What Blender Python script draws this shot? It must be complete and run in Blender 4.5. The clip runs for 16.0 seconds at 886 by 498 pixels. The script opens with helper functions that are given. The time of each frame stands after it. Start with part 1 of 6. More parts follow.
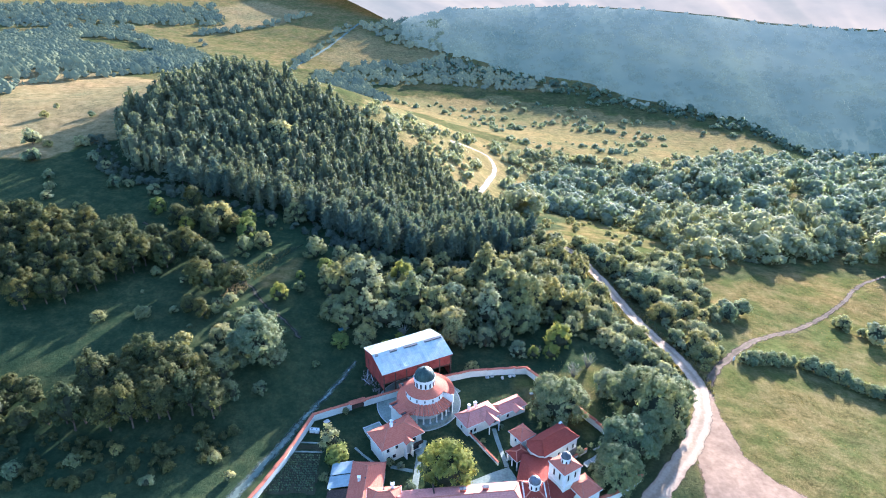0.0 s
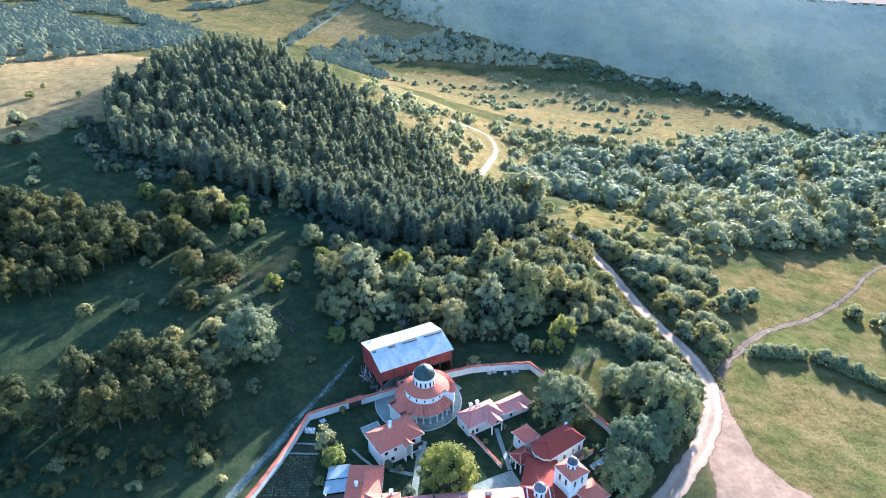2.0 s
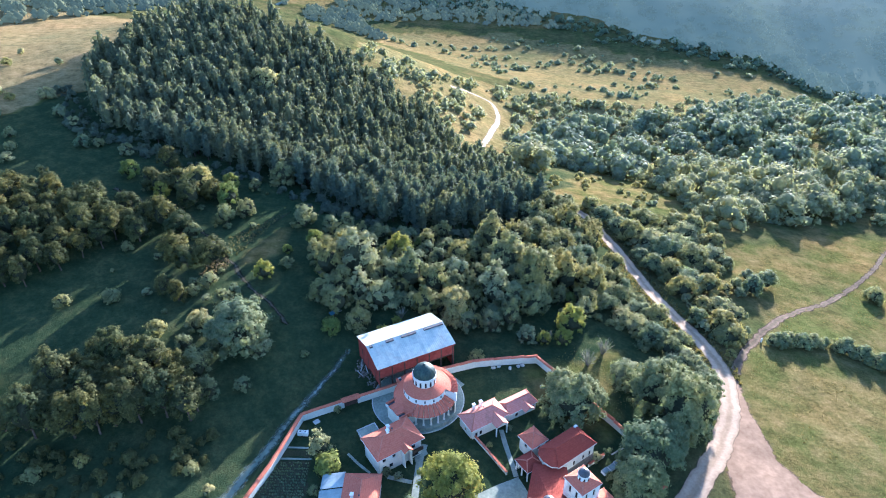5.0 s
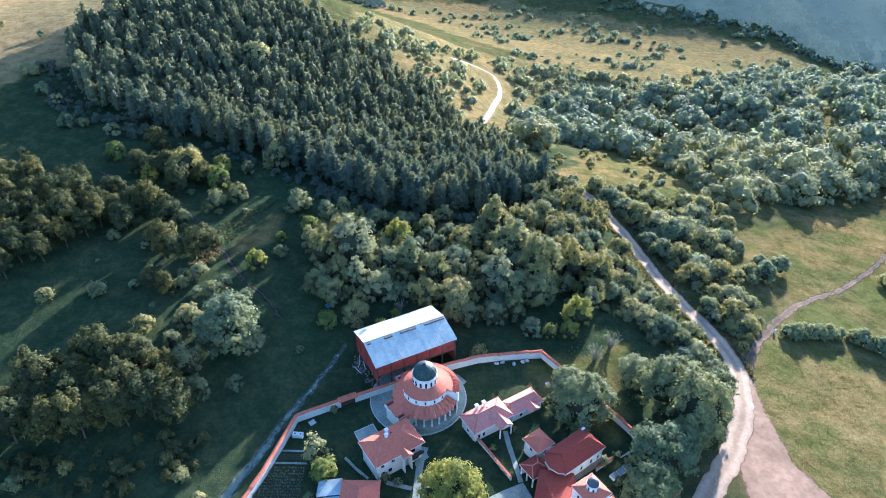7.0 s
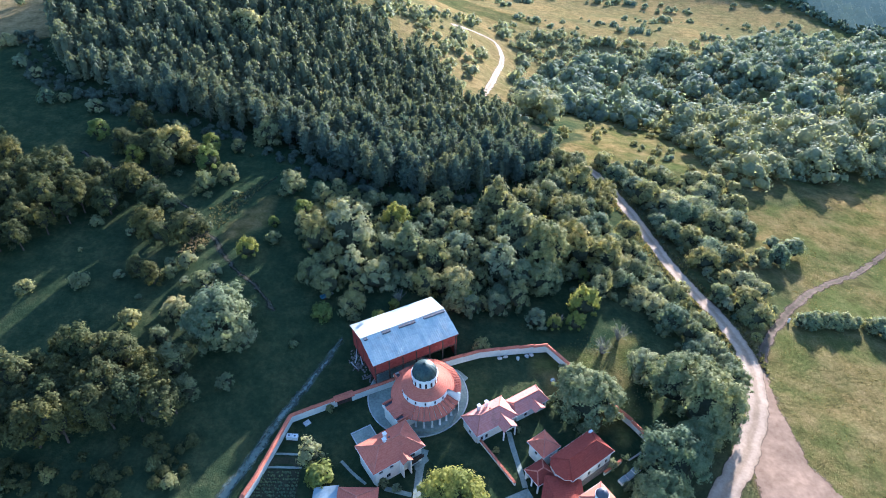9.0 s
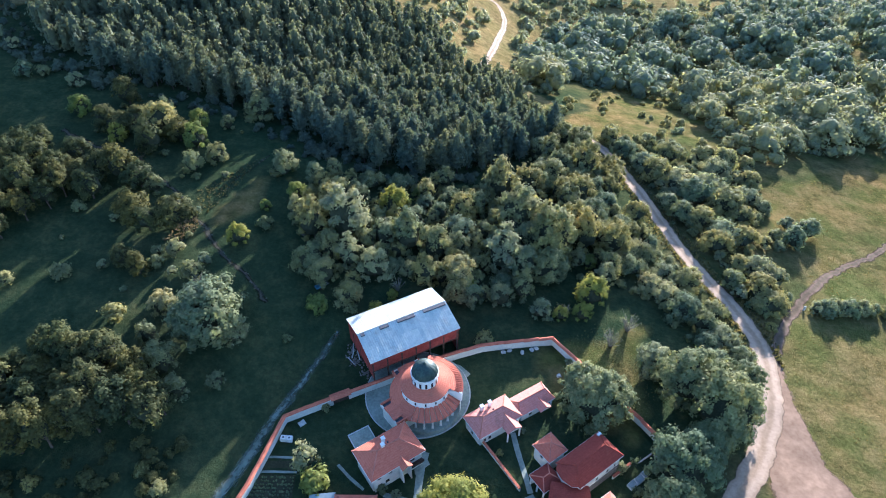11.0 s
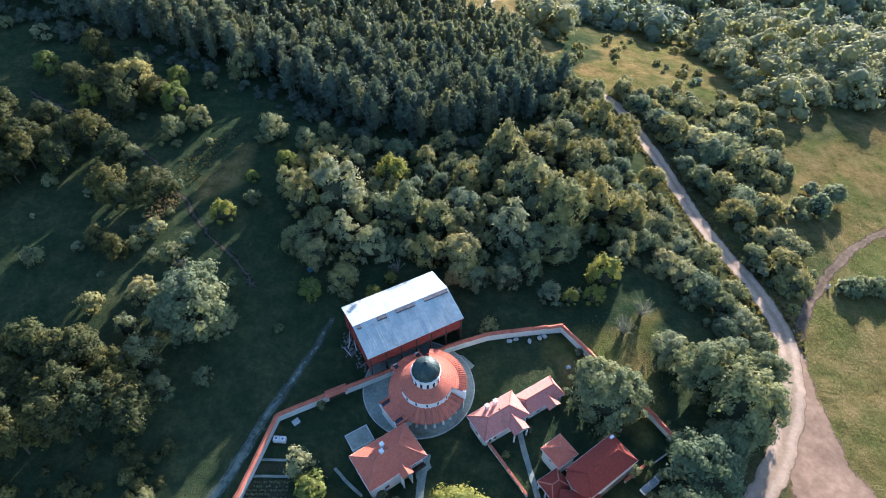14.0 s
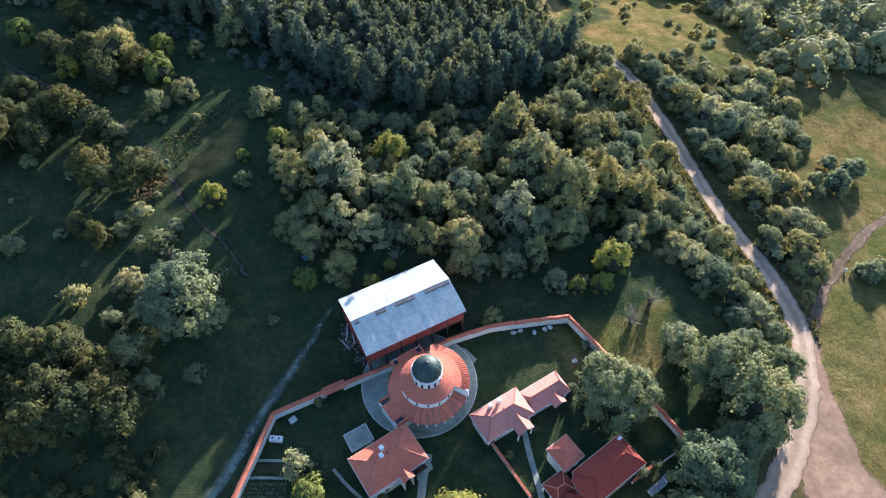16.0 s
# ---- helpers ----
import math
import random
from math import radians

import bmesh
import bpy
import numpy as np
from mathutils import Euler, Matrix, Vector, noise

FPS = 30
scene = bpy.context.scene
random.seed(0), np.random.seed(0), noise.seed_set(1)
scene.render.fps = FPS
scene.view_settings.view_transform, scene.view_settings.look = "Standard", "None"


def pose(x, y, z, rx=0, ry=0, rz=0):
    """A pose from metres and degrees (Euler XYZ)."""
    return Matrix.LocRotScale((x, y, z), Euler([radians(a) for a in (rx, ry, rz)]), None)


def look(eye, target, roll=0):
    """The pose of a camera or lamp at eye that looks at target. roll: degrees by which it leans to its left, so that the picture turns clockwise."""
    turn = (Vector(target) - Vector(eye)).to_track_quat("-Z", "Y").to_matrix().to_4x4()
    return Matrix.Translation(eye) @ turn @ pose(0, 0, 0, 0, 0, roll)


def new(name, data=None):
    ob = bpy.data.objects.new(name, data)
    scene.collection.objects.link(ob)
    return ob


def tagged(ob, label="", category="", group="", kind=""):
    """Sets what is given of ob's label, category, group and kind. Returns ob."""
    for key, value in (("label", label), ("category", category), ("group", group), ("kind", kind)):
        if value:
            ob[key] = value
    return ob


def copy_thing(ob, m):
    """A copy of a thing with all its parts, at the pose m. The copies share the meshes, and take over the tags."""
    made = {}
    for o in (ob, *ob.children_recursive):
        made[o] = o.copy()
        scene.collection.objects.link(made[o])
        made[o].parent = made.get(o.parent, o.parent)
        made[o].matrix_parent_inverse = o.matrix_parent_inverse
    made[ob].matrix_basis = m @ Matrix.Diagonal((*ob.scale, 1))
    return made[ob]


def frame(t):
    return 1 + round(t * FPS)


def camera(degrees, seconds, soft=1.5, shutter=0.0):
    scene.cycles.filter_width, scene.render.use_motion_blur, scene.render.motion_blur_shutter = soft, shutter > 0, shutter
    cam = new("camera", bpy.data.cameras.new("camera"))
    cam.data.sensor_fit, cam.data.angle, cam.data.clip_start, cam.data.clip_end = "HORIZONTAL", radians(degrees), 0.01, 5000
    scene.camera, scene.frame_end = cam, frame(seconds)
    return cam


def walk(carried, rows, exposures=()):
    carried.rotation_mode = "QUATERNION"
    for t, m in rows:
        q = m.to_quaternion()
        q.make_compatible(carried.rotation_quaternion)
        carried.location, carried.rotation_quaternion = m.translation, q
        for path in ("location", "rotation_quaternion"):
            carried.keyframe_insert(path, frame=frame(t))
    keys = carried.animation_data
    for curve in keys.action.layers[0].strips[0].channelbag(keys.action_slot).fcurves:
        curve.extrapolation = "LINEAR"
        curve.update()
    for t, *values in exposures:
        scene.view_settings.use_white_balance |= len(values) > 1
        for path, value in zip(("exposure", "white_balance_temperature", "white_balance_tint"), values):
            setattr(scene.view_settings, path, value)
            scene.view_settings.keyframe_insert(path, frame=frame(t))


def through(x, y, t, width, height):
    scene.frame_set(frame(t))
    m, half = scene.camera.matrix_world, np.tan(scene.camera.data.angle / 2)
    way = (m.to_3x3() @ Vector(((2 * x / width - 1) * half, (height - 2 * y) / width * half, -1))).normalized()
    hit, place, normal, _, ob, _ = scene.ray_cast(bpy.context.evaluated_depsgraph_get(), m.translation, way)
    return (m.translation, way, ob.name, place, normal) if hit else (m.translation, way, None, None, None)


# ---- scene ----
cam = camera(69.4, 16.0, soft=1.0)
METRES, EYE, TILT, LEAN, TURN = 80.0, 114.7, -26.7, 0.0, 0.0
ROWS = [
    (0.0, 0.0, 0.0, 0.0, 0.0, 0.0, -0.0),
    (0.5, -0.0008, 0.0242, 0.0123, -0.01, -0.51, 0.0),
    (1.0, -0.0018, 0.0486, 0.0245, -0.02, -1.02, 0.01),
    (1.5, -0.0023, 0.0735, 0.0368, -0.03, -1.53, 0.02),
    (2.0, -0.0032, 0.0988, 0.0495, -0.04, -2.1, 0.01),
    (2.5, -0.0038, 0.1242, 0.0623, -0.04, -2.65, 0.02),
    (3.0, -0.0045, 0.1495, 0.0753, -0.05, -3.2, 0.04),
    (3.5, -0.005, 0.1749, 0.0879, -0.05, -3.75, 0.05),
    (4.0, -0.0055, 0.2006, 0.1005, -0.05, -4.33, 0.06),
    (6.5, -0.0091, 0.3369, 0.1688, -0.08, -7.62, 0.14),
    (7.0, -0.0096, 0.3651, 0.1827, -0.07, -8.34, 0.16),
    (7.5, -0.0104, 0.3933, 0.1972, -0.09, -9.11, 0.17),
    (8.0, -0.0105, 0.4226, 0.2125, -0.09, -9.93, 0.18),
    (8.5, -0.0108, 0.4522, 0.228, -0.09, -10.77, 0.21),
    (9.0, -0.0117, 0.482, 0.2425, -0.11, -11.59, 0.22),
    (11.5, -0.0145, 0.6306, 0.3148, -0.16, -16.07, 0.33),
    (12.0, -0.0155, 0.66, 0.3297, -0.19, -17.04, 0.34),
    (12.5, -0.0162, 0.6892, 0.3442, -0.18, -18.03, 0.36),
    (13.0, -0.0168, 0.7187, 0.3591, -0.18, -19.07, 0.38),
    (13.5, -0.0179, 0.7479, 0.3736, -0.19, -20.1, 0.4),
    (14.0, -0.0187, 0.7768, 0.389, -0.2, -21.2, 0.4),
    (14.5, -0.0199, 0.8059, 0.4039, -0.22, -22.28, 0.41),
    (15.0, -0.0204, 0.8346, 0.4187, -0.22, -23.4, 0.43),
    (15.5, -0.0209, 0.8641, 0.4341, -0.23, -24.56, 0.46),
    (16.0, -0.0216, 0.8932, 0.4489, -0.25, -25.72, 0.48),
]
walk(cam, [(t, pose(0, 0, EYE, TILT, LEAN, TURN) @ pose(METRES * x, METRES * y, METRES * z, 90 + pitch, roll, yaw)) for t, x, y, z, yaw, pitch, roll in ROWS],
     exposures=[(0.0, 2.9, 4690, 17), (4.0, 2.74, 4620, 16), (9.0, 2.47, 4640, 16), (16.0, 2.13, 5040, 17)])

# ---- sky and sun ----
SUN_AZ, SUN_EL = radians(26), radians(11.2)      # to the right of straight ahead (+y), above the horizon
SUN_DIR = Vector((math.sin(SUN_AZ) * math.cos(SUN_EL), math.cos(SUN_AZ) * math.cos(SUN_EL), math.sin(SUN_EL)))
world = bpy.data.worlds.new("evening_sky")
scene.world = world
world.use_nodes = True
wn = world.node_tree
sky = wn.nodes.new("ShaderNodeTexSky")
sky.sky_type, sky.sun_disc = "NISHITA", False
sky.sun_elevation, sky.sun_rotation = SUN_EL, SUN_AZ
sky.dust_density, sky.ozone_density = 0.6, 1.0
wn.links.new(sky.outputs["Color"], wn.nodes["Background"].inputs["Color"])
wn.nodes["Background"].inputs["Strength"].default_value = 0.096
sun_data = bpy.data.lights.new("sun", "SUN")
sun_data.energy, sun_data.angle, sun_data.color = 5.0, radians(0.55), (1.0, 0.81, 0.585)
sun = new("sun", sun_data)
sun.matrix_world = look((0, 0, 300), Vector((0, 0, 300)) - SUN_DIR)

# ---- materials ----
def ramp(nt, fac, stops):
    n = nt.nodes.new("ShaderNodeValToRGB")
    el = n.color_ramp.elements
    while len(el) < len(stops):
        el.new(0.5)
    for e, (p, c) in zip(el, stops):
        e.position, e.color = p, (*c, 1)
    nt.links.new(fac, n.inputs["Fac"])
    return n.outputs["Color"]


def noise_fac(nt, vec, scale, detail=3, rough=0.6):
    n = nt.nodes.new("ShaderNodeTexNoise")
    n.inputs["Scale"].default_value, n.inputs["Detail"].default_value, n.inputs["Roughness"].default_value = scale, detail, rough
    nt.links.new(vec, n.inputs["Vector"])
    return n.outputs["Fac"]


def mix(nt, fac, a, b, blend="MIX"):
    n = nt.nodes.new("ShaderNodeMix")
    n.data_type, n.blend_type = "RGBA", blend
    if isinstance(fac, float):
        n.inputs[0].default_value = fac
    else:
        nt.links.new(fac, n.inputs[0])
    for v, k in ((a, 6), (b, 7)):
        if isinstance(v, tuple):
            n.inputs[k].default_value = (*v, 1)
        else:
            nt.links.new(v, n.inputs[k])
    return n.outputs[2]


def material(name, rough=0.8, metal=0.0):
    m = bpy.data.materials.new(name)
    m.use_nodes = True
    nt = m.node_tree
    b = nt.nodes["Principled BSDF"]
    b.inputs["Roughness"].default_value, b.inputs["Metallic"].default_value = rough, metal
    b.inputs["Specular IOR Level"].default_value = 0.3 if rough < 0.75 else 0.02
    return m, nt, b


def coords(nt, kind="Position"):
    if kind == "Position":
        return nt.nodes.new("ShaderNodeNewGeometry").outputs["Position"]
    return nt.nodes.new("ShaderNodeTexCoord").outputs[kind]


def bump(nt, b, height, strength, distance):
    n = nt.nodes.new("ShaderNodeBump")
    n.inputs["Strength"].default_value, n.inputs["Distance"].default_value = strength, distance
    nt.links.new(height, n.inputs["Height"])
    nt.links.new(n.outputs["Normal"], b.inputs["Normal"])


def value_of(nt, name):
    n = nt.nodes.new("ShaderNodeAttribute")
    n.attribute_name = name
    return n.outputs["Fac"]


def surface(name, dark, light, fine=3.0, coarse=0.3, rough=0.8, metal=0.0, bumps=0.3, depth=0.03, spread=0.35, ruts=None, fade=None):
    """A plain worn surface: two scales of change between two colours, with fine relief. ruts: the tone between the wheel tracks;
    fade: how thin the cover is at its ragged border (0 solid, 1 bare patches everywhere)."""
    m, nt, b = material(name, rough, metal)
    p = coords(nt)
    f, c = noise_fac(nt, p, fine, 4), noise_fac(nt, p, coarse, 3)
    col = ramp(nt, f, [(0.3, dark), (0.72, light)])
    tone = ramp(nt, c, [(0.3, tuple([1 - spread] * 3)), (0.7, (1, 1, 1))])
    col = mix(nt, 1.0, col, tone, "MULTIPLY")
    if ruts:
        col = mix(nt, 1.0, col, ramp(nt, value_of(nt, "across"), [(0.12, ruts), (0.38, (1.06, 1.06, 1.06)), (0.62, (1.06, 1.06, 1.06)), (0.9, ruts)]), "MULTIPLY")
    nt.links.new(col, b.inputs["Base Color"])
    if fade is not None:
        edge, rag = value_of(nt, "edge"), noise_fac(nt, p, 0.9, 5, 0.72)
        add = nt.nodes.new("ShaderNodeMath")
        nt.links.new(edge, add.inputs[0])
        nt.links.new(rag, add.inputs[1])
        rng = nt.nodes.new("ShaderNodeMapRange")
        rng.inputs[1].default_value, rng.inputs[2].default_value = 0.45 + 0.6 * fade, 0.8 + 0.9 * fade
        nt.links.new(add.outputs[0], rng.inputs[0])
        nt.links.new(rng.outputs[0], b.inputs["Alpha"])
    bump(nt, b, f, bumps, depth)
    return m


def foliage(name, dark, light, warm, sheen=0.0, through=0.45):
    """Leaves: each spray, each clump and each tree has its own tone; some light passes through."""
    m, nt, b = material(name, 0.7)
    b.inputs["Specular IOR Level"].default_value = 0.04
    geo = nt.nodes.new("ShaderNodeNewGeometry")
    info = nt.nodes.new("ShaderNodeObjectInfo")
    clump, stand = noise_fac(nt, geo.outputs["Position"], 0.55, 3), noise_fac(nt, geo.outputs["Position"], 0.075, 2)
    col = ramp(nt, geo.outputs["Random Per Island"], [(0.0, dark), (0.8, light), (1.0, warm)])
    for fac, lo, hi in ((clump, (0.7, 0.74, 0.76), (1.15, 1.1, 1.0)), (stand, (0.74, 0.8, 0.86), (1.16, 1.08, 0.92))):
        col = mix(nt, 1.0, col, ramp(nt, fac, [(0.32, lo), (0.68, hi)]), "MULTIPLY")
    own = ramp(nt, info.outputs["Random"], [(0.0, (0.72, 0.82, 0.88)), (0.5, (1, 1, 1)), (1.0, (1.18, 1.06, 0.85))])
    col = mix(nt, 1.0, col, own, "MULTIPLY")
    nt.links.new(col, b.inputs["Base Color"])
    b.inputs["Sheen Weight"].default_value = sheen
    b.inputs["Sheen Roughness"].default_value = 0.6
    t = nt.nodes.new("ShaderNodeBsdfTranslucent")
    nt.links.new(mix(nt, 1.0, col, (1.7, 1.62, 1.0), "MULTIPLY"), t.inputs["Color"])
    s = nt.nodes.new("ShaderNodeMixShader")
    s.inputs[0].default_value = through
    nt.links.new(b.outputs[0], s.inputs[1])
    nt.links.new(t.outputs[0], s.inputs[2])
    nt.links.new(s.outputs[0], nt.nodes["Material Output"].inputs["Surface"])
    return m


LEAF = foliage("broad_leaves", (0.155, 0.182, 0.11), (0.22, 0.242, 0.142), (0.27, 0.272, 0.165), 0.0, 0.38)
LEAF_MID = foliage("olive_leaves", (0.195, 0.205, 0.11), (0.27, 0.275, 0.145), (0.33, 0.315, 0.175))
LEAF_PALE = foliage("pale_leaves", (0.24, 0.255, 0.165), (0.32, 0.33, 0.21), (0.38, 0.375, 0.245))
LEAF_YELLOW = foliage("yellow_green_leaves", (0.18, 0.205, 0.06), (0.255, 0.275, 0.082), (0.32, 0.315, 0.11))
NEEDLE = foliage("pine_needles", (0.085, 0.112, 0.094), (0.108, 0.135, 0.108), (0.13, 0.15, 0.115), 0.0, 0.3)
NEEDLE_OLIVE = foliage("olive_pine_needles", (0.07, 0.08, 0.04), (0.108, 0.116, 0.053), (0.15, 0.148, 0.066), 0.0, 0.4)
# valley leaves: haze over the distance mixed into a paler, bluer leaf colour
LEAF_HAZED = foliage("haze_paled_valley_leaves", (0.225, 0.258, 0.185), (0.255, 0.285, 0.2), (0.28, 0.298, 0.205), 0.0, 0.42)
LEAF_GREY = foliage("grey_green_leaves", (0.165, 0.186, 0.096), (0.222, 0.238, 0.124), (0.262, 0.266, 0.142), 0.0, 0.3)
# inside of the crowns: twigs, darkened to stand for the shade between the leaves
TWIG_SHADE = surface("twigs_and_shade_inside_the_crown", (0.03, 0.035, 0.02), (0.06, 0.065, 0.04), 3, 0.5, 0.9)
BARK = surface("bark", (0.06, 0.045, 0.035), (0.16, 0.125, 0.1), 6, 0.8, 0.9)
ROAD = surface("pale_gravel", (0.34, 0.252, 0.175), (0.46, 0.348, 0.25), 1.3, 0.12, 0.85, 0, 0.3, 0.05, 0.3, (0.78, 0.76, 0.72), 0.1)
TRODDEN = surface("trodden_grass", (0.12, 0.15, 0.118), (0.205, 0.24, 0.195), 0.9, 0.2, 0.9, 0, 0.4, 0.05, 0.4, None, 0.45)
TRACK = surface("rutted_earth", (0.09, 0.066, 0.046), (0.18, 0.13, 0.095), 0.7, 0.2, 0.9, 0, 0.5, 0.1, 0.4, (0.8, 0.86, 0.8), 0.35)
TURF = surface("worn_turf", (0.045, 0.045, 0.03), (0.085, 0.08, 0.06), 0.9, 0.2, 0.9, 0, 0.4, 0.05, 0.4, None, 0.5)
DIRT = surface("bare_earth", (0.215, 0.142, 0.092), (0.325, 0.222, 0.15), 0.8, 0.15, 0.9, 0, 0.5, 0.08, 0.35, None, 0.25)
PLASTER = surface("white_plaster", (0.58, 0.57, 0.50), (0.70, 0.69, 0.615), 2.5, 0.35, 0.85, 0, 0.15, 0.01, 0.15)


TUFT = foliage("dry_grass_tufts", (0.09, 0.088, 0.034), (0.15, 0.13, 0.05), (0.21, 0.175, 0.08), 0.2, 0.4)
BRACKEN = foliage("brown_bracken", (0.11, 0.085, 0.055), (0.18, 0.14, 0.085), (0.24, 0.21, 0.12), 0.2, 0.4)
BARE = surface("bare_grey_twigs", (0.20, 0.185, 0.165), (0.34, 0.32, 0.29), 4, 0.6, 0.9)


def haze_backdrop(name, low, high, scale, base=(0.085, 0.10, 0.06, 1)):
    """Plain distance whose haze in the evening air is put in as emission, paler with height and with soft patches."""
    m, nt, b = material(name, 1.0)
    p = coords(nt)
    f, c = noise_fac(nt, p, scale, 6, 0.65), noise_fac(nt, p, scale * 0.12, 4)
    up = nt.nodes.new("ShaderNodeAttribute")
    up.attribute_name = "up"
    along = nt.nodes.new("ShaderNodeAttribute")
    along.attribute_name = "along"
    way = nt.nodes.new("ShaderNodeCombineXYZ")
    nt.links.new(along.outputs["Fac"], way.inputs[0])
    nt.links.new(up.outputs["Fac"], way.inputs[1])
    # sunlit spurs and dimmer gullies, drawn as lighter and darker bands of the glow
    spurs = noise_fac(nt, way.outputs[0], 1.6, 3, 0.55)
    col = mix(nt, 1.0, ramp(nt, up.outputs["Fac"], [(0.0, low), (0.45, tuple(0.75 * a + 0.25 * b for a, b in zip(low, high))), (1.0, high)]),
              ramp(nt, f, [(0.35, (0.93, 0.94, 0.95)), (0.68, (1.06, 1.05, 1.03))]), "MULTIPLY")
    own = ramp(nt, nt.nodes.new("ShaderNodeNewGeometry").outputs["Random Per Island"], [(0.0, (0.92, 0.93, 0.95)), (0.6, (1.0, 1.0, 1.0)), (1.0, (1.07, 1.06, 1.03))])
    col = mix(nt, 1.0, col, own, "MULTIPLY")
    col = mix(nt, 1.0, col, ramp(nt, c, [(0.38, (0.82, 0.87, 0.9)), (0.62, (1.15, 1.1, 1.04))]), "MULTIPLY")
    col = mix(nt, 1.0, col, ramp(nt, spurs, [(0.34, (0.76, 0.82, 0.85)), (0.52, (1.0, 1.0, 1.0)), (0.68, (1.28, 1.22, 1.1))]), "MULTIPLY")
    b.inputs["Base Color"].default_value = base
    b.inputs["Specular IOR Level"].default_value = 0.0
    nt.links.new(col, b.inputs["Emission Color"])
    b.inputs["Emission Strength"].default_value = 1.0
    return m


# far land that glows to give the haze of the air before it
DISTANCE = haze_backdrop("blue_haze_glow", (0.0215, 0.030, 0.026), (0.052, 0.0595, 0.0515), 0.03, (0.04, 0.045, 0.035, 1))
PLATEAU = haze_backdrop("golden_haze_glow", (0.115, 0.090, 0.068), (0.125, 0.108, 0.092), 0.02, (0.02, 0.025, 0.018, 1))


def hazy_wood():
    """Far backdrop of woods; the haze of the evening air is added as emission."""
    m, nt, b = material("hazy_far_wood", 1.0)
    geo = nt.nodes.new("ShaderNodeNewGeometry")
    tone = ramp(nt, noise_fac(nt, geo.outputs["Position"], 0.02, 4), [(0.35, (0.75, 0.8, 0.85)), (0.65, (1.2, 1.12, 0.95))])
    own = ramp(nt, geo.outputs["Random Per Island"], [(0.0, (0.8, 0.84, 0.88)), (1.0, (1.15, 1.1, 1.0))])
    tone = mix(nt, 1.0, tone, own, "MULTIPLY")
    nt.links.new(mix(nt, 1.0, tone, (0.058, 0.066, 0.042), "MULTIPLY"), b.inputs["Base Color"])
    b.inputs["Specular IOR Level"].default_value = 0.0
    # the glow lifts the dark sides as haze would
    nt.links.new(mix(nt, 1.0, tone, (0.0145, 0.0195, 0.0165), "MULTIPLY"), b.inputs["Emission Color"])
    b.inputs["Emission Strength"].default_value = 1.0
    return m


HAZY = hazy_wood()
LEAF_GOLD = foliage("golden_leaves", (0.26, 0.265, 0.15), (0.36, 0.36, 0.21), (0.44, 0.43, 0.28))

# ---- the lie of the land: broad swells on three regular grids ----
SWELLS = (
    (75.0, (-190, -95, 0, 95, 190), (110, 200, 290, 380),
     (4.4, -1.1, -8.5, 10.3, -9.7, -0.0, 10.2, 15.6, -18.4, -7.2, 9.6, -5.0, -18.0, 18.6, -17.4, -11.8, 34.1, 5.9, -40.6, 4.5)),
    (190.0, (-520, -260, 0, 260, 520), (-50, 200, 470, 700),
     (-2.1, 11.5, 9.1, -26.1, 15.7, 44.4, 2.2, -28.8, 60.8, -112.1, -2.0, 36.4, 17.4, -29.4, -6.3, -5.3, 5.7, -42.5, -29.6, -32.8)),
    (330.0, (-700, -250, 200, 650, 1100), (900, 1300), (63.5, -64.2, 16.8, -17.9, -30.5, -21.1, 33.4, -19.0, 29.9, -9.5)),
)


def land(x, y):
    """Height of the ground."""
    x, y = np.asarray(x, float), np.asarray(y, float)
    z = np.zeros(np.broadcast(x, y).shape)
    for s, xs, ys, heights in SWELLS:
        for k, a in enumerate(heights):
            z = z + a * np.exp(-((x - xs[k % len(xs)]) ** 2 + (y - ys[k // len(xs)]) ** 2) / (2 * s * s))
    yard = np.exp(-(((x + 2) / 52) ** 2 + ((y - 122) / 34) ** 2) ** 3)
    z = z * (1 - yard) + yard * (0.25 - 0.0012 * np.maximum(x, 0) ** 2)
    rough = 0.5 * np.sin(x / 9.1 + 1.7 * np.sin(y / 23)) * np.sin(y / 7.3 + x / 31) + 0.9 * np.sin(x / 27 + y / 41) * np.sin(y / 19 - x / 63)
    return z + rough * (1 - yard) * 0.6


def at(x, y, up=0.0):
    return float(land(x, y)) + up


def inside(x, y, poly):
    """Which of the points lie inside the outline."""
    x, y = np.asarray(x, float), np.asarray(y, float)
    c = np.zeros(x.shape, bool)
    for (x1, y1), (x2, y2) in zip(poly, poly[1:] + poly[:1]):
        c ^= ((y1 > y) != (y2 > y)) & (x < (x2 - x1) * (y - y1) / (y2 - y1 + 1e-9) + x1)
    return c


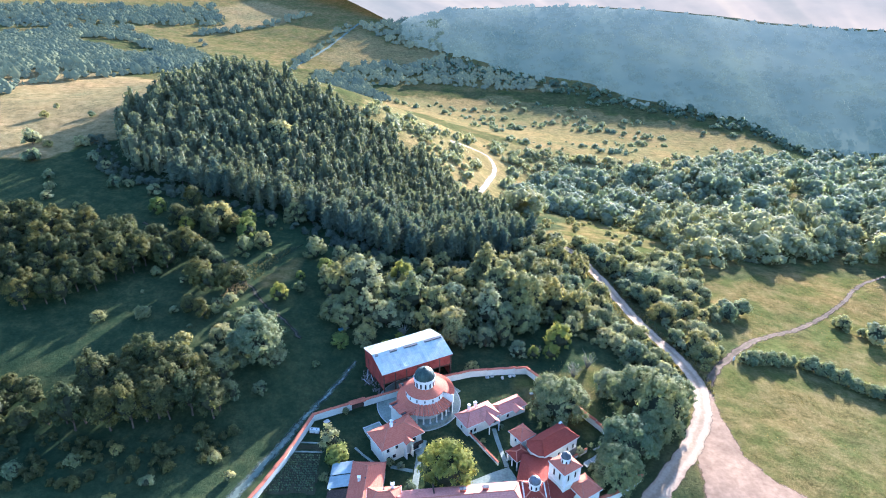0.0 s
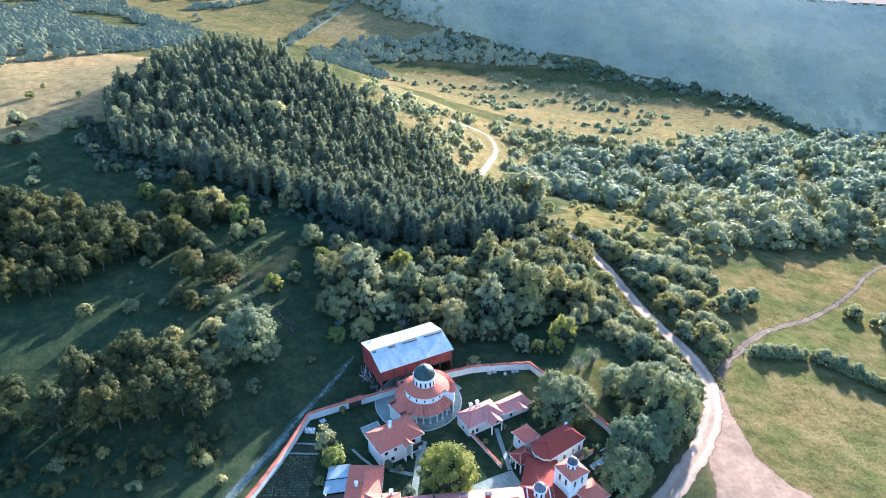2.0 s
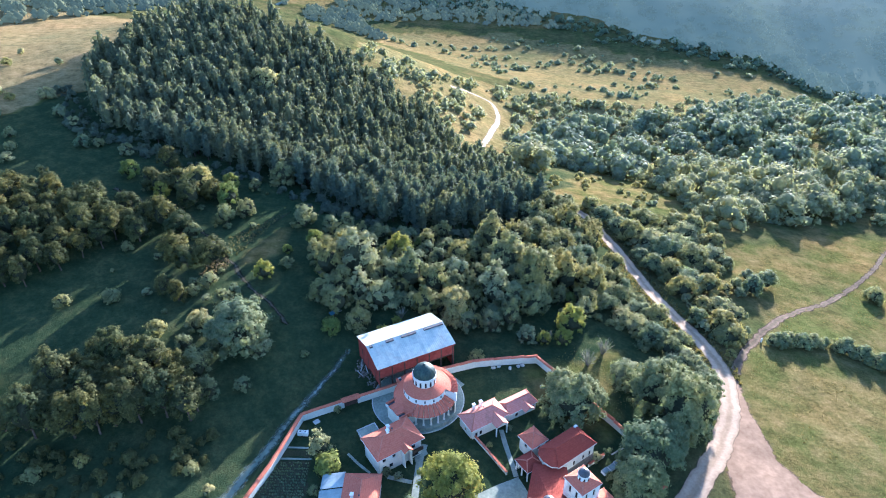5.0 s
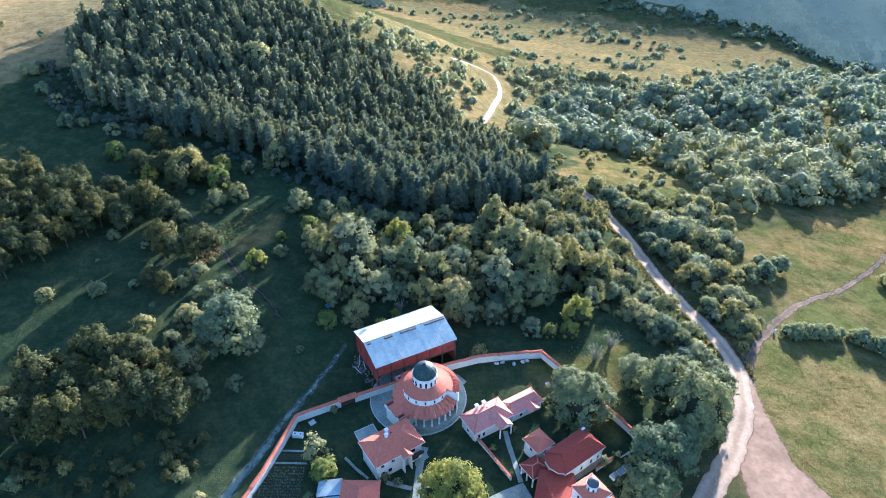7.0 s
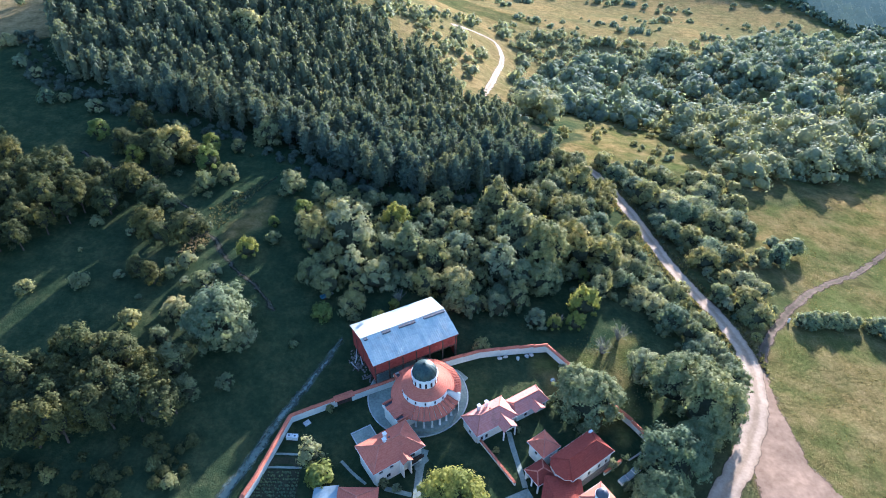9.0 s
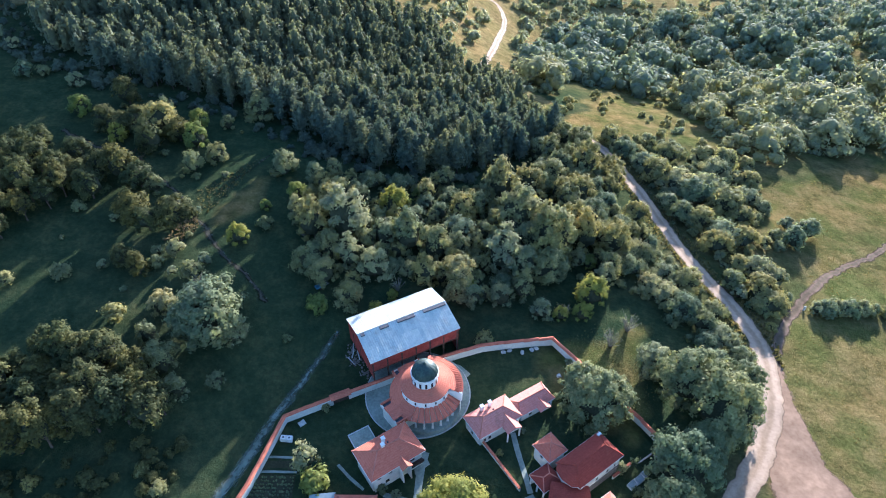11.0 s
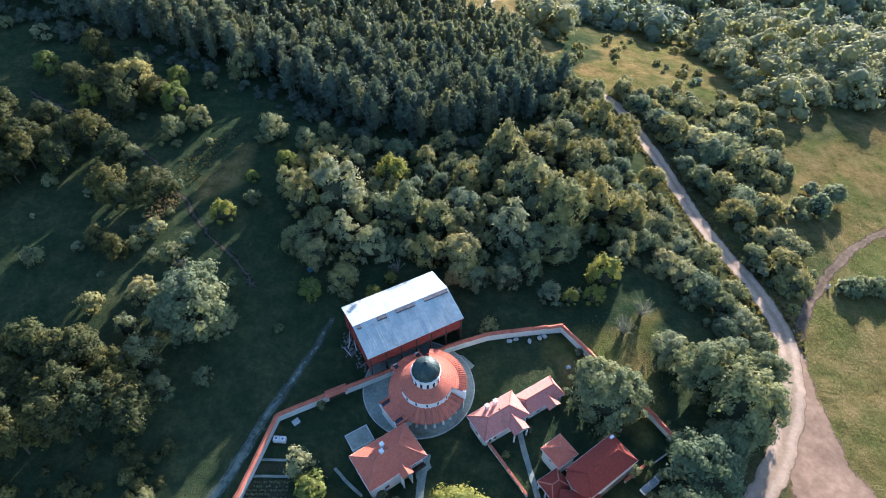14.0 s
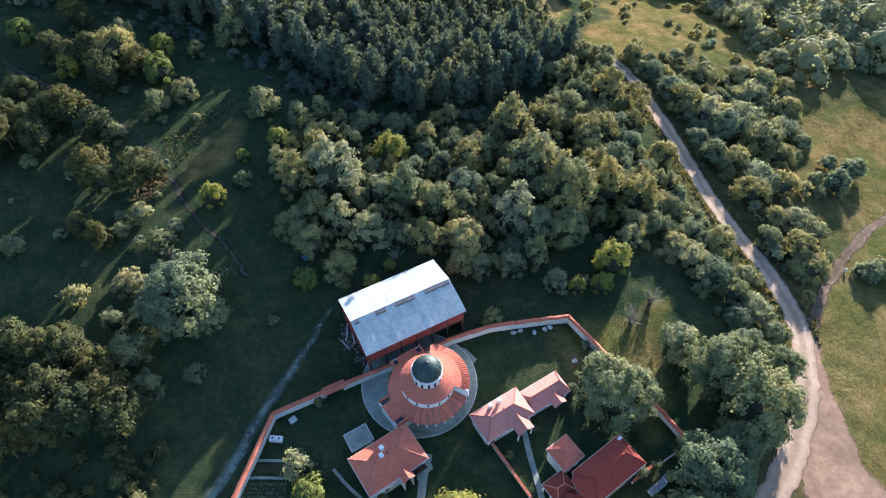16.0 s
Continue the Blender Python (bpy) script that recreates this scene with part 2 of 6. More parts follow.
def build(name, V, Q=None, T=None, mats=(), index=None, smooth=False):
    """A mesh from arrays of points, of four-sided and of three-sided faces."""
    me = bpy.data.meshes.new(name)
    Q = np.zeros((0, 4), int) if Q is None else np.asarray(Q, int)
    T = np.zeros((0, 3), int) if T is None else np.asarray(T, int)
    me.vertices.add(len(V))
    me.vertices.foreach_set("co", np.asarray(V, np.float32).ravel())
    loops = np.concatenate([Q.ravel(), T.ravel()])
    me.loops.add(len(loops))
    me.loops.foreach_set("vertex_index", loops.astype(np.int32))
    n = len(Q) + len(T)
    me.polygons.add(n)
    start = np.concatenate([np.arange(len(Q)) * 4, len(Q) * 4 + np.arange(len(T)) * 3])
    me.polygons.foreach_set("loop_start", start.astype(np.int32))
    for m in mats:
        me.materials.append(m)
    if index is not None:
        me.polygons.foreach_set("material_index", np.asarray(index, np.int32))
    me.polygons.foreach_set("use_smooth", np.full(n, smooth))
    me.update(calc_edges=True)
    me.validate()
    return me


def spaced(lo, hi, step):
    return list(np.arange(lo, hi, step))


gx = spaced(-4200, -1000, 320) + spaced(-1000, -340, 22) + spaced(-340, 440, 3.2) + spaced(440, 1200, 22) + spaced(1200, 4300, 320)
gy = spaced(-2600, -40, 150) + spaced(-40, 50, 10) + spaced(50, 480, 3.0) + spaced(480, 1500, 11) + spaced(1500, 4400, 250)
X, Y = np.meshgrid(np.array(gx), np.array(gy))
Z = land(X, Y)
nx, ny = len(gx), len(gy)
i, j = np.meshgrid(np.arange(nx - 1), np.arange(ny - 1))
a = (j * nx + i).ravel()
quads = np.stack([a, a + 1, a + 1 + nx, a + nx], 1)

# which cover the ground bears: 0 green pasture, 0.6 hay, 1 bleached straw
DRY = [
    (1.0, [(-420, 520), (-150, 420), (-150, 300), (-170, 262), (-230, 230), (-420, 250)]),
    (0.6, [(76, 150), (97, 178), (110, 240), (215, 262), (330, 250), (330, 40), (70, 60), (66, 120)]),
    (0.8, [(-95, 740), (80, 790), (320, 660), (330, 560), (190, 470), (100, 470), (-10, 600)]),
    (0.6, [(44, 262), (57, 302), (100, 342), (118, 262), (104, 238), (92, 252), (64, 243)]),
    (0.8, [(-20, 320), (-60, 400), (-10, 470), (60, 505), (310, 560), (190, 460), (60, 400), (38, 330), (34, 268), (20, 300)]),
    (0.6, [(-66, 186), (-68, 194), (-59, 205), (-53, 213), (-57, 198), (-62, 184)]),
    (0.6, [(27, 150), (33, 139), (41, 130), (52, 142), (46, 156), (36, 158)]),
    (1.0, [(250, 1100), (1300, 1000), (1600, 2500), (100, 2500), (100, 1180)]),
    (1.0, [(-335, 912), (-279, 993), (-219, 1122), (-330, 1200), (-374, 1116), (-321, 995)]),
    (0.85, [(-165, 900), (-140, 1040), (-70, 975), (0, 940), (0, 918), (-136, 855)]),
]


VALLEY = [(42, 372), (73, 430), (184, 470), (311, 546), (430, 560), (330, 330), (262, 274), (169, 275), (118, 254), (108, 264), (108, 320), (90, 340), (60, 330), (44, 300), (33, 338)]


def cover(x, y):
    d = 0.3 * np.clip(np.maximum((y - 320) / 40, (x - 45 + 6 * np.sin(y / 13)) / 30), 0, 1)
    d = np.where(y > 800, 0.68, d)
    d = np.where((y > 1000) & (x > -60), 1.0, d)
    wx, wy = x + 6 * np.sin(y / 17) + 3 * np.sin(y / 5.3), y + 6 * np.sin(x / 15) + 3 * np.sin(x / 4.7)
    d = np.where(inside(wx, wy, VALLEY), 0.5, d)
    for share, poly in DRY:
        d = np.maximum(d, inside(wx, wy, poly) * share)
    return d


def stretch(nt, fac, lo, hi):
    n = nt.nodes.new("ShaderNodeMapRange")
    n.inputs[1].default_value, n.inputs[2].default_value = lo, hi
    nt.links.new(fac, n.inputs[0])
    return n.outputs[0]


def grass_material():
    m, nt, b = material("meadow_grass", 0.9)
    p = coords(nt)
    big, mid, fine = noise_fac(nt, p, 0.02, 4), noise_fac(nt, p, 0.2, 7, 0.78), noise_fac(nt, p, 1.1, 6, 0.8)
    dry = nt.nodes.new("ShaderNodeAttribute")
    dry.attribute_name = "dry"
    patch = noise_fac(nt, p, 0.065, 5, 0.62)
    green = ramp(nt, mid, [(0.34, (0.024, 0.039, 0.022)), (0.5, (0.036, 0.052, 0.027)), (0.68, (0.071, 0.078, 0.038))])
    lush = ramp(nt, mid, [(0.34, (0.051, 0.06, 0.02)), (0.5, (0.087, 0.091, 0.03)), (0.68, (0.13, 0.121, 0.048))])
    hay = ramp(nt, mid, [(0.36, (0.08, 0.067, 0.027)), (0.5, (0.142, 0.111, 0.047)), (0.64, (0.198, 0.148, 0.072))])
    straw = ramp(nt, mid, [(0.36, (0.138, 0.11, 0.052)), (0.5, (0.222, 0.170, 0.084)), (0.64, (0.305, 0.228, 0.12))])
    hay = mix(nt, ramp(nt, patch, [(0.40, (1, 1, 1)), (0.58, (0.08, 0.08, 0.08))]), hay, lush)
    col = mix(nt, stretch(nt, dry.outputs["Fac"], 0.0, 0.6), green, hay)
    col = mix(nt, stretch(nt, dry.outputs["Fac"], 0.6, 1.0), col, straw)
    col = mix(nt, 1.0, col, ramp(nt, fine, [(0.3, (0.64, 0.67, 0.64)), (0.68, (1.2, 1.18, 1.14))]), "MULTIPLY")
    col = mix(nt, 1.0, col, ramp(nt, big, [(0.32, (0.76, 0.86, 0.82)), (0.68, (1.2, 1.08, 1.0))]), "MULTIPLY")
    nt.links.new(col, b.inputs["Base Color"])
    b.inputs["Specular IOR Level"].default_value = 0.0
    bump(nt, b, fine, 0.8, 0.45)
    return m


GRASS = grass_material()
me = build("ground", np.stack([X.ravel(), Y.ravel(), Z.ravel()], 1), quads, mats=[GRASS], smooth=True)
me.attributes.new("dry", "FLOAT", "POINT").data.foreach_set("value", cover(X, Y).ravel().astype(np.float32))
ground = tagged(new("ground", me), "rolling grassland, dry meadows and green pasture", "ground", kind="structure")


def spline(points, step=1.5):
    """A smooth line through points."""
    P = [Vector((*p, 0)) if len(p) == 2 else Vector(p) for p in points]
    P = [2 * P[0] - P[1]] + P + [2 * P[-1] - P[-2]]
    out = []
    for k in range(1, len(P) - 2):
        n = max(2, int((P[k + 1] - P[k]).length / step))
        for s in range(n):
            t = s / n
            a, b, c, d = P[k - 1], P[k], P[k + 1], P[k + 2]
            out.append(0.5 * (2 * b + (c - a) * t + (2 * a - 5 * b + 4 * c - d) * t * t + (3 * b - a - 3 * c + d) * t ** 3))
    return out + [P[-2]]


def strip(name, points, width, mat, up=0.06, across=8, ragged=0.35, seed=1, step=1.5, soft=0.9):
    """A way laid on the ground, with ragged edges. width: one number, or one at each end."""
    rnd = random.Random(seed)
    line = spline(points, step)
    w0, w1 = width if isinstance(width, tuple) else (width, width)
    V, E, A, n = [], [], [], len(line)
    for k, p in enumerate(line):
        d = (line[min(k + 1, n - 1)] - line[max(k - 1, 0)]).normalized()
        side = Vector((d.y, -d.x, 0))
        w = (w0 + (w1 - w0) * k / (n - 1)) / 2
        el, er = rnd.uniform(-ragged, ragged), rnd.uniform(-ragged, ragged)
        for s in range(across + 1):
            f = s / across
            q = p + side * (-(w + el) * (1 - f) + (w + er) * f)
            V.append((q.x, q.y, at(q.x, q.y) + up))
            E.append(min(1.0, 2 * w * min(f, 1 - f) / soft))
            A.append(abs(2 * f - 1))
    m = across + 1
    Q = [(k * m + s, k * m + s + 1, (k + 1) * m + s + 1, (k + 1) * m + s) for k in range(n - 1) for s in range(across)]
    me = build(name, V, Q, mats=[mat], smooth=True)
    for key, values in (("edge", E), ("across", A)):
        me.attributes.new(key, "FLOAT", "POINT").data.foreach_set("value", np.array(values, np.float32))
    return new(name, me)


def border(x, y, outline):
    """Distance from the outline."""
    best = np.full(np.shape(x), 1e9)
    for (x1, y1), (x2, y2) in zip(outline, outline[1:] + outline[:1]):
        dx, dy = x2 - x1, y2 - y1
        t = np.clip(((x - x1) * dx + (y - y1) * dy) / (dx * dx + dy * dy), 0, 1)
        best = np.minimum(best, np.hypot(x - x1 - t * dx, y - y1 - t * dy))
    return best


def sheet(name, outline, mat, up=0.03, step=0.5, wobble=0.6, soft=2.2):
    """A patch of other ground, draped over the land."""
    xs, ys = [p[0] for p in outline], [p[1] for p in outline]
    U, W = np.meshgrid(np.arange(min(xs), max(xs) + step, step), np.arange(min(ys), max(ys) + step, step))
    ok = inside(U + wobble * (np.sin(W * 0.9) + 0.5 * np.sin(W * 2.7 + U)), W + wobble * (np.sin(U * 0.8) + 0.5 * np.sin(U * 2.9 + W)), outline)
    V = np.stack([U.ravel(), W.ravel(), land(U, W).ravel() + up], 1)
    c = U.shape[1]
    k = np.arange(U.size).reshape(U.shape)
    full = ok[:-1, :-1] & ok[1:, :-1] & ok[:-1, 1:] & ok[1:, 1:]
    q = k[:-1, :-1][full]
    me = build(name, V, np.stack([q, q + 1, q + 1 + c, q + c], 1), mats=[mat], smooth=True)
    me.attributes.new("edge", "FLOAT", "POINT").data.foreach_set("value", np.clip(border(U, W, outline) / soft, 0, 1).ravel().astype(np.float32))
    return new(name, me)


ROAD_LINE = [(20, 275), (40, 262), (55.8, 249), (62.2, 221), (65, 203), (66.3, 191.5), (69.3, 179), (73, 168), (75, 157), (74.5, 147), (70, 134), (62, 121), (52, 109), (40, 96), (24, 78)]
tagged(strip("road", ROAD_LINE, (4.2, 5.8), ROAD, up=0.1),
       "pale gravel road winding past the monastery", "road", kind="structure")
tagged(strip("road", [(16, 318), (23, 345), (31, 385), (35, 412), (32, 432), (20, 432), (5, 420)], 3.4, ROAD, seed=2, up=0.2), "pale dirt road curving over the slope", "road", kind="structure")
TRACK_LINE = [(76, 147), (84, 159), (90.8, 167), (101, 177.2), (111.6, 186), (122, 192.5), (134, 200), (164, 225), (182, 244), (203, 259), (240, 280)]
tagged(strip("track", TRACK_LINE, (3.4, 2.2), TRACK, seed=3, ragged=0.5, up=0.07, soft=1.3),
       "bare earth farm track across the meadow", "track", kind="structure")
tagged(sheet("bare_ground", [(80, 156), (79, 148), (76.5, 135), (76, 119), (80, 111), (87, 105), (92, 92), (55, 88), (59, 104), (61, 112), (61.5, 117), (68, 134), (72, 148)], DIRT),
       "worn bare earth where the ways meet", "bare ground", kind="structure")
tagged(strip("path", [(-25, 151), (-29.5, 142), (-33.6, 134), (-36.7, 127.8), (-39.1, 121), (-42.2, 113.9), (-46.5, 104), (-53, 90)], (2.6, 4.8), TRODDEN, seed=4, ragged=0.3, soft=2.4), "trodden pale path beside the outer wall", "path", kind="structure")
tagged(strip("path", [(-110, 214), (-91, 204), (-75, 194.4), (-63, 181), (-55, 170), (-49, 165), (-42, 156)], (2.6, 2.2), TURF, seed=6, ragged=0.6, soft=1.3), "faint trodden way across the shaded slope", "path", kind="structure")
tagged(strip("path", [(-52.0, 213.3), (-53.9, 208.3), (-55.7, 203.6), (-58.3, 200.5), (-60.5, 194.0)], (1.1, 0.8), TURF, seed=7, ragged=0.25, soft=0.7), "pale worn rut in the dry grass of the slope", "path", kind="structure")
tagged(strip("far_lane", [(-190, 790), (-181, 850), (-169, 911), (-139, 1053), (-125, 1090)], 5, TRODDEN, seed=5, up=0.3, step=8), "distant lane between hay fields", "lane", kind="structure")

# ---- trees ----
def ico(sub=1):
    bm = bmesh.new()
    bmesh.ops.create_icosphere(bm, subdivisions=sub, radius=1)
    V = np.array([v.co[:] for v in bm.verts])
    T = np.array([[v.index for v in f.verts] for f in bm.faces])
    bm.free()
    return V, T


ICO1, ICO2 = ico(1), ico(2)
OCTA = (np.array([(1, 0, 0), (-1, 0, 0), (0, 1, 0), (0, -1, 0), (0, 0, 1), (0, 0, -1)], float),
        np.array([(0, 2, 4), (2, 1, 4), (1, 3, 4), (3, 0, 4), (2, 0, 5), (1, 2, 5), (3, 1, 5), (0, 3, 5)]))


def leaf_faces(rs, P, N, size, stray=1.1):
    """Sprays of leaf: small pointed faces at the points P, leaning along N."""
    n = len(P)
    N = N + rs.normal(0, stray, (n, 3))
    N /= np.linalg.norm(N, axis=1)[:, None] + 1e-9
    A = np.cross(N, rs.normal(0, 1, (n, 3)))
    A /= np.linalg.norm(A, axis=1)[:, None] + 1e-9
    B = np.cross(N, A)
    s = (size * rs.uniform(0.6, 1.4, n))[:, None]
    k = rs.uniform(0.5, 0.95, n)[:, None]
    V = np.stack([P - A * s, P + A * s * 0.5 + B * s * k, P + A * s * rs.uniform(0.3, 0.8, n)[:, None] - B * s * k], 1).reshape(-1, 3)
    return V, np.arange(3 * n).reshape(n, 3)


def crown_arrays(seed, radius, height, base, lobes, leaves, size, heart=True):
    """A crown of uneven boughs of leaf sprays round a heart of twigs, coloured dark for the shade within. Gives points,
    faces and the number of leaf faces.
    """
    rs = np.random.RandomState(seed)
    ph = rs.uniform(0, 6.283, 3)
    tall = height - base
    C, R = [], []
    for k in range(lobes):
        a = 2.4 * k + rs.uniform(-1.1, 1.1)
        f = math.sqrt((k + 0.5) / lobes) * rs.uniform(0.85, 1.05)
        z = math.sqrt(max(1 - min(f, 1) ** 2, 0)) * rs.uniform(0.72, 1.15)
        r = radius * 1.25 * math.exp(rs.uniform(-0.62, 0.42)) / math.sqrt(lobes)
        d = (radius - r * 0.6) * f * (1 + 0.13 * math.sin(2 * a + ph[0]) + 0.1 * math.sin(3 * a + ph[1]) + 0.06 * math.sin(5 * a + ph[2]))
        C.append((d * math.cos(a), d * math.sin(a), base + (tall - r) * (0.15 + 0.85 * min(z, 1.08))))
        R.append(r)
    for k in range(lobes // 3):
        a, r = rs.uniform(0, 6.28), radius * rs.uniform(0.7, 1.2) * 1.05 / math.sqrt(lobes)
        d = radius * rs.uniform(0.6, 0.86)
        C.append((d * math.cos(a), d * math.sin(a), base + tall * rs.uniform(0.05, 0.3)))
        R.append(r)
    C, R = np.array(C), np.array(R)
    C[:, 2] = np.maximum(C[:, 2], base + R * 0.4)
    pick = rs.choice(len(R), leaves, p=R ** 2 / (R ** 2).sum())
    D = rs.normal(0, 1, (leaves, 3)) + np.array([0, 0, 0.35])
    D /= np.linalg.norm(D, axis=1)[:, None]
    lump = 1 + 0.22 * np.sin(D[:, 0] * 6 + pick) * np.sin(D[:, 1] * 5 + 2 * pick) + 0.1 * np.sin(D[:, 2] * 9 + pick)
    reach = R[pick] * (0.62 + 0.62 * rs.uniform(0, 1, leaves) ** 0.7) * lump
    P = C[pick] + rs.normal(0, 0.025 * radius, (leaves, 3)) + D * reach[:, None] * np.array([1, 1, 0.85])
    out = P - np.array([0, 0, base + 0.3 * tall])
    out /= np.linalg.norm(out, axis=1)[:, None] + 1e-9
    V, T = leaf_faces(rs, P, D * 0.7 + out * 0.5 + np.array([0, 0, 0.25]), size, 0.2)
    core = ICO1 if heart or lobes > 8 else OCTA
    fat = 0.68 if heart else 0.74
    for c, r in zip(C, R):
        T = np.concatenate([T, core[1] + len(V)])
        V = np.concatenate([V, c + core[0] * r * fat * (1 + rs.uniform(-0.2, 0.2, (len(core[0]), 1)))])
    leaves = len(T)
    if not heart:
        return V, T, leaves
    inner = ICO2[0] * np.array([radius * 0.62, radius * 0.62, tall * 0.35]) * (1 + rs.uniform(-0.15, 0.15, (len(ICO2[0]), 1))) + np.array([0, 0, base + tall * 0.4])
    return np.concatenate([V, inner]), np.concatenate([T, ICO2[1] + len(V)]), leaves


def tube(points, radii, sides=7):
    V, Q = [], []
    for (x, y, z), r in zip(points, radii):
        V += [(x + r * math.cos(k * 2 * math.pi / sides), y + r * math.sin(k * 2 * math.pi / sides), z) for k in range(sides)]
    for s in range(len(points) - 1):
        Q += [(s * sides + k, s * sides + (k + 1) % sides, (s + 1) * sides + (k + 1) % sides, (s + 1) * sides + k) for k in range(sides)]
    return np.array(V), np.array(Q)


def trunk_arrays(seed, radius, height, base, thick, limbs=6):
    rs = np.random.RandomState(seed)
    top = base + (height - base) * 0.55
    parts = [tube([(0, 0, -0.6), (0, 0, 0.4), (rs.uniform(-.2, .2), rs.uniform(-.2, .2), base), (rs.uniform(-.4, .4), rs.uniform(-.4, .4), top)], [thick * 1.5, thick, thick * 0.75, thick * 0.3])]
    for k in range(limbs):
        a, z0 = k * 2.4 + rs.uniform(0, 1), base * rs.uniform(0.75, 1.15)
        d = radius * rs.uniform(0.45, 0.7)
        e = (d * math.cos(a), d * math.sin(a), z0 + (height - base) * rs.uniform(0.3, 0.55))
        parts.append(tube([(0, 0, z0), (e[0] * 0.5, e[1] * 0.5, (z0 + e[2]) / 2 - 0.2), e], [thick * 0.5, thick * 0.33, thick * 0.12], 5))
    V, Q, n = [], [], 0
    for v, q in parts:
        V.append(v)
        Q.append(q + n)
        n += len(v)
    return np.concatenate(V), np.concatenate(Q)


def pine_arrays(seed, height, radius, leaves, size, fat=0.85):
    """A forest pine: whorls of upswept boughs of needle sprays that narrow to a blunt top."""
    rs = np.random.RandomState(seed)
    low = 0.14
    boughs = 34
    bf = (np.arange(boughs) + rs.uniform(0.1, 0.9, boughs)) / boughs
    ba = 2.4 * np.arange(boughs) + rs.uniform(-0.5, 0.5, boughs)
    br = radius * np.minimum(0.55 + 1.6 * bf, 1.0) * (1 - bf ** 1.9) ** 0.72 * rs.uniform(0.72, 1.2, boughs) + 0.12
    k = rs.choice(boughs, leaves, p=(br + 0.35) / (br + 0.35).sum())
    along = rs.uniform(0.2, 1.05, leaves) ** 0.7
    spread = 0.16 + 0.5 * radius * (1 - bf[k] * 0.6) * 0.42
    a = ba[k]
    lx, ly = rs.uniform(-0.4, 0.4, 2)
    way = np.stack([np.cos(a), np.sin(a), np.zeros(leaves)], 1)
    P = way * (br[k] * along)[:, None] + rs.normal(0, 1, (leaves, 3)) * (spread * 0.8)[:, None] * np.array([1, 1, 0.6])
    P += np.stack([lx * bf[k], ly * bf[k], height * (low + (0.97 - low) * bf[k]) + 0.32 * br[k] * along], 1)
    V, T = leaf_faces(rs, P, way * 0.8 + np.array([0, 0, 0.55]), size, 0.42)
    zs = [(low, 0.25), (low + 0.12, 0.62), (0.6, 0.56), (0.78, 0.4), (0.93, 0.1)]
    cv, cq = tube([(lx * z, ly * z, height * z) for z, _ in zs], [radius * fat * q for _, q in zs], 6)
    ct = np.concatenate([cq[:, :3], cq[:, [0, 2, 3]]])
    return np.concatenate([V, cv]), np.concatenate([T, ct + len(V)]), leaves + len(ct)


def tree_kind(name, label, seed, radius, height, base, lobes, leaves, size, thick, leaf, category="tree"):
    """A broadleaved tree or bush: the thing with its trunk and crown, out of sight until it is copied."""
    root = tagged(new(name), label, category)
    tv, tq = trunk_arrays(seed, radius, height, base, thick)
    t = new("trunk", build("trunk", tv, tq, mats=[BARK], smooth=True))
    V, T, n = crown_arrays(seed, radius, height, base, lobes, leaves, size)
    c = new("crown", build("crown", V, T=T, mats=[leaf, TWIG_SHADE], index=np.arange(len(T)) >= n))
    t.parent = c.parent = root
    root["r"] = radius
    return root


def pine_kind(seed, height, radius, leaves, size, label="dark green pine in a dense plantation", group="pine wood"):
    root = tagged(new("pine_tree"), label, "tree", group)
    tv, tq = tube([(0, 0, -0.5), (0, 0, height * 0.45), (0, 0, height * 0.9)], [0.2, 0.15, 0.05], 6)
    t = new("trunk", build("trunk", tv, tq, mats=[BARK], smooth=True))
    V, T, n = pine_arrays(seed, height, radius, leaves, size)
    c = new("crown", build("crown", V, T=T, mats=[NEEDLE, TWIG_SHADE], index=np.arange(len(T)) >= n))
    t.parent = c.parent = root
    return root


PROTOTYPES = []


def plant(kind, x, y, scale=1.0, turn=None, rnd=random, sink=0.0):
    ob = copy_thing(kind, Matrix.Identity(4))
    s = scale
    ob.matrix_basis = pose(x, y, at(x, y, -sink), 0, 0, rnd.uniform(0, 360) if turn is None else turn) @ Matrix.Diagonal((s, s, s * rnd.uniform(0.92, 1.1), 1))
    return ob


def scatter(poly, gap, seed, jitter=0.42, keep=1.0):
    """Places inside an outline, about gap apart, unevenly."""
    rnd = random.Random(seed)
    xs, ys = [p[0] for p in poly], [p[1] for p in poly]
    out, row, y = [], 0, min(ys)
    while y < max(ys):
        x = min(xs) + (gap / 2 if row % 2 else 0)
        while x < max(xs):
            q = (x + rnd.uniform(-jitter, jitter) * gap, y + rnd.uniform(-jitter, jitter) * gap)
            if rnd.random() < keep and inside(q[0], q[1], poly):
                out.append(q)
            x += gap
        y += gap * 0.87
        row += 1
    return out


def patchy(spots, scale, level):
    return [q for q in spots if math.sin(q[0] / scale + 2 * math.sin(q[1] / scale / 1.7)) * math.sin(q[1] / scale * 0.9 + 1.3 * math.sin(q[0] / scale / 1.3)) > level]


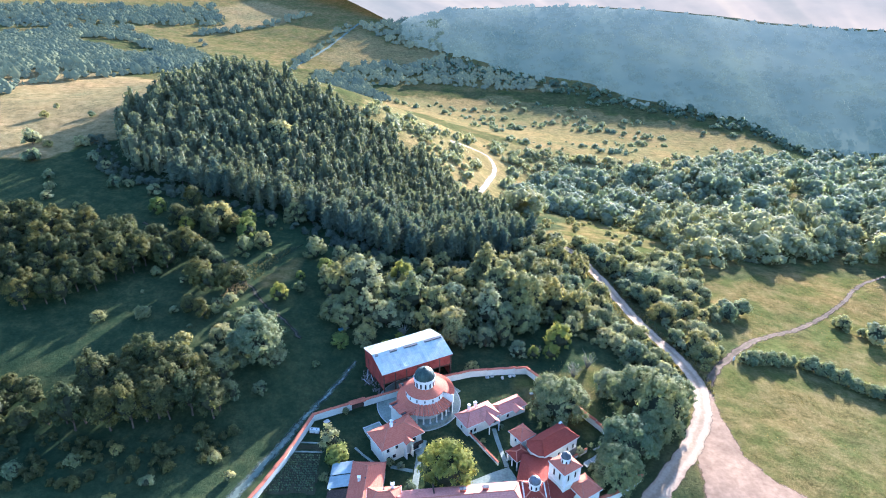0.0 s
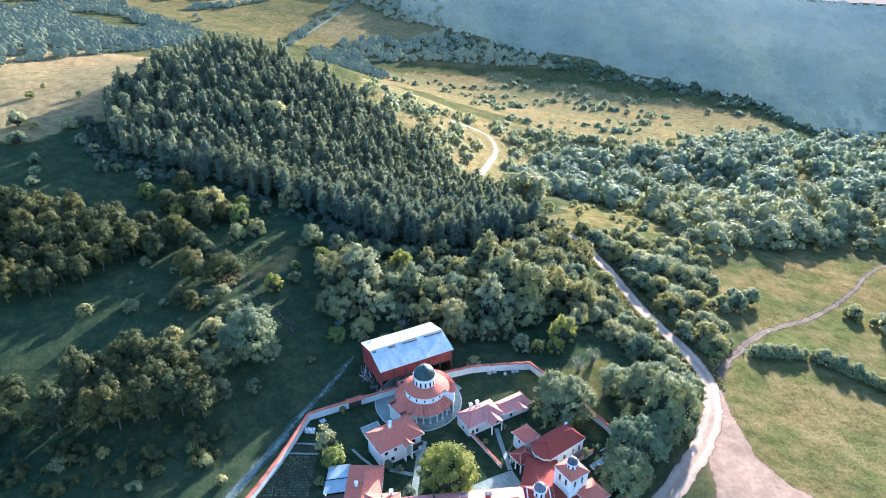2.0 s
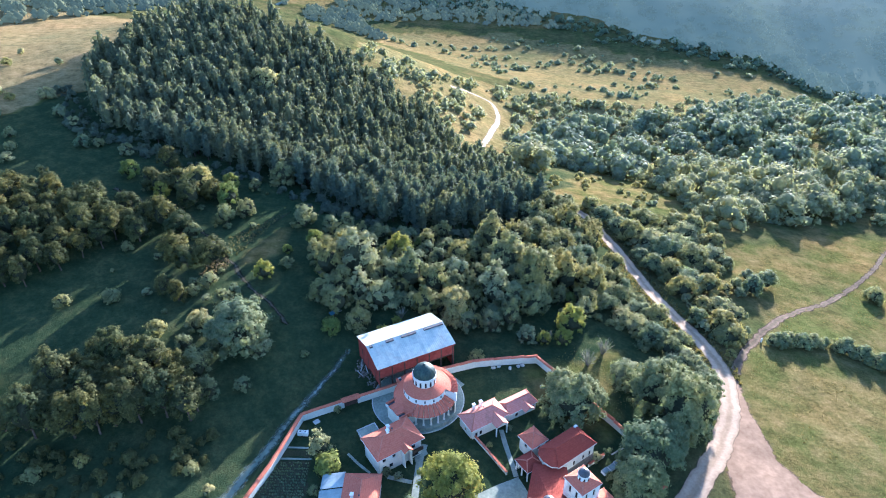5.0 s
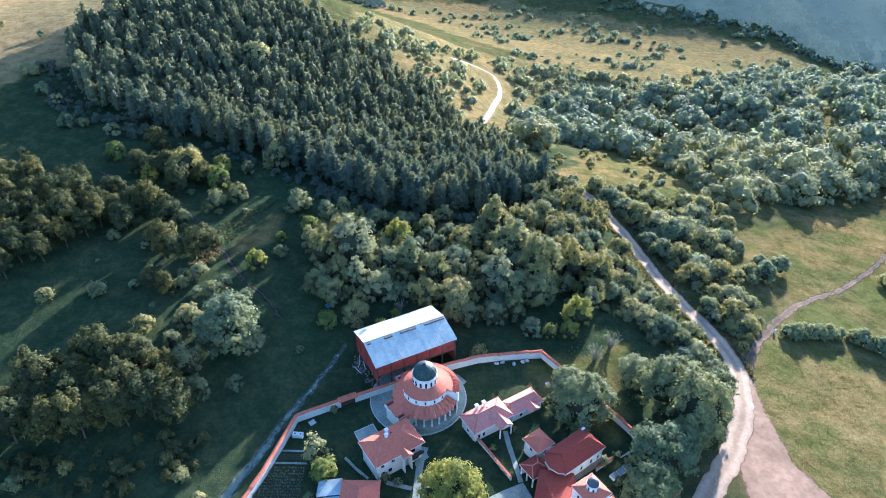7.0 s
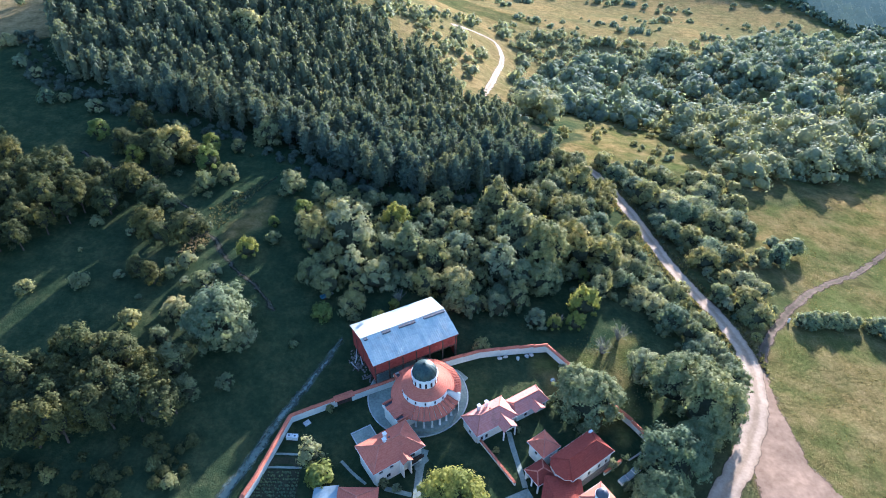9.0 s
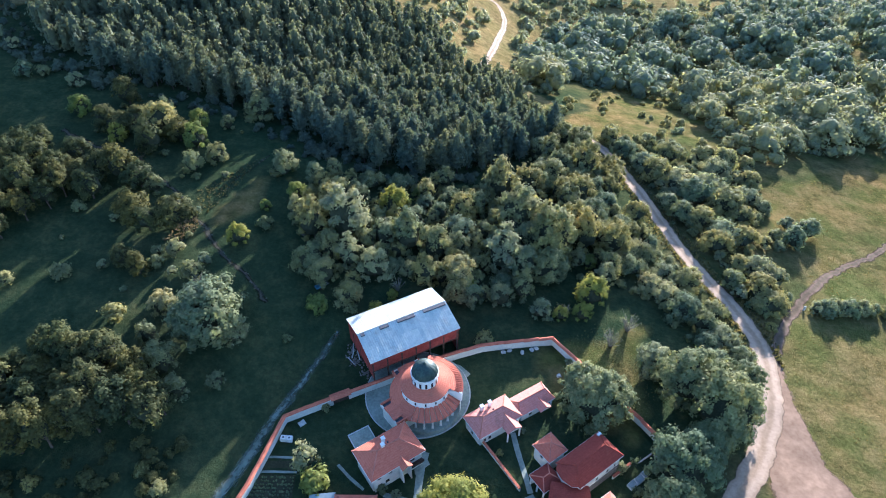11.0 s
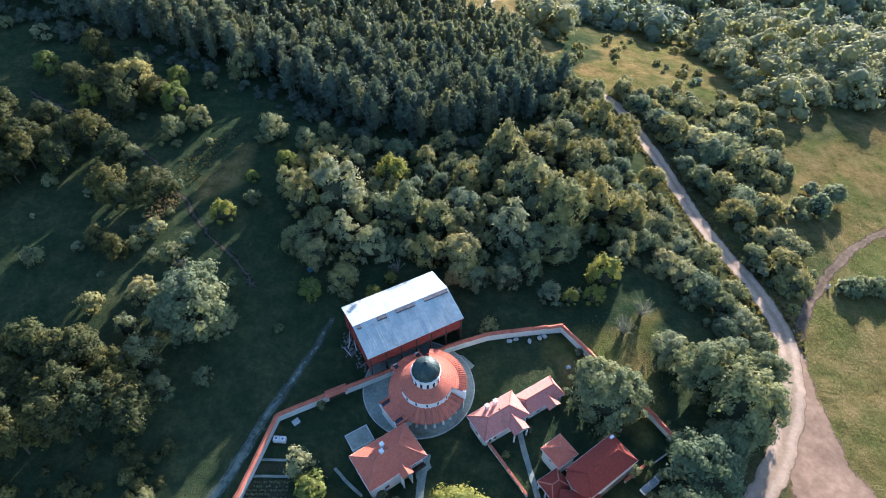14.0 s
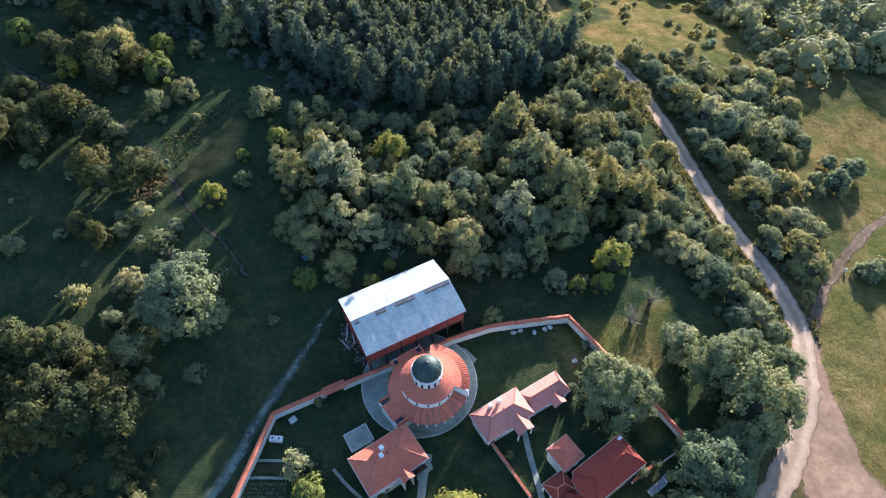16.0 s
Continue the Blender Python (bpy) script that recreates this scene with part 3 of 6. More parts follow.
def drift(name, label, category, spots, variants, leaf, seed, scale=(0.8, 1.2), kind="stuff"):
    """Many plants in one mesh. variants: (points, faces, number of leaf faces)."""
    rnd = random.Random(seed)
    Vs, Ts, Is, n = [], [], [], 0
    for x, y in spots:
        V, T, k = rnd.choice(variants)
        s, a = scale[0] + (scale[1] - scale[0]) * rnd.random() ** 1.5, rnd.uniform(0, 6.283)
        c, d = math.cos(a) * s, math.sin(a) * s
        W = np.stack([V[:, 0] * c - V[:, 1] * d + x, V[:, 0] * d + V[:, 1] * c + y, V[:, 2] * s * rnd.uniform(0.85, 1.15) + at(x, y, -0.2)], 1)
        Vs.append(W)
        Ts.append(T + n)
        Is.append(np.arange(len(T)) >= k)
        n += len(W)
    return tagged(new(name, build(name, np.concatenate(Vs), T=np.concatenate(Ts), mats=[leaf, TWIG_SHADE], index=np.concatenate(Is), smooth=True)), label, category, kind=kind)


TAKEN = []


OPEN_GROUND = [(26, 150), (33, 140), (41, 131), (48, 140), (44, 152), (36, 157)]


ROAD_POINTS = np.array([(p.x, p.y) for p in spline(ROAD_LINE, 1.5)])


TRACK_POINTS = np.array([(p.x, p.y) for p in spline(TRACK_LINE, 1.5)])


def off_road(x, y, r):
    """The nearest place where a crown of this radius leaves the road and the track free."""
    for k in range(8):
        moved = False
        for line, half in ((ROAD_POINTS, 2.3), (TRACK_POINTS, 1.4)):
            d = np.array((x, y)) - line
            j = int(np.argmin((d ** 2).sum(1)))
            n = float(np.linalg.norm(d[j]))
            gap = 0.85 * r + half
            if n < gap:
                x, y = (line[j] + d[j] / max(n, 0.01) * (gap + 0.1)).tolist()
                moved = True
        if not moved:
            break
    return x, y


def free(x, y, r):
    if off_road(x, y, r) != (x, y):
        return False
    if inside(x, y, OPEN_GROUND):
        return False
    return all((x - a) ** 2 + (y - b) ** 2 > (0.56 * (r + c)) ** 2 for a, b, c in TAKEN)


def grow(kinds, spots, rnd, label=""):
    """Single trees: (x, y, crown radius)."""
    for x, y, r in spots:
        x, y = off_road(x, y, r)
        k = rnd.choice(kinds)
        ob = plant(k, x, y, r / k["r"], rnd=rnd)
        TAKEN.append((x, y, r))
        if label:
            tagged(ob, label)


def fill(kinds, poly, gap, sizes, seed, keep=1.0):
    """Trees of mixed size between those that already stand."""
    rnd = random.Random(seed)
    for x, y in scatter(poly, gap, seed, keep=keep):
        r = rnd.uniform(*sizes)
        if free(x, y, r):
            k = rnd.choice(kinds)
            plant(k, x, y, r / k["r"], rnd=rnd)
            TAKEN.append((x, y, r))


def thicket(label, poly, gap, sizes, seed, keep, leaf):
    """Low bushes past counting, in one mesh, between the trees that already stand."""
    rnd = random.Random(seed)
    spots = []
    for x, y in scatter(poly, gap, seed, keep=keep):
        if free(x, y, sizes[1]):
            spots.append((x, y))
            TAKEN.append((x, y, sizes[1]))
    kinds = [crown_arrays(seed * 10 + k, 1.0, 1.5, 0.1, 9, 420, 0.14, False) for k in range(3)]
    drift("thicket", label, "bushes", spots, kinds, leaf, seed, sizes)


# the pine plantation
PINE_WOOD = [(-155, 295), (-131, 256), (-104, 245), (-59, 237), (-38, 224), (-15, 208), (10, 217), (28, 231), (40, 252), (34, 266), (25, 299), (5, 307), (-3, 339), (-29, 340), (-43, 352), (-59, 362), (-86, 370), (-135, 404), (-144, 362), (-154, 318)]
pines = [pine_kind(s, h, r, 900, 0.33) for s, h, r in ((1, 12.6, 2.5), (2, 11.6, 2.2), (3, 13.4, 2.7), (4, 10.6, 2.4), (5, 12.2, 2.1), (6, 11.4, 2.7))]
PROTOTYPES += pines
spots = sorted(scatter(PINE_WOOD, 4.2, 5, keep=0.95), key=lambda p: p[1])
rnd = random.Random(8)
for x, y in spots[:230]:
    plant(rnd.choice(pines), x, y, rnd.uniform(0.78, 1.24), rnd=rnd)
far_pines = [pine_arrays(s, h, r, 200, 0.56, 0.95) for s, h, r in ((11, 12.6, 2.5), (12, 11.6, 2.2), (13, 13.2, 2.7), (14, 11.2, 2.4), (15, 12.2, 2.7))]
drift("pine_wood", "dense plantation of dark green pines on the hill", "pine wood", spots[230:], far_pines, NEEDLE, 3, (0.78, 1.18))

oaks = [tree_kind("tree", "large broadleaved tree with a full green crown", s, 6.2, h, 1.0, 70, 7000, 0.27, 0.38, LEAF_GREY) for s, h in ((21, 11), (22, 12), (23, 10.5))]
bright = tree_kind("tree", "large bright yellow-green tree in the courtyard", 24, 6.2, 11, 1.0, 70, 8500, 0.25, 0.4, LEAF_YELLOW)
pale = [tree_kind("tree", "rounded tree with pale grey-green leaves", s, 4.4, 7.8, 0.5, 36, 3700, 0.25, 0.22, LEAF_PALE) for s in (25, 26)]
mids = [tree_kind("tree", "broadleaved tree in the wood above the monastery", s, r, h, 0.5, 30, 2500, 0.28, 0.2, leaf)
        for s, r, h, leaf in ((31, 4.4, 11.4, LEAF_PALE), (32, 4.1, 11.8, LEAF_PALE), (33, 4.7, 11.6, LEAF), (34, 4.0, 10.8, LEAF_MID), (35, 4.3, 11.4, LEAF_MID), (36, 4.5, 11.8, LEAF_MID))]
low_mids = [tree_kind("tree", "low broadleaved tree at the edge of the wood", s, r, h, 0.4, 30, 2500, 0.28, 0.2, leaf) for s, r, h, leaf in ((81, 4.4, 8.2, LEAF_PALE), (82, 4.2, 7.8, LEAF_MID), (83, 4.5, 8.4, LEAF_MID))]
scrubby = [tree_kind("tree", "low spreading scrub tree beside the road", s, r, h, 0.2, 26, 2100, 0.27, 0.14, leaf) for s, r, h, leaf in ((37, 4.4, 5.4, LEAF), (38, 4.2, 5.8, LEAF_MID), (39, 4.6, 5.0, LEAF_PALE))]
bushes = [tree_kind("bush", "rounded green bush on the slope", s, r, h, 0.2, 14, 640, 0.24, 0.08, leaf, "bush") for s, r, h, leaf in ((41, 2.0, 2.8, LEAF), (42, 1.7, 2.9, LEAF_PALE), (43, 2.2, 3.2, LEAF_MID), (44, 2.0, 3.4, LEAF))]
PROTOTYPES += oaks + low_mids + mids + bushes + pale + scrubby + [bright]
rnd = random.Random(12)
grow([bright], [(1.3, 107.0, 6.6)], rnd)
round_oak = tree_kind("tree", "large rounded grey-green tree beside the outer wall", 28, 6.2, 10, 0.8, 90, 9000, 0.25, 0.4, LEAF_GREY)
PROTOTYPES.append(round_oak)
grow([round_oak], [(30, 131.5, 7.7)], rnd)
grow(oaks, [(51, 137, 6.6), (56.5, 127.5, 8.2), (44, 116, 7.4), (64, 138, 4.8), (40, 108, 6.0), (50, 121, 5.2)], rnd, "large dark green tree between the wall and the road")
grow(pale, [(46, 143.5, 4.4), (60, 144, 3.4)], rnd)
grow(scrubby, [(47.3, 205.2, 4.7), (56.6, 203.2, 4.3), (50.0, 195.6, 3.7), (50.2, 184.5, 4.4), (54.5, 183.1, 3.7), (48.5, 176.8, 3.9), (52.6, 170.8, 3.8), (56.0, 167.5, 4.2), (58.8, 162.3, 4.9), (62.6, 158.0, 3.6), (63.2, 172.7, 4.3), (66.7, 162.6, 3.4), (66.0, 153.4, 4.1), (68.1, 147.2, 3.2), (61.4, 151.2, 3.5), (60.7, 172.6, 3.2), (57.6, 176.7, 3.2)], rnd, "broadleaved scrub tree beside the gravel road")
# the wood above the monastery
yellow_tree = tree_kind("tree", "yellow-green tree in the wood", 46, 3.4, 6.4, 0.4, 24, 1900, 0.25, 0.16, LEAF_YELLOW)
yellow_bush = tree_kind("bush", "bright yellow-green bush on the slope", 45, 1.8, 2.9, 0.2, 14, 700, 0.23, 0.08, LEAF_YELLOW, "bush")
PROTOTYPES += [yellow_tree, yellow_bush]
MID_PALE = [(-25.7, 180.1, 6.4), (-17.8, 167.2, 4.5), (-24.1, 169.9, 3.5), (3.1, 182.1, 4.7), (3.3, 166.7, 4.9), (14.3, 173.6, 5.1), (40.3, 170.1, 2.7), (22.5, 158.2, 2.9)]
grow(mids[:2] + [pale[0]], [t for t in MID_PALE if t[1] > 169], rnd, "sunlit pale green tree in the wood")
grow([low_mids[0], pale[0]], [t for t in MID_PALE if t[1] <= 169], rnd, "sunlit pale green tree at the edge of the wood")
MID_GREEN = [(-33.8, 178.3, 4.4), (-33.2, 168.2, 4.4), (-29.0, 171.6, 3.5), (-16.0, 178.3, 3.8), (-9.6, 177.2, 4.8), (-2.7, 175.3, 4.3), (-5.2, 167.2, 4.2), (-21.3, 180.9, 3.1), (4.7, 190.4, 3.8), (8.8, 194.5, 3.5), (19.4, 188.6, 6.5), (15.9, 203.3, 5.3), (24.5, 208.3, 4.6), (28.6, 208.9, 3.4), (33.2, 215.4, 4.5), (34.1, 208.0, 3.4), (35.3, 199.9, 4.5), (35.4, 190.9, 4.3), (21.7, 181.6, 4.0), (37.7, 184.7, 4.8), (43.3, 186.1, 4.0), (45.3, 183.4, 4.0), (41.1, 195.1, 4.4), (39.2, 205.5, 4.6), (45.3, 225.0, 4.7), (37.1, 224.2, 4.0), (2.0, 161.2, 3.4)]
grow(mids[2:], [t for t in MID_GREEN if t[1] > 169], rnd)
grow(low_mids[1:], [t for t in MID_GREEN if t[1] <= 169], rnd)
grow(oaks, [(27.5, 180.7, 7.7), (25.6, 171.4, 5.4)], rnd, "tall broadleaved tree in the wood")
grow([scrubby[0], mids[2]], [(-23.3, 160.0, 3.8), (-29.5, 163.7, 3.6), (-5.4, 192.9, 2.5), (-37.1, 195.7, 2.8), (-29.1, 195.4, 3.1), (-23.1, 194.6, 2.8), (-13.2, 169.2, 3.1), (-13.1, 202.4, 4.3), (-21.5, 202.7, 4.0), (0.9, 201.0, 3.2), (19.3, 171.0, 4.3), (13.9, 166.5, 3.7), (13.0, 161.1, 2.9), (42.3, 174.2, 3.3), (-17.8, 185.6, 2.7), (6.9, 176.1, 3.1), (9.9, 183.6, 2.7)], rnd, "dark green tree in the shade of the wood")
grow([yellow_tree], [(-14.0, 190.7, 4.5), (-7.9, 198.9, 2.1), (-39.9, 192.9, 3.2), (35.4, 163.4, 4.5), (32.4, 158.0, 2.6), (27.1, 157.6, 2.1), (37.7, 177.4, 2.3), (5.1, 163.5, 2.9)], rnd)
grow([yellow_bush, bushes[2]], [(-30.2, 156.0, 2.7), (-22.6, 156.2, 1.6), (-16.7, 156.8, 1.9), (-13.1, 160.8, 1.5), (8.2, 149.1, 2.2), (-48.2, 188.8, 1.7), (-46.8, 181.4, 2.2)], rnd, "yellow-green bush at the edge of the wood")
MID_WOOD = [(-40, 186), (-34, 168), (-24, 162), (-4, 166), (11, 162), (20, 166), (38, 172), (47, 170), (60, 150), (68, 152), (67, 170), (61, 182), (53, 213), (49, 236), (36, 232), (14, 212), (-17, 201), (-37, 207)]
fill(mids[2:], [(-40, 186), (-34, 168), (-24, 162), (-4, 164), (11, 158), (20, 164), (42, 178), (58, 184), (53, 213), (49, 236), (36, 232), (14, 212), (-17, 201), (-37, 207)], 4.0, (1.8, 3.2), 6, 0.7)
fill(mids[2:], [(28, 231), (38, 250), (52, 246), (58, 232), (55, 214), (46, 226)], 4.6, (2.6, 4.2), 63, 0.9)
thicket("undergrowth between the trees of the wood", MID_WOOD, 3.2, (1.0, 2.0), 61, 0.6, LEAF)
# the shaded slope
slope_pines = [tree_kind("pine_tree", "olive-green pine in a group on the shaded slope", s, 3.6, h, 2.6, 30, 2700, 0.24, 0.22, NEEDLE_OLIVE) for s, h in ((7, 10.5), (8, 9.6), (9, 11.5))]
PROTOTYPES += slope_pines
low_pines = [tree_kind("pine_tree", "low olive-green pine on the shaded slope", s, 3.6, h, 0.6, 28, 2300, 0.24, 0.2, NEEDLE_OLIVE) for s, h in ((84, 7.4), (85, 6.6), (86, 8.0))]
PROTOTYPES += low_pines
slope_oak = tree_kind("tree", "large spreading oak on the shaded slope", 29, 6.2, 9.4, 0.8, 90, 9000, 0.25, 0.4, LEAF)
PROTOTYPES.append(slope_oak)
grow([slope_oak], [(-52, 148, 9.0)], rnd)
grow(pale, [(-63, 152, 3.4), (-47, 146, 3.2)], rnd, "pale grey-green small tree beside the oak")
CONIFERS = [(-92, 129), (-89, 130), (-84, 134), (-80.5, 138.5), (-69.5, 136.5), (-63, 134), (-58.5, 129.5), (-52.5, 128), (-54, 123.5), (-60, 121.5), (-67, 120.5), (-77, 118), (-92, 117)]
grow(slope_pines, [(x, y, rnd.uniform(3.1, 4.5)) for x, y in scatter(CONIFERS, 4.3, 73)], rnd)
fill(low_pines, [(-122, 128), (-100, 131), (-92, 128), (-92, 117), (-108, 112), (-122, 112)], 4.4, (2.2, 3.4), 75, 0.9)
thicket("dark undergrowth in the shade of the pines", [(-118, 114), (-92, 117), (-77, 118.5), (-60, 121), (-52, 124), (-51, 116), (-60, 109), (-72, 104), (-96, 100), (-116, 104)], 2.7, (0.9, 1.9), 76, 0.75, NEEDLE_OLIVE)
grow(low_pines, [(-98.7, 217.6, 3.7), (-94.4, 215.2, 4.0), (-90.3, 217.8, 4.0), (-78.0, 216.1, 4.2), (-83.7, 209.6, 4.8), (-97.2, 231.5, 3.9), (-87.0, 195.6, 4.6), (-81.4, 192.9, 4.5), (-92.0, 195.0, 4.0), (-96.4, 191.3, 4.6), (-91.4, 186.8, 4.5), (-78.6, 180.0, 5.1), (-68.1, 180.2, 5.2), (-74.5, 177.3, 3.6), (-76.5, 165.3, 2.9), (-72.2, 162.5, 2.9), (-100.0, 200.3, 3.9)], rnd)
grow(bushes, [(-65.8, 169.8, 2.4), (-69.2, 165.4, 2.1), (-60.5, 163.3, 2.8), (-58.4, 166.9, 1.8), (-81.0, 163.7, 1.4), (-69.9, 168.7, 1.6), (-83.6, 179.5, 1.2), (-61.6, 200.7, 1.3), (-93.0, 182.2, 1.8), (-88.7, 160.3, 2.5), (-56.8, 236.7, 1.7)] + [(-73, 149, 2.6), (-100, 157, 2.2), (-36, 147.5, 1.2)], rnd, "round bush alone on the slope")
grow(low_mids[1:], [(-83.6, 219.3, 5.6), (-85.2, 227.4, 3.4), (-65.0, 207.5, 3.2), (-70.2, 202.3, 3.3), (-58.4, 234.9, 5.1), (-45.7, 204.6, 4.4), (-77.1, 191.6, 2.7), (-66.5, 225.3, 2.3)], rnd, "broadleaved tree on the shaded slope")
grow([yellow_tree], [(-107.5, 222.7, 3.5), (-74.5, 224.5, 3.3), (-72.3, 213.5, 4.1), (-93.2, 211.8, 3.0), (-52.0, 174.8, 3.0)], rnd, "yellow-green small tree on the shaded slope")
fill(slope_pines, [(-150, 205), (-122, 208), (-98, 204), (-85, 194), (-87, 187), (-100, 177), (-108, 165), (-122, 156), (-155, 178)], 4.4, (2.8, 4.2), 7, 0.95)
grow([mids[2]], [(-59.3, 136.7, 4.0), (-55.5, 131.7, 2.9), (-64.1, 143.5, 2.5), (-48.5, 135.2, 1.9)], rnd, "dark green tree in the shade beside the oak")
grow(bushes, [(-54, 112.5, 1.8), (-58, 116, 1.4), (-76, 112, 1.6), (-49, 108, 1.3), (-66, 104, 1.8), (-84, 108, 2.0), (-95, 104, 2.2), (-72, 98, 2.0)], rnd, "dark green bush in the shade of the pines")

fill(bushes, [(-155, 232), (-140, 222), (-110, 232), (-55, 226), (-50, 180), (-70, 150), (-125, 180)], 8.5, (0.6, 1.5), 71, 0.5)
thicket("low bushes along the edge of the pines", [(-156, 290), (-134, 258), (-104, 247), (-60, 239), (-38, 226), (-16, 210), (10, 219), (10, 213), (-15, 202), (-40, 214), (-62, 229), (-104, 236), (-138, 246), (-162, 284)], 3.2, (1.0, 2.4), 72, 0.7, NEEDLE)
grow(bushes, [(-195, 309.2, 2.4), (-180.6, 272.5, 4.2), (-171, 254.7, 3.9), (-199.2, 327.7, 1.7), (-174, 312.7, 1.9), (-173.3, 271.6, 2.1), (-162.2, 276.4, 2.9), (-157.5, 241.4, 2.2), (-152.8, 232.7, 2.2), (-149.3, 224.4, 2.4), (-130.8, 239.6, 2.9), (-126.5, 241.3, 2.4), (-114.4, 236.8, 2.8), (-159.7, 276.5, 2.5), (-149.4, 261.8, 2.7), (-141.6, 256.3, 2.3)], rnd, "lone bush on the open hillside")
# scrub between road and meadow
grow(scrubby, [(56.5, 248.2, 4.6), (61.4, 244.1, 4.6), (68.2, 236.8, 5.2), (70.1, 228.6, 5.8), (79.6, 245.0, 5.1), (76.6, 224.8, 6.5), (79.4, 217.5, 6.4), (87.7, 225.1, 5.6), (88.4, 213.8, 6.1), (98.7, 221.8, 4.9), (104.6, 232.0, 4.0), (93.7, 238.1, 5.5), (68.5, 212.3, 3.8), (71.8, 205.2, 4.7), (76.6, 202.9, 4.7), (81.4, 195.5, 5.9), (86.6, 194.9, 4.7), (77.1, 190.9, 4.8), (93.7, 248.2, 4.9), (99.9, 244.8, 5.3), (107.6, 244.1, 3.8), (85.6, 181.5, 4.8), (89.6, 179.6, 3.9), (82.6, 171.0, 5.2), (83.8, 165.8, 4.5), (80.7, 182.9, 3.2), (76.3, 174.5, 3.6), (91.9, 208.6, 4.3), (102.3, 216.4, 3.4)],
     rnd, "scrubby broadleaved tree beside the gravel road")
grow(bushes, [(98.3, 198.9, 2.5), (103.9, 197.6, 3.9), (111.2, 204.0, 4.1), (106.3, 207.3, 2.6), (98.1, 194.5, 2.1), (93.3, 194.7, 2.4)] + [(151.4, 203.8, 3.8), (158.5, 194.5, 4.6), (156.6, 199.1, 1.8), (152.6, 207, 2.1)], rnd, "bush standing in the meadow")
SCRUB = [(57, 256), (85, 262), (108, 238), (102, 214), (88, 188), (90, 168), (81, 157), (77, 165), (76, 177), (69, 200), (62, 230)]
fill(bushes, SCRUB, 3.4, (1.0, 2.2), 9, 0.7)
thicket("loose bushes in the grassy clearing", [(40, 262), (50, 300), (78, 330), (104, 318), (112, 262), (104, 240), (92, 250), (64, 248)], 7.5, (1.0, 2.6), 91, 0.4, LEAF_MID)
HEDGES = ([(96.5, 167), (104, 167.5), (113, 169)], [(117, 168), (122, 163), (128, 158), (142, 147)])
hedge = []
for x, y in [(p.x, p.y) for p in spline(HEDGES[0], 1.3)] + [(p.x, p.y) for p in spline(HEDGES[1], 1.3)]:
    hedge.append((x + rnd.uniform(-.6, .6), y + rnd.uniform(-.9, .9), rnd.uniform(1.7, 2.9)))
grow(bushes, hedge, rnd, "bush in the hedge across the meadow")
# small trees and shrubs in the gardens
dry_tree = tree_kind("tree", "small tree with sparse straw-coloured leaves in the garden", 47, 2.6, 6.4, 0.9, 16, 760, 0.2, 0.1, LEAF_GOLD)
PROTOTYPES.append(dry_tree)
grow([dry_tree], [(-27.6, 118.4, 2.9)], rnd)
grow([yellow_bush], [(-25.1, 114.4, 3.1)], rnd, "loose yellow-green bush in the garden")
grow(bushes, [(-25.5, 131.2, 1.0), (-12.6, 113.2, 1.1), (-10, 112.2, 1.0), (28.6, 141.5, 1.3), (30.2, 139.2, 1.2), (27.0, 143.6, 1.0), (9.9, 120.8, .8), (14.8, 125.8, .9), (33.5, 117.9, 1.3),
              (-7.6, 105.6, 1.5), (23, 134, 1.0), (25, 131, 1.2), (35.5, 113, 1.2), (-27.5, 108.5, 1.3)], rnd, "low green shrub in the garden")

# the valley wood, hedges and far woods
def clear_of_road(spots):
    line = spline([(16, 318), (23, 345), (31, 385), (35, 412), (32, 432), (20, 432), (5, 420)], 4)
    return [q for q in spots if all((q[0] - p.x) ** 2 + (q[1] - p.y) ** 2 > 90 for p in line)]


FOREST = [(42, 372), (73, 430), (184, 470), (311, 546), (430, 560), (330, 330), (262, 274), (169, 275), (118, 254), (108, 264), (108, 320), (90, 340), (60, 330), (44, 300), (33, 338)]
clumps = [crown_arrays(s, 5.6, 7.8, 0.2, 9, 230, 0.56, False) for s in (51, 52, 53, 54, 55)]
fine = [crown_arrays(s, 5.6, 8.4, 0.2, 14, 560, 0.4, False) for s in (71, 72, 73, 74)]
stand = scatter(FOREST, 8.6, 10, keep=.95)
close = [q for q in stand if q[1] < 335]
away = [q for k, q in enumerate(stand) if q[1] >= 335 and k % 5]
drift("valley_wood", "broadleaved woodland at the foot of the slope", "woodland", [q for k, q in enumerate(close) if k % 4], fine, LEAF_HAZED, 10, (0.6, 2.1))
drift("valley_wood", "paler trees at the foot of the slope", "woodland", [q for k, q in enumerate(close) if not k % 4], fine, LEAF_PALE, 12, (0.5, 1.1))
drift("valley_wood", "broadleaved woodland on the valley side", "woodland", [q for k, q in enumerate(away) if k % 3], clumps, LEAF_HAZED, 10, (0.6, 2.0))
drift("valley_wood", "paler broadleaved woodland on the valley side", "woodland", [q for k, q in enumerate(away) if not k % 3], clumps, LEAF_PALE, 13, (0.5, 1.2))
low = [crown_arrays(s, 2.7, 3.6, 0.1, 6, 120, 0.42, False) for s in (56, 57, 58)]
drift("scrub", "scattered scrub on the sunny slope", "scrub", clear_of_road(scatter([(-2, 431), (52, 491), (100, 503), (167, 493), (311, 546), (255, 441), (87, 420), (42, 372), (36, 330), (20, 300), (30, 270), (-10, 330), (-50, 350), (-45, 400)], 6.5, 14, keep=.62)), low, LEAF_HAZED, 14, (0.5, 2.1))
rows = []
rnd = random.Random(15)
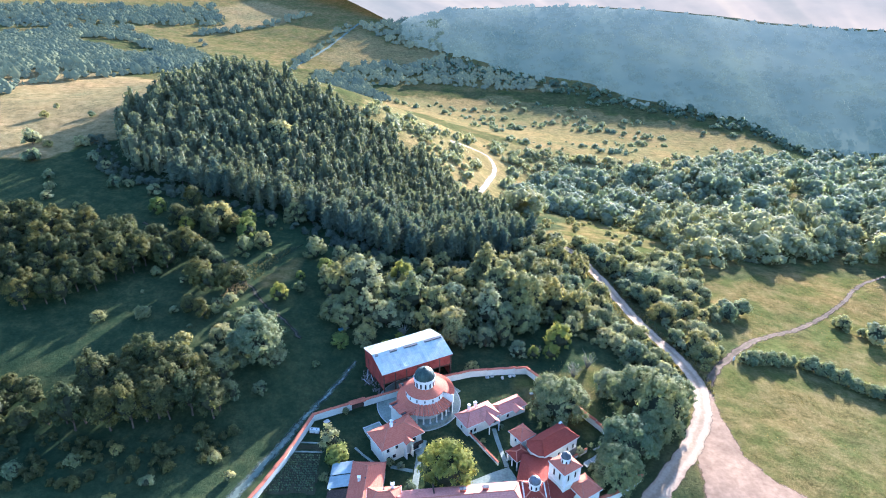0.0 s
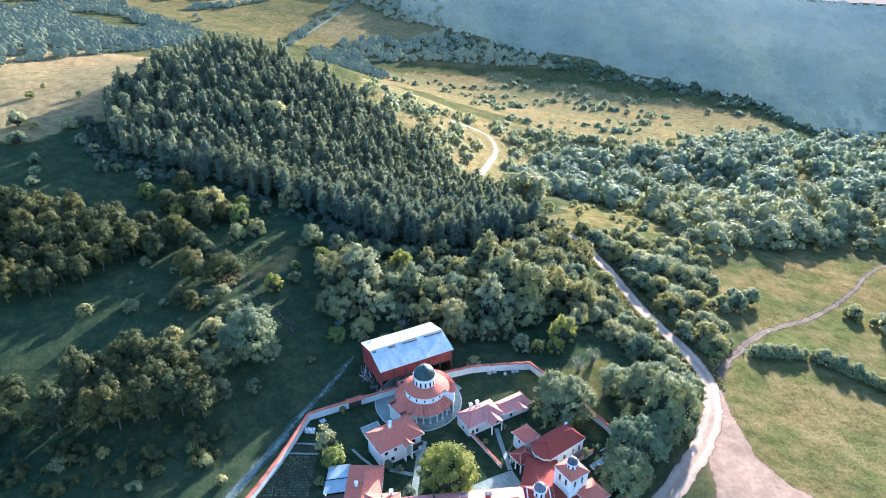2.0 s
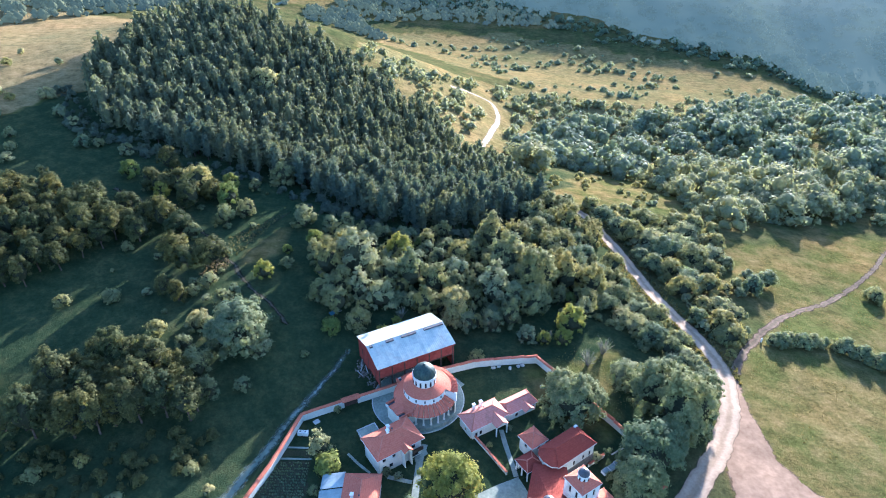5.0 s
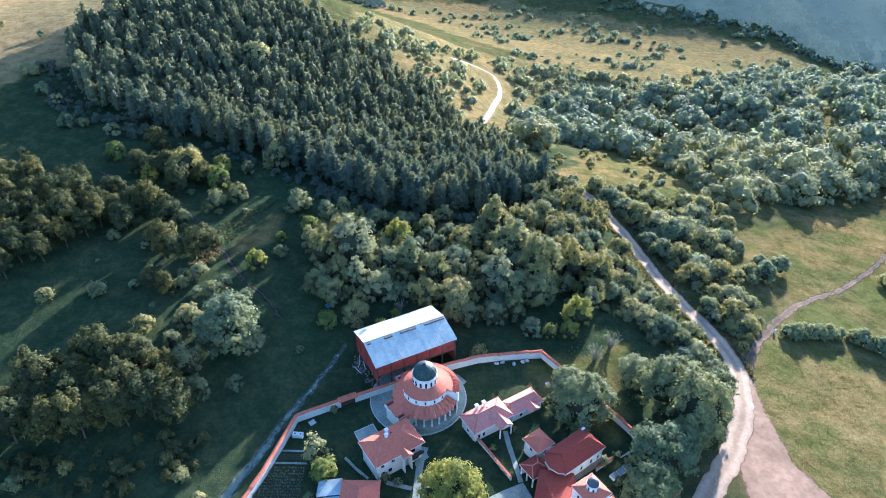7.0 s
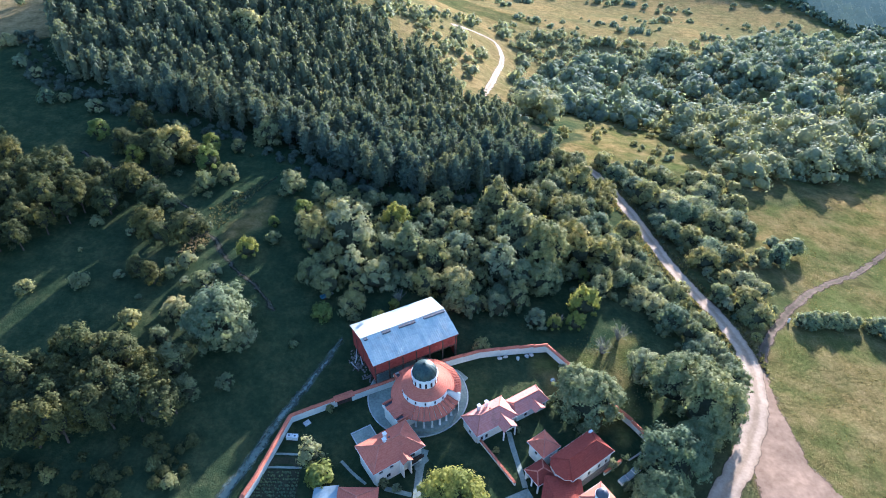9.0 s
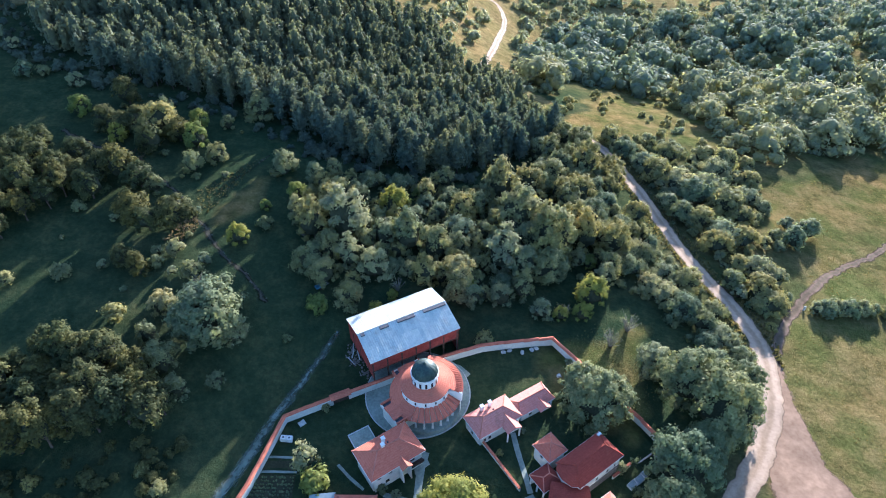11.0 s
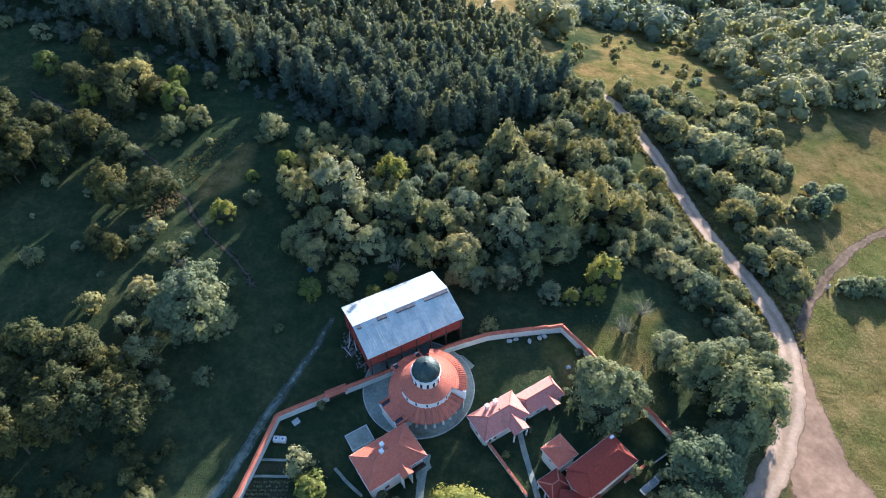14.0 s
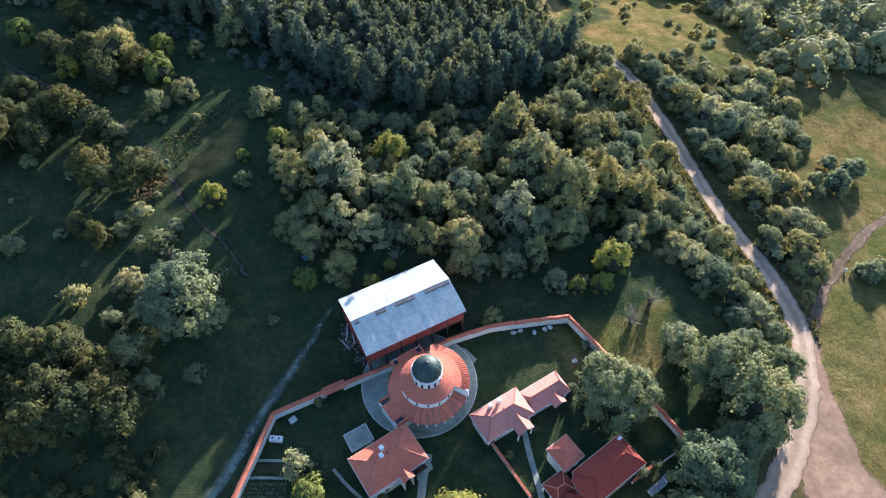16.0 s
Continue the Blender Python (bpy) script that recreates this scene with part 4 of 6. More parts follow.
for line in ([(10, 714), (49, 717), (118, 755), (148, 734)], [(27, 661), (66, 627), (122, 691), (160, 667), (193, 652)], [(150, 746), (194, 762), (241, 738), (279, 714), (307, 655)], [(-46, 699), (-15, 693)], [(200, 600), (260, 580), (300, 560)]):
    rows += [(p.x + rnd.uniform(-7, 7), p.y + rnd.uniform(-9, 9)) for p in spline(line, 4.5) if rnd.random() < .8]
rows += [q for q in scatter([(-85, 719), (-3, 780), (79, 773), (251, 705), (324, 580), (184, 480), (54, 515), (9, 648)], 8, 16, keep=.6) if math.sin(q[0] / 23 + 2 * math.sin(q[1] / 31)) * math.sin(q[1] / 13 + math.sin(q[0] / 19)) > 0.35]
rows += scatter([(70, 270), (100, 290), (95, 255)], 9, 17, keep=.5)
drift("hedgerow", "bushes and hedgerows across the valley meadow", "hedge", rows, low, LEAF_HAZED, 15, (0.35, 1.7))
foot = spline([(-60, 1050), (-54, 997), (-28, 958), (13, 933), (66, 889), (116, 849), (164, 828), (201, 797), (228, 765), (300, 722), (340, 677), (352, 600), (413, 571), (700, 520), (1300, 480)], 9)
crest = spline([(-60, 1062), (-43, 1109), (-13, 1146), (22, 1176), (115, 1185), (203, 1180), (300, 1143), (360, 1110), (425, 1067), (481, 1030), (563, 1004), (652, 985), (900, 950), (1400, 930)], 9)


def canopy(x, y, cell=11.0):
    """Rounded tree tops, 0 to 1."""
    x, y = np.asarray(x, float) / cell, np.asarray(y, float) / cell
    best = np.full(x.shape, 9.0)
    for a in (-1, 0, 1):
        for b in (-1, 0, 1):
            i, j = np.floor(x) + a, np.floor(y) + b
            u = np.abs(np.sin(i * 127.1 + j * 311.7) * 43758.5) % 1
            v = np.abs(np.sin(i * 269.5 + j * 183.3) * 43758.5) % 1
            best = np.minimum(best, (i + u - x) ** 2 + (j + v - y) ** 2)
    return 1 - np.minimum(best, 1.0)


def far_side(name, label, lower, upper, n, m, mat, lift, bumps):
    """A strip of far land between two lines, with a rounded canopy."""
    A = np.array([lower[int(k / n * (len(lower) - 1))][:2] for k in range(n + 1)])
    B = np.array([upper[int(k / n * (len(upper) - 1))][:2] for k in range(n + 1)])
    f = np.linspace(0, 1, m + 1)[None, :]
    U, W = A[:, :1] * (1 - f) + B[:, :1] * f, A[:, 1:] * (1 - f) + B[:, 1:] * f
    rise = np.minimum(1, np.minimum(f * m / 6, (1 - f) * m / 3)) * (lift + bumps * canopy(U, W))
    k = np.arange(U.size).reshape(U.shape)
    Q = np.stack([k[:-1, :-1], k[1:, :-1], k[1:, 1:], k[:-1, 1:]], -1).reshape(-1, 4)
    me = build(name, np.stack([U.ravel(), W.ravel(), (land(U, W) - 1 + rise).ravel()], 1), Q, mats=[mat], smooth=True)
    me.attributes.new("up", "FLOAT", "POINT").data.foreach_set("value", np.broadcast_to(f, U.shape).ravel().astype(np.float32))
    along = np.repeat(np.linspace(0, 9, n + 1), m + 1)
    me.attributes.new("along", "FLOAT", "POINT").data.foreach_set("value", along.astype(np.float32))
    ob = new(name, me)
    return tagged(ob, label, "backdrop", kind="structure")


def far_trees(lower, upper, count, seed, share):
    """Rounded tree tops all over the far side, drawn as one cover."""
    rs = np.random.RandomState(seed)
    kinds = [crown_arrays(seed + k, 5.5, 8.5, 0.2, 4, 24, 1.1, False)[:2] for k in range(4)]
    Vs, Ts, ups, ways, n = [], [], [], [], 0
    for k in range(count):
        u, f = rs.uniform(0, 1), rs.uniform(-0.03, 0.95)
        a, b = lower[int(u * (len(lower) - 1))], upper[int(u * (len(upper) - 1))]
        x, y = a.x + (b.x - a.x) * f, a.y + (b.y - a.y) * f
        V, T = kinds[k % 4]
        Vs.append(V * rs.uniform(0.6, 1.4) + np.array([x, y, at(x, y, 0.5)]))
        Ts.append(T + n)
        n += len(V)
        ups.append(np.full(len(V), f))
        ways.append(np.full(len(V), u * 9 * share))
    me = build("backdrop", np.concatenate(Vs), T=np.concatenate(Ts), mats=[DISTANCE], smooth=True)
    me.attributes.new("up", "FLOAT", "POINT").data.foreach_set("value", np.concatenate(ups).astype(np.float32))
    me.attributes.new("along", "FLOAT", "POINT").data.foreach_set("value", np.concatenate(ways).astype(np.float32))
    return tagged(new("backdrop", me), "hazy tree tops on the far valley side", "backdrop", kind="structure")


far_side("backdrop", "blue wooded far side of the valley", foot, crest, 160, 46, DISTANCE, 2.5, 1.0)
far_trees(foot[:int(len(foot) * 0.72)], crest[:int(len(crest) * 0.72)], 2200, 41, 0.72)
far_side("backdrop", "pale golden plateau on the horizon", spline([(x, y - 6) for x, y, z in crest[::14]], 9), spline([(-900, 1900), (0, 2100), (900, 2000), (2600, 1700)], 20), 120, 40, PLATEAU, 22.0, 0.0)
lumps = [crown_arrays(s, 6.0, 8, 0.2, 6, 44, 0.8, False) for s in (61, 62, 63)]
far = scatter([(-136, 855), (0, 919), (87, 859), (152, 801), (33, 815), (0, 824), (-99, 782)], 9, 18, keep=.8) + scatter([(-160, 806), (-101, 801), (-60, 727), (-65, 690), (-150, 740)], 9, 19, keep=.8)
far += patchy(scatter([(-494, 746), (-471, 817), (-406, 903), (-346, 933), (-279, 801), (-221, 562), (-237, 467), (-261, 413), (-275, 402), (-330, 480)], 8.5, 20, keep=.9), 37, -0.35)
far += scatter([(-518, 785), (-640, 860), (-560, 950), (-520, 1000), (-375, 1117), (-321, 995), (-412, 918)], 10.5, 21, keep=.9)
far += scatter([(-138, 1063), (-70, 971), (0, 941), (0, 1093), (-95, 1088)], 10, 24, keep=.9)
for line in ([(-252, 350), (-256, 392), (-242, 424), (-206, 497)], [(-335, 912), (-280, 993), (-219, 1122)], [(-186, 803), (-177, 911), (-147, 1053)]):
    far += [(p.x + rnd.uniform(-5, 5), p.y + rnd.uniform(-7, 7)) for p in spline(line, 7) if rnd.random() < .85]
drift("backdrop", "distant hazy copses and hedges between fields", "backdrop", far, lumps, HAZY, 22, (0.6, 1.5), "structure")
edge = [(p.x + rnd.uniform(-8, 8), p.y + rnd.uniform(-34, 10)) for p in spline(foot[::2], 5) if 190 < p.x < 420 and rnd.random() < .7]
edge += scatter([(0, 933), (66, 886), (163, 825), (223, 771), (148, 795), (37, 846), (-10, 854), (-34, 895)], 9, 32, keep=.85)
edge += scatter([(180, 808), (232, 768), (300, 726), (338, 681), (348, 602), (413, 573), (413, 552), (340, 580), (322, 660), (285, 700), (225, 740), (170, 780)], 9, 33, keep=.6)
drift("far_wood", "trees and bushes along the edge of the far meadow", "woodland", edge, clumps, LEAF_HAZED, 23, (0.4, 1.0))
# the one yellow-leaved clump among the pines
grow([tree_kind("tree", "bright yellow-leaved tree among dark pines", 27, 4.4, 14.5, 5, 16, 1500, 0.42, 0.25, LEAF_GOLD)], [(-77, 301, 5.0), (-82, 304, 4.0)], rnd)
PROTOTYPES.append([o for o in scene.objects if o.name.startswith("tree") and o.get("label", "").startswith("bright yellow-leaved")][0])


# grass tufts, bracken and weeds
def tufts(name, label, spots, mat, seed, blades=9, size=(0.25, 0.7)):
    """Many small tufts of grass blades in one mesh."""
    rs = np.random.RandomState(seed)
    P = np.array([(x, y, at(x, y)) for x, y in spots])
    n = len(P)
    s = rs.uniform(*size, n)[:, None, None]
    a = rs.uniform(0, 6.283, (n, blades))
    D = np.stack([np.cos(a), np.sin(a), np.zeros_like(a)], -1)
    S = np.stack([-np.sin(a), np.cos(a), np.zeros_like(a)], -1)
    base = P[:, None, :] + D * s * rs.uniform(0, 0.5, (n, blades, 1))
    tip = base + D * s * rs.uniform(0.1, 0.8, (n, blades, 1)) + np.array([0, 0, 1]) * s * rs.uniform(0.5, 1.2, (n, blades, 1))
    w = S * s * 0.28
    V = np.stack([base - w, base + w, tip], 2).reshape(-1, 3)
    return tagged(new(name, build(name, V, T=np.arange(len(V)).reshape(-1, 3), mats=[mat])), label, "grass", kind="stuff")


MEADOW = [(80, 108), (78, 130), (80, 148), (90, 160), (100, 180), (112, 200), (112, 232), (140, 246), (200, 250), (240, 230), (200, 130), (150, 80), (95, 84)]
tufts("meadow_tufts", "dry tufts of uncut hay", patchy(scatter(MEADOW, 1.1, 81, keep=.7, jitter=1.0), 4.1, 0.1), TUFT, 81, 6, (0.12, 0.3))
tufts("roadside_grass", "rough grass along the road", [(p.x + d * s, p.y + rnd.uniform(-1, 1)) for p in spline(ROAD_LINE[2:10], 0.5) for s in (-1, 1) for d in (2.3 + rnd.random() * 1.6, 2.6 + rnd.random() * 2.5)], TUFT, 83, 8, (0.3, 0.8))
tufts("dry_weeds", "tall yellow weeds on the slope", scatter([(-66, 186), (-67, 194), (-59, 204), (-54, 211), (-57, 198), (-62.5, 185)], 0.8, 84, keep=.8), TUFT, 84, 10, (0.2, 0.5))
tufts("bracken", "reddish brown bracken on the slope", scatter([(-70, 174), (-69, 182), (-64.5, 184), (-63, 179), (-67, 171)], 0.8, 85, keep=.85) + scatter([(-90, 206), (-86, 216), (-82, 214), (-85, 204)], 0.9, 86, keep=.8), BRACKEN, 85, 10, (0.3, 0.7))
tufts("rough_grass", "rough grass behind the outer wall", scatter([(26, 150), (33, 139), (41, 130), (48, 138), (44, 152), (36, 157)], 0.9, 87, keep=.7), TUFT, 87, 8, (0.12, 0.3))


def bare_shrub(x, y, r, seed):
    """A leafless grey shrub: many thin upright twigs."""
    rs = np.random.RandomState(seed)
    Vs, Qs, n = [], [], 0
    for k in range(46):
        a, d = rs.uniform(0, 6.283), r * rs.uniform(0.25, 1.0)
        h = r * rs.uniform(0.9, 1.7)
        v, q = tube([(0.1 * d * math.cos(a), 0.1 * d * math.sin(a), -0.1), (0.45 * d * math.cos(a), 0.45 * d * math.sin(a), h * 0.55), (d * math.cos(a + 0.2), d * math.sin(a + 0.2), h)], [0.07, 0.05, 0.03], 3)
        Vs.append(v)
        Qs.append(q + n)
        n += len(v)
    root = tagged(new("bush"), "sparse grey shrub with few pale leaves", "bush")
    t = new("stem", build("stem", np.concatenate(Vs), np.concatenate(Qs), mats=[BARE]))
    t.parent = root
    P = np.concatenate(Vs)[rs.randint(0, n, 420)] + rs.normal(0, 0.18, (420, 3))
    v, f = leaf_faces(rs, P[P[:, 2] > r * 0.4], np.zeros((int((P[:, 2] > r * 0.4).sum()), 3)), 0.1)
    c = new("foliage", build("foliage", v, T=f, mats=[LEAF_PALE]))
    c.parent = root
    root.matrix_basis = pose(x, y, at(x, y), 0, 0, seed * 40)


for k, (x, y, r) in enumerate([(38, 150, 2.6), (43, 155, 2.9), (-58, 160, 1.8), (-36, 178, 1.9), (-12, 163, 1.8), (28, 158.5, 2.0), (-24.2, 194.7, 2.2)]):
    bare_shrub(x, y, r, k + 1)

# ---- building kit ----
def roof_material(name, dark, light, moss=(0.16, 0.11, 0.08)):
    """Clay tiles: courses and columns as relief in the roof's own metres, with weathered patches."""
    m, nt, b = material(name, 0.75)
    uv = nt.nodes.new("ShaderNodeUVMap").outputs["UV"]
    p = coords(nt)
    sep = nt.nodes.new("ShaderNodeSeparateXYZ")
    nt.links.new(uv, sep.inputs[0])

    def wave(axis, period):
        k = nt.nodes.new("ShaderNodeMath")
        k.operation = "MULTIPLY"
        k.inputs[1].default_value = 2 * math.pi / period
        nt.links.new(sep.outputs[axis], k.inputs[0])
        s = nt.nodes.new("ShaderNodeMath")
        s.operation = "SINE"
        nt.links.new(k.outputs[0], s.inputs[0])
        return s.outputs[0]
    u, v = wave("X", 0.30), wave("Y", 0.42)
    add = nt.nodes.new("ShaderNodeMath")
    nt.links.new(u, add.inputs[0])
    nt.links.new(v, add.inputs[1])
    fine, patch = noise_fac(nt, p, 2.2, 4, 0.7), noise_fac(nt, p, 0.45, 4, 0.65)
    col = ramp(nt, fine, [(0.25, dark), (0.7, light)])
    col = mix(nt, ramp(nt, patch, [(0.56, (0, 0, 0)), (0.75, (0.5, 0.5, 0.5))]), col, moss)
    rows = ramp(nt, v, [(0.0, (0.93, 0.93, 0.93)), (0.5, (1, 1, 1))])
    own = nt.nodes.new("ShaderNodeObjectInfo").outputs["Random"]
    col = mix(nt, 1.0, mix(nt, 1.0, col, rows, "MULTIPLY"), ramp(nt, own, [(0, (0.86, 0.86, 0.86)), (1, (1.08, 1.04, 1.0))]), "MULTIPLY")
    nt.links.new(col, b.inputs["Base Color"])
    bump(nt, b, add.outputs[0], 0.22, 0.05)
    return m


TILE = roof_material("clay_roof_tiles", (0.39, 0.118, 0.075), (0.52, 0.185, 0.12))
TILE_DARK = roof_material("dark_red_roof_tiles", (0.175, 0.044, 0.032), (0.25, 0.064, 0.046), (0.19, 0.075, 0.055))
TILE_PINK = roof_material("faded_pink_roof_tiles", (0.44, 0.18, 0.14), (0.57, 0.27, 0.22))
CAP = surface("mortared_ridge_tiles", (0.40, 0.15, 0.10), (0.52, 0.23, 0.165), 3, 0.8)
COPING = surface("clay_wall_coping", (0.40, 0.13, 0.08), (0.54, 0.20, 0.12), 3, 0.5)
OXIDE = surface("red_oxide_boards", (0.22, 0.05, 0.04), (0.33, 0.08, 0.062), 1.5, 0.3, 0.8, 0, 0.3, 0.03)
DARKWOOD = surface("dark_old_wood", (0.05, 0.035, 0.03), (0.11, 0.08, 0.06), 3, 0.5)
SLATE = surface("dark_grey_sheet", (0.06, 0.065, 0.075), (0.10, 0.105, 0.12), 2, 0.5, 0.55)
PATINA = surface("green_black_copper", (0.022, 0.045, 0.042), (0.055, 0.085, 0.075), 2.2, 0.6, 0.55, 0.25, 0.2, 0.02)
LEAD = surface("grey_lead_sheet", (0.10, 0.11, 0.13), (0.17, 0.18, 0.20), 2.2, 0.6, 0.42, 0.4, 0.2, 0.02)
CONCRETE = surface("pale_paving", (0.215, 0.245, 0.205), (0.335, 0.36, 0.30), 2.0, 0.25, 0.9, 0, 0.3, 0.02, 0.3)
BLUEROOF = surface("blue_grey_roof_sheet", (0.27, 0.33, 0.34), (0.38, 0.43, 0.43), 1.2, 0.4, 0.5, 0.2)
WHITE = surface("white_paint", (0.62, 0.62, 0.59), (0.72, 0.72, 0.69), 4, 0.8, 0.5, 0, 0.1, 0.01, 0.1)
STONE = surface("pale_limestone", (0.42, 0.41, 0.38), (0.62, 0.61, 0.58), 3, 0.8, 0.9, 0, 0.5, 0.05)
RUBBLE = surface("grey_rubble_stone", (0.13, 0.115, 0.10), (0.30, 0.27, 0.235), 3.5, 0.8, 0.95, 0, 0.8, 0.08)
SOIL = surface("dug_garden_soil", (0.04, 0.045, 0.026), (0.075, 0.072, 0.042), 2.5, 0.4, 0.95, 0, 0.8, 0.1)
GLASS, gnt, gb = material("window_glass", 0.08)
gb.inputs["Base Color"].default_value = (0.02, 0.025, 0.03, 1)
gb.inputs["Specular IOR Level"].default_value = 0.6


def sheet_metal():
    m, nt, b = material("galvanised_sheet", 0.42, 0.25)
    p = coords(nt)
    own = nt.nodes.new("ShaderNodeObjectInfo").outputs["Random"]
    fine, patch = noise_fac(nt, p, 1.4, 5, 0.7), noise_fac(nt, p, 0.3, 3)
    col = ramp(nt, fine, [(0.3, (0.42, 0.45, 0.40)), (0.7, (0.60, 0.60, 0.53))])
    col = mix(nt, 1.0, col, ramp(nt, own, [(0, (0.8, 0.84, 0.88)), (1, (1.08, 1.06, 1.04))]), "MULTIPLY")
    col = mix(nt, ramp(nt, patch, [(0.55, (0, 0, 0)), (0.75, (0.45, 0.45, 0.45))]), col, (0.30, 0.24, 0.19))
    nt.links.new(col, b.inputs["Base Color"])
    bump(nt, b, fine, 0.2, 0.03)
    return m


METAL = sheet_metal()


class Shape:
    """Gathers points and faces of one mesh; uv in metres where a roof needs it."""

    def __init__(self):
        self.v, self.f, self.uv = [], [], {}

    def face(self, pts, uv=None):
        n = len(self.v)
        self.v += [tuple(p) for p in pts]
        self.f.append(tuple(range(n, n + len(pts))))
        if uv:
            self.uv[len(self.f) - 1] = uv
        return self

    def box(self, x0, x1, y0, y1, z0, z1):
        n = len(self.v)
        self.v += [(x, y, z) for z in (z0, z1) for y in (y0, y1) for x in (x0, x1)]
        self.f += [tuple(n + k for k in q) for q in ((0, 2, 3, 1), (4, 5, 7, 6), (0, 1, 5, 4), (2, 6, 7, 3), (0, 4, 6, 2), (1, 3, 7, 5))]
        return self

    def prism(self, poly, z0, z1):
        n, m = len(self.v), len(poly)
        self.v += [(x, y, z0) for x, y in poly] + [(x, y, z1) for x, y in poly]
        self.f += [tuple(range(n + m - 1, n - 1, -1)), tuple(range(n + m, n + 2 * m))]
        self.f += [(n + k, n + (k + 1) % m, n + m + (k + 1) % m, n + m + k) for k in range(m)]
        return self

    def slab(self, pts, thick):
        """A sloping plate: its upper outline and its thickness."""
        P = [Vector(p) for p in pts]
        nrm = Vector((0, 0, 0))
        for a, b in zip(P, P[1:] + P[:1]):
            nrm += a.cross(b)
        nrm.normalize()
        if nrm.z < 0:
            P.reverse()
            nrm.negate()
        e = Vector((0, 0, 1)).cross(nrm)
        e = e.normalized() if e.length > 1e-3 else Vector((1, 0, 0))
        s = nrm.cross(e)
        self.face(P, [(p.dot(e), p.dot(s)) for p in P])
        low = [p - nrm * thick for p in P]
        self.face(low[::-1])
        for k in range(len(P)):
            j = (k + 1) % len(P)
            self.face([P[k], low[k], low[j], P[j]])
        return self

    def ring(self, r0, z0, r1, z1, a0=0, a1=360, n=48):
        """A turned surface between two circles, angles in degrees."""
        for k in range(n):
            A, B = radians(a0 + (a1 - a0) * k / n), radians(a0 + (a1 - a0) * (k + 1) / n)
            ca, sa, cb, sb = math.cos(A), math.sin(A), math.cos(B), math.sin(B)
            L = math.hypot(r0 - r1, z0 - z1)
            R = max(r0, r1)
            self.face([(r0 * ca, r0 * sa, z0), (r0 * cb, r0 * sb, z0), (r1 * cb, r1 * sb, z1), (r1 * ca, r1 * sa, z1)], [(A * R, 0), (B * R, 0), (B * R, L), (A * R, L)])
        return self

    def tube(self, p, q, r, sides=6):
        p, q = Vector(p), Vector(q)
        d = (q - p).normalized()
        a = d.orthogonal().normalized()
        b = d.cross(a)
        n = len(self.v)
        for c in (p, q):
            self.v += [tuple(c + (a * math.cos(k * 2 * math.pi / sides) + b * math.sin(k * 2 * math.pi / sides)) * r) for k in range(sides)]
        self.f += [(n + k, n + (k + 1) % sides, n + sides + (k + 1) % sides, n + sides + k) for k in range(sides)]
        self.f += [tuple(range(n + sides - 1, n - 1, -1)), tuple(range(n + sides, n + 2 * sides))]
        return self

    def mesh(self, name, mat, smooth=False):
        me = bpy.data.meshes.new(name)
        me.from_pydata(self.v, [], self.f)
        me.materials.append(mat)
        layer = me.uv_layers.new(name="UVMap")
        for k, uv in self.uv.items():
            for li, c in zip(me.polygons[k].loop_indices, uv):
                layer.data[li].uv = c
        me.polygons.foreach_set("use_smooth", [smooth] * len(me.polygons))
        me.update()
        return me


def thing(name, x, y, z, turn, label, category, group="", kind=""):
    ob = tagged(new(name), label, category, group, kind)
    ob.matrix_basis = pose(x, y, z, 0, 0, turn)
    return ob


def part(name, shape, mat, parent, label="", smooth=False, m=None):
    ob = new(name, shape.mesh(name, mat, smooth) if isinstance(shape, Shape) else shape)
    ob.parent = parent
    if m is not None:
        ob.matrix_basis = m
    return tagged(ob, label)


WINDOW_MESHES = {}


def window(parent, u, z, w, h, wall):
    """A framed window set back in the wall whose pose is wall; u along it, z up to the sill."""
    key = (round(w, 2), round(h, 2))
    if key not in WINDOW_MESHES:
        t = 0.07
        fr = Shape().box(-w / 2, w / 2, -.05, .05, 0, t).box(-w / 2, w / 2, -.05, .05, h - t, h).box(-w / 2, -w / 2 + t, -.05, .05, t, h - t).box(w / 2 - t, w / 2, -.05, .05, t, h - t).box(-t / 3, t / 3, -.04, .04, t, h - t)
        WINDOW_MESHES[key] = (fr.mesh("window_frame", DARKWOOD), Shape().box(-w / 2 + t, w / 2 - t, -.01, .01, t, h - t).mesh("pane", GLASS))
    fm, pm = WINDOW_MESHES[key]
    f = part("window", fm, None, parent, m=wall @ pose(u, 0.0, z))
    part("pane", pm, None, f)
    return f


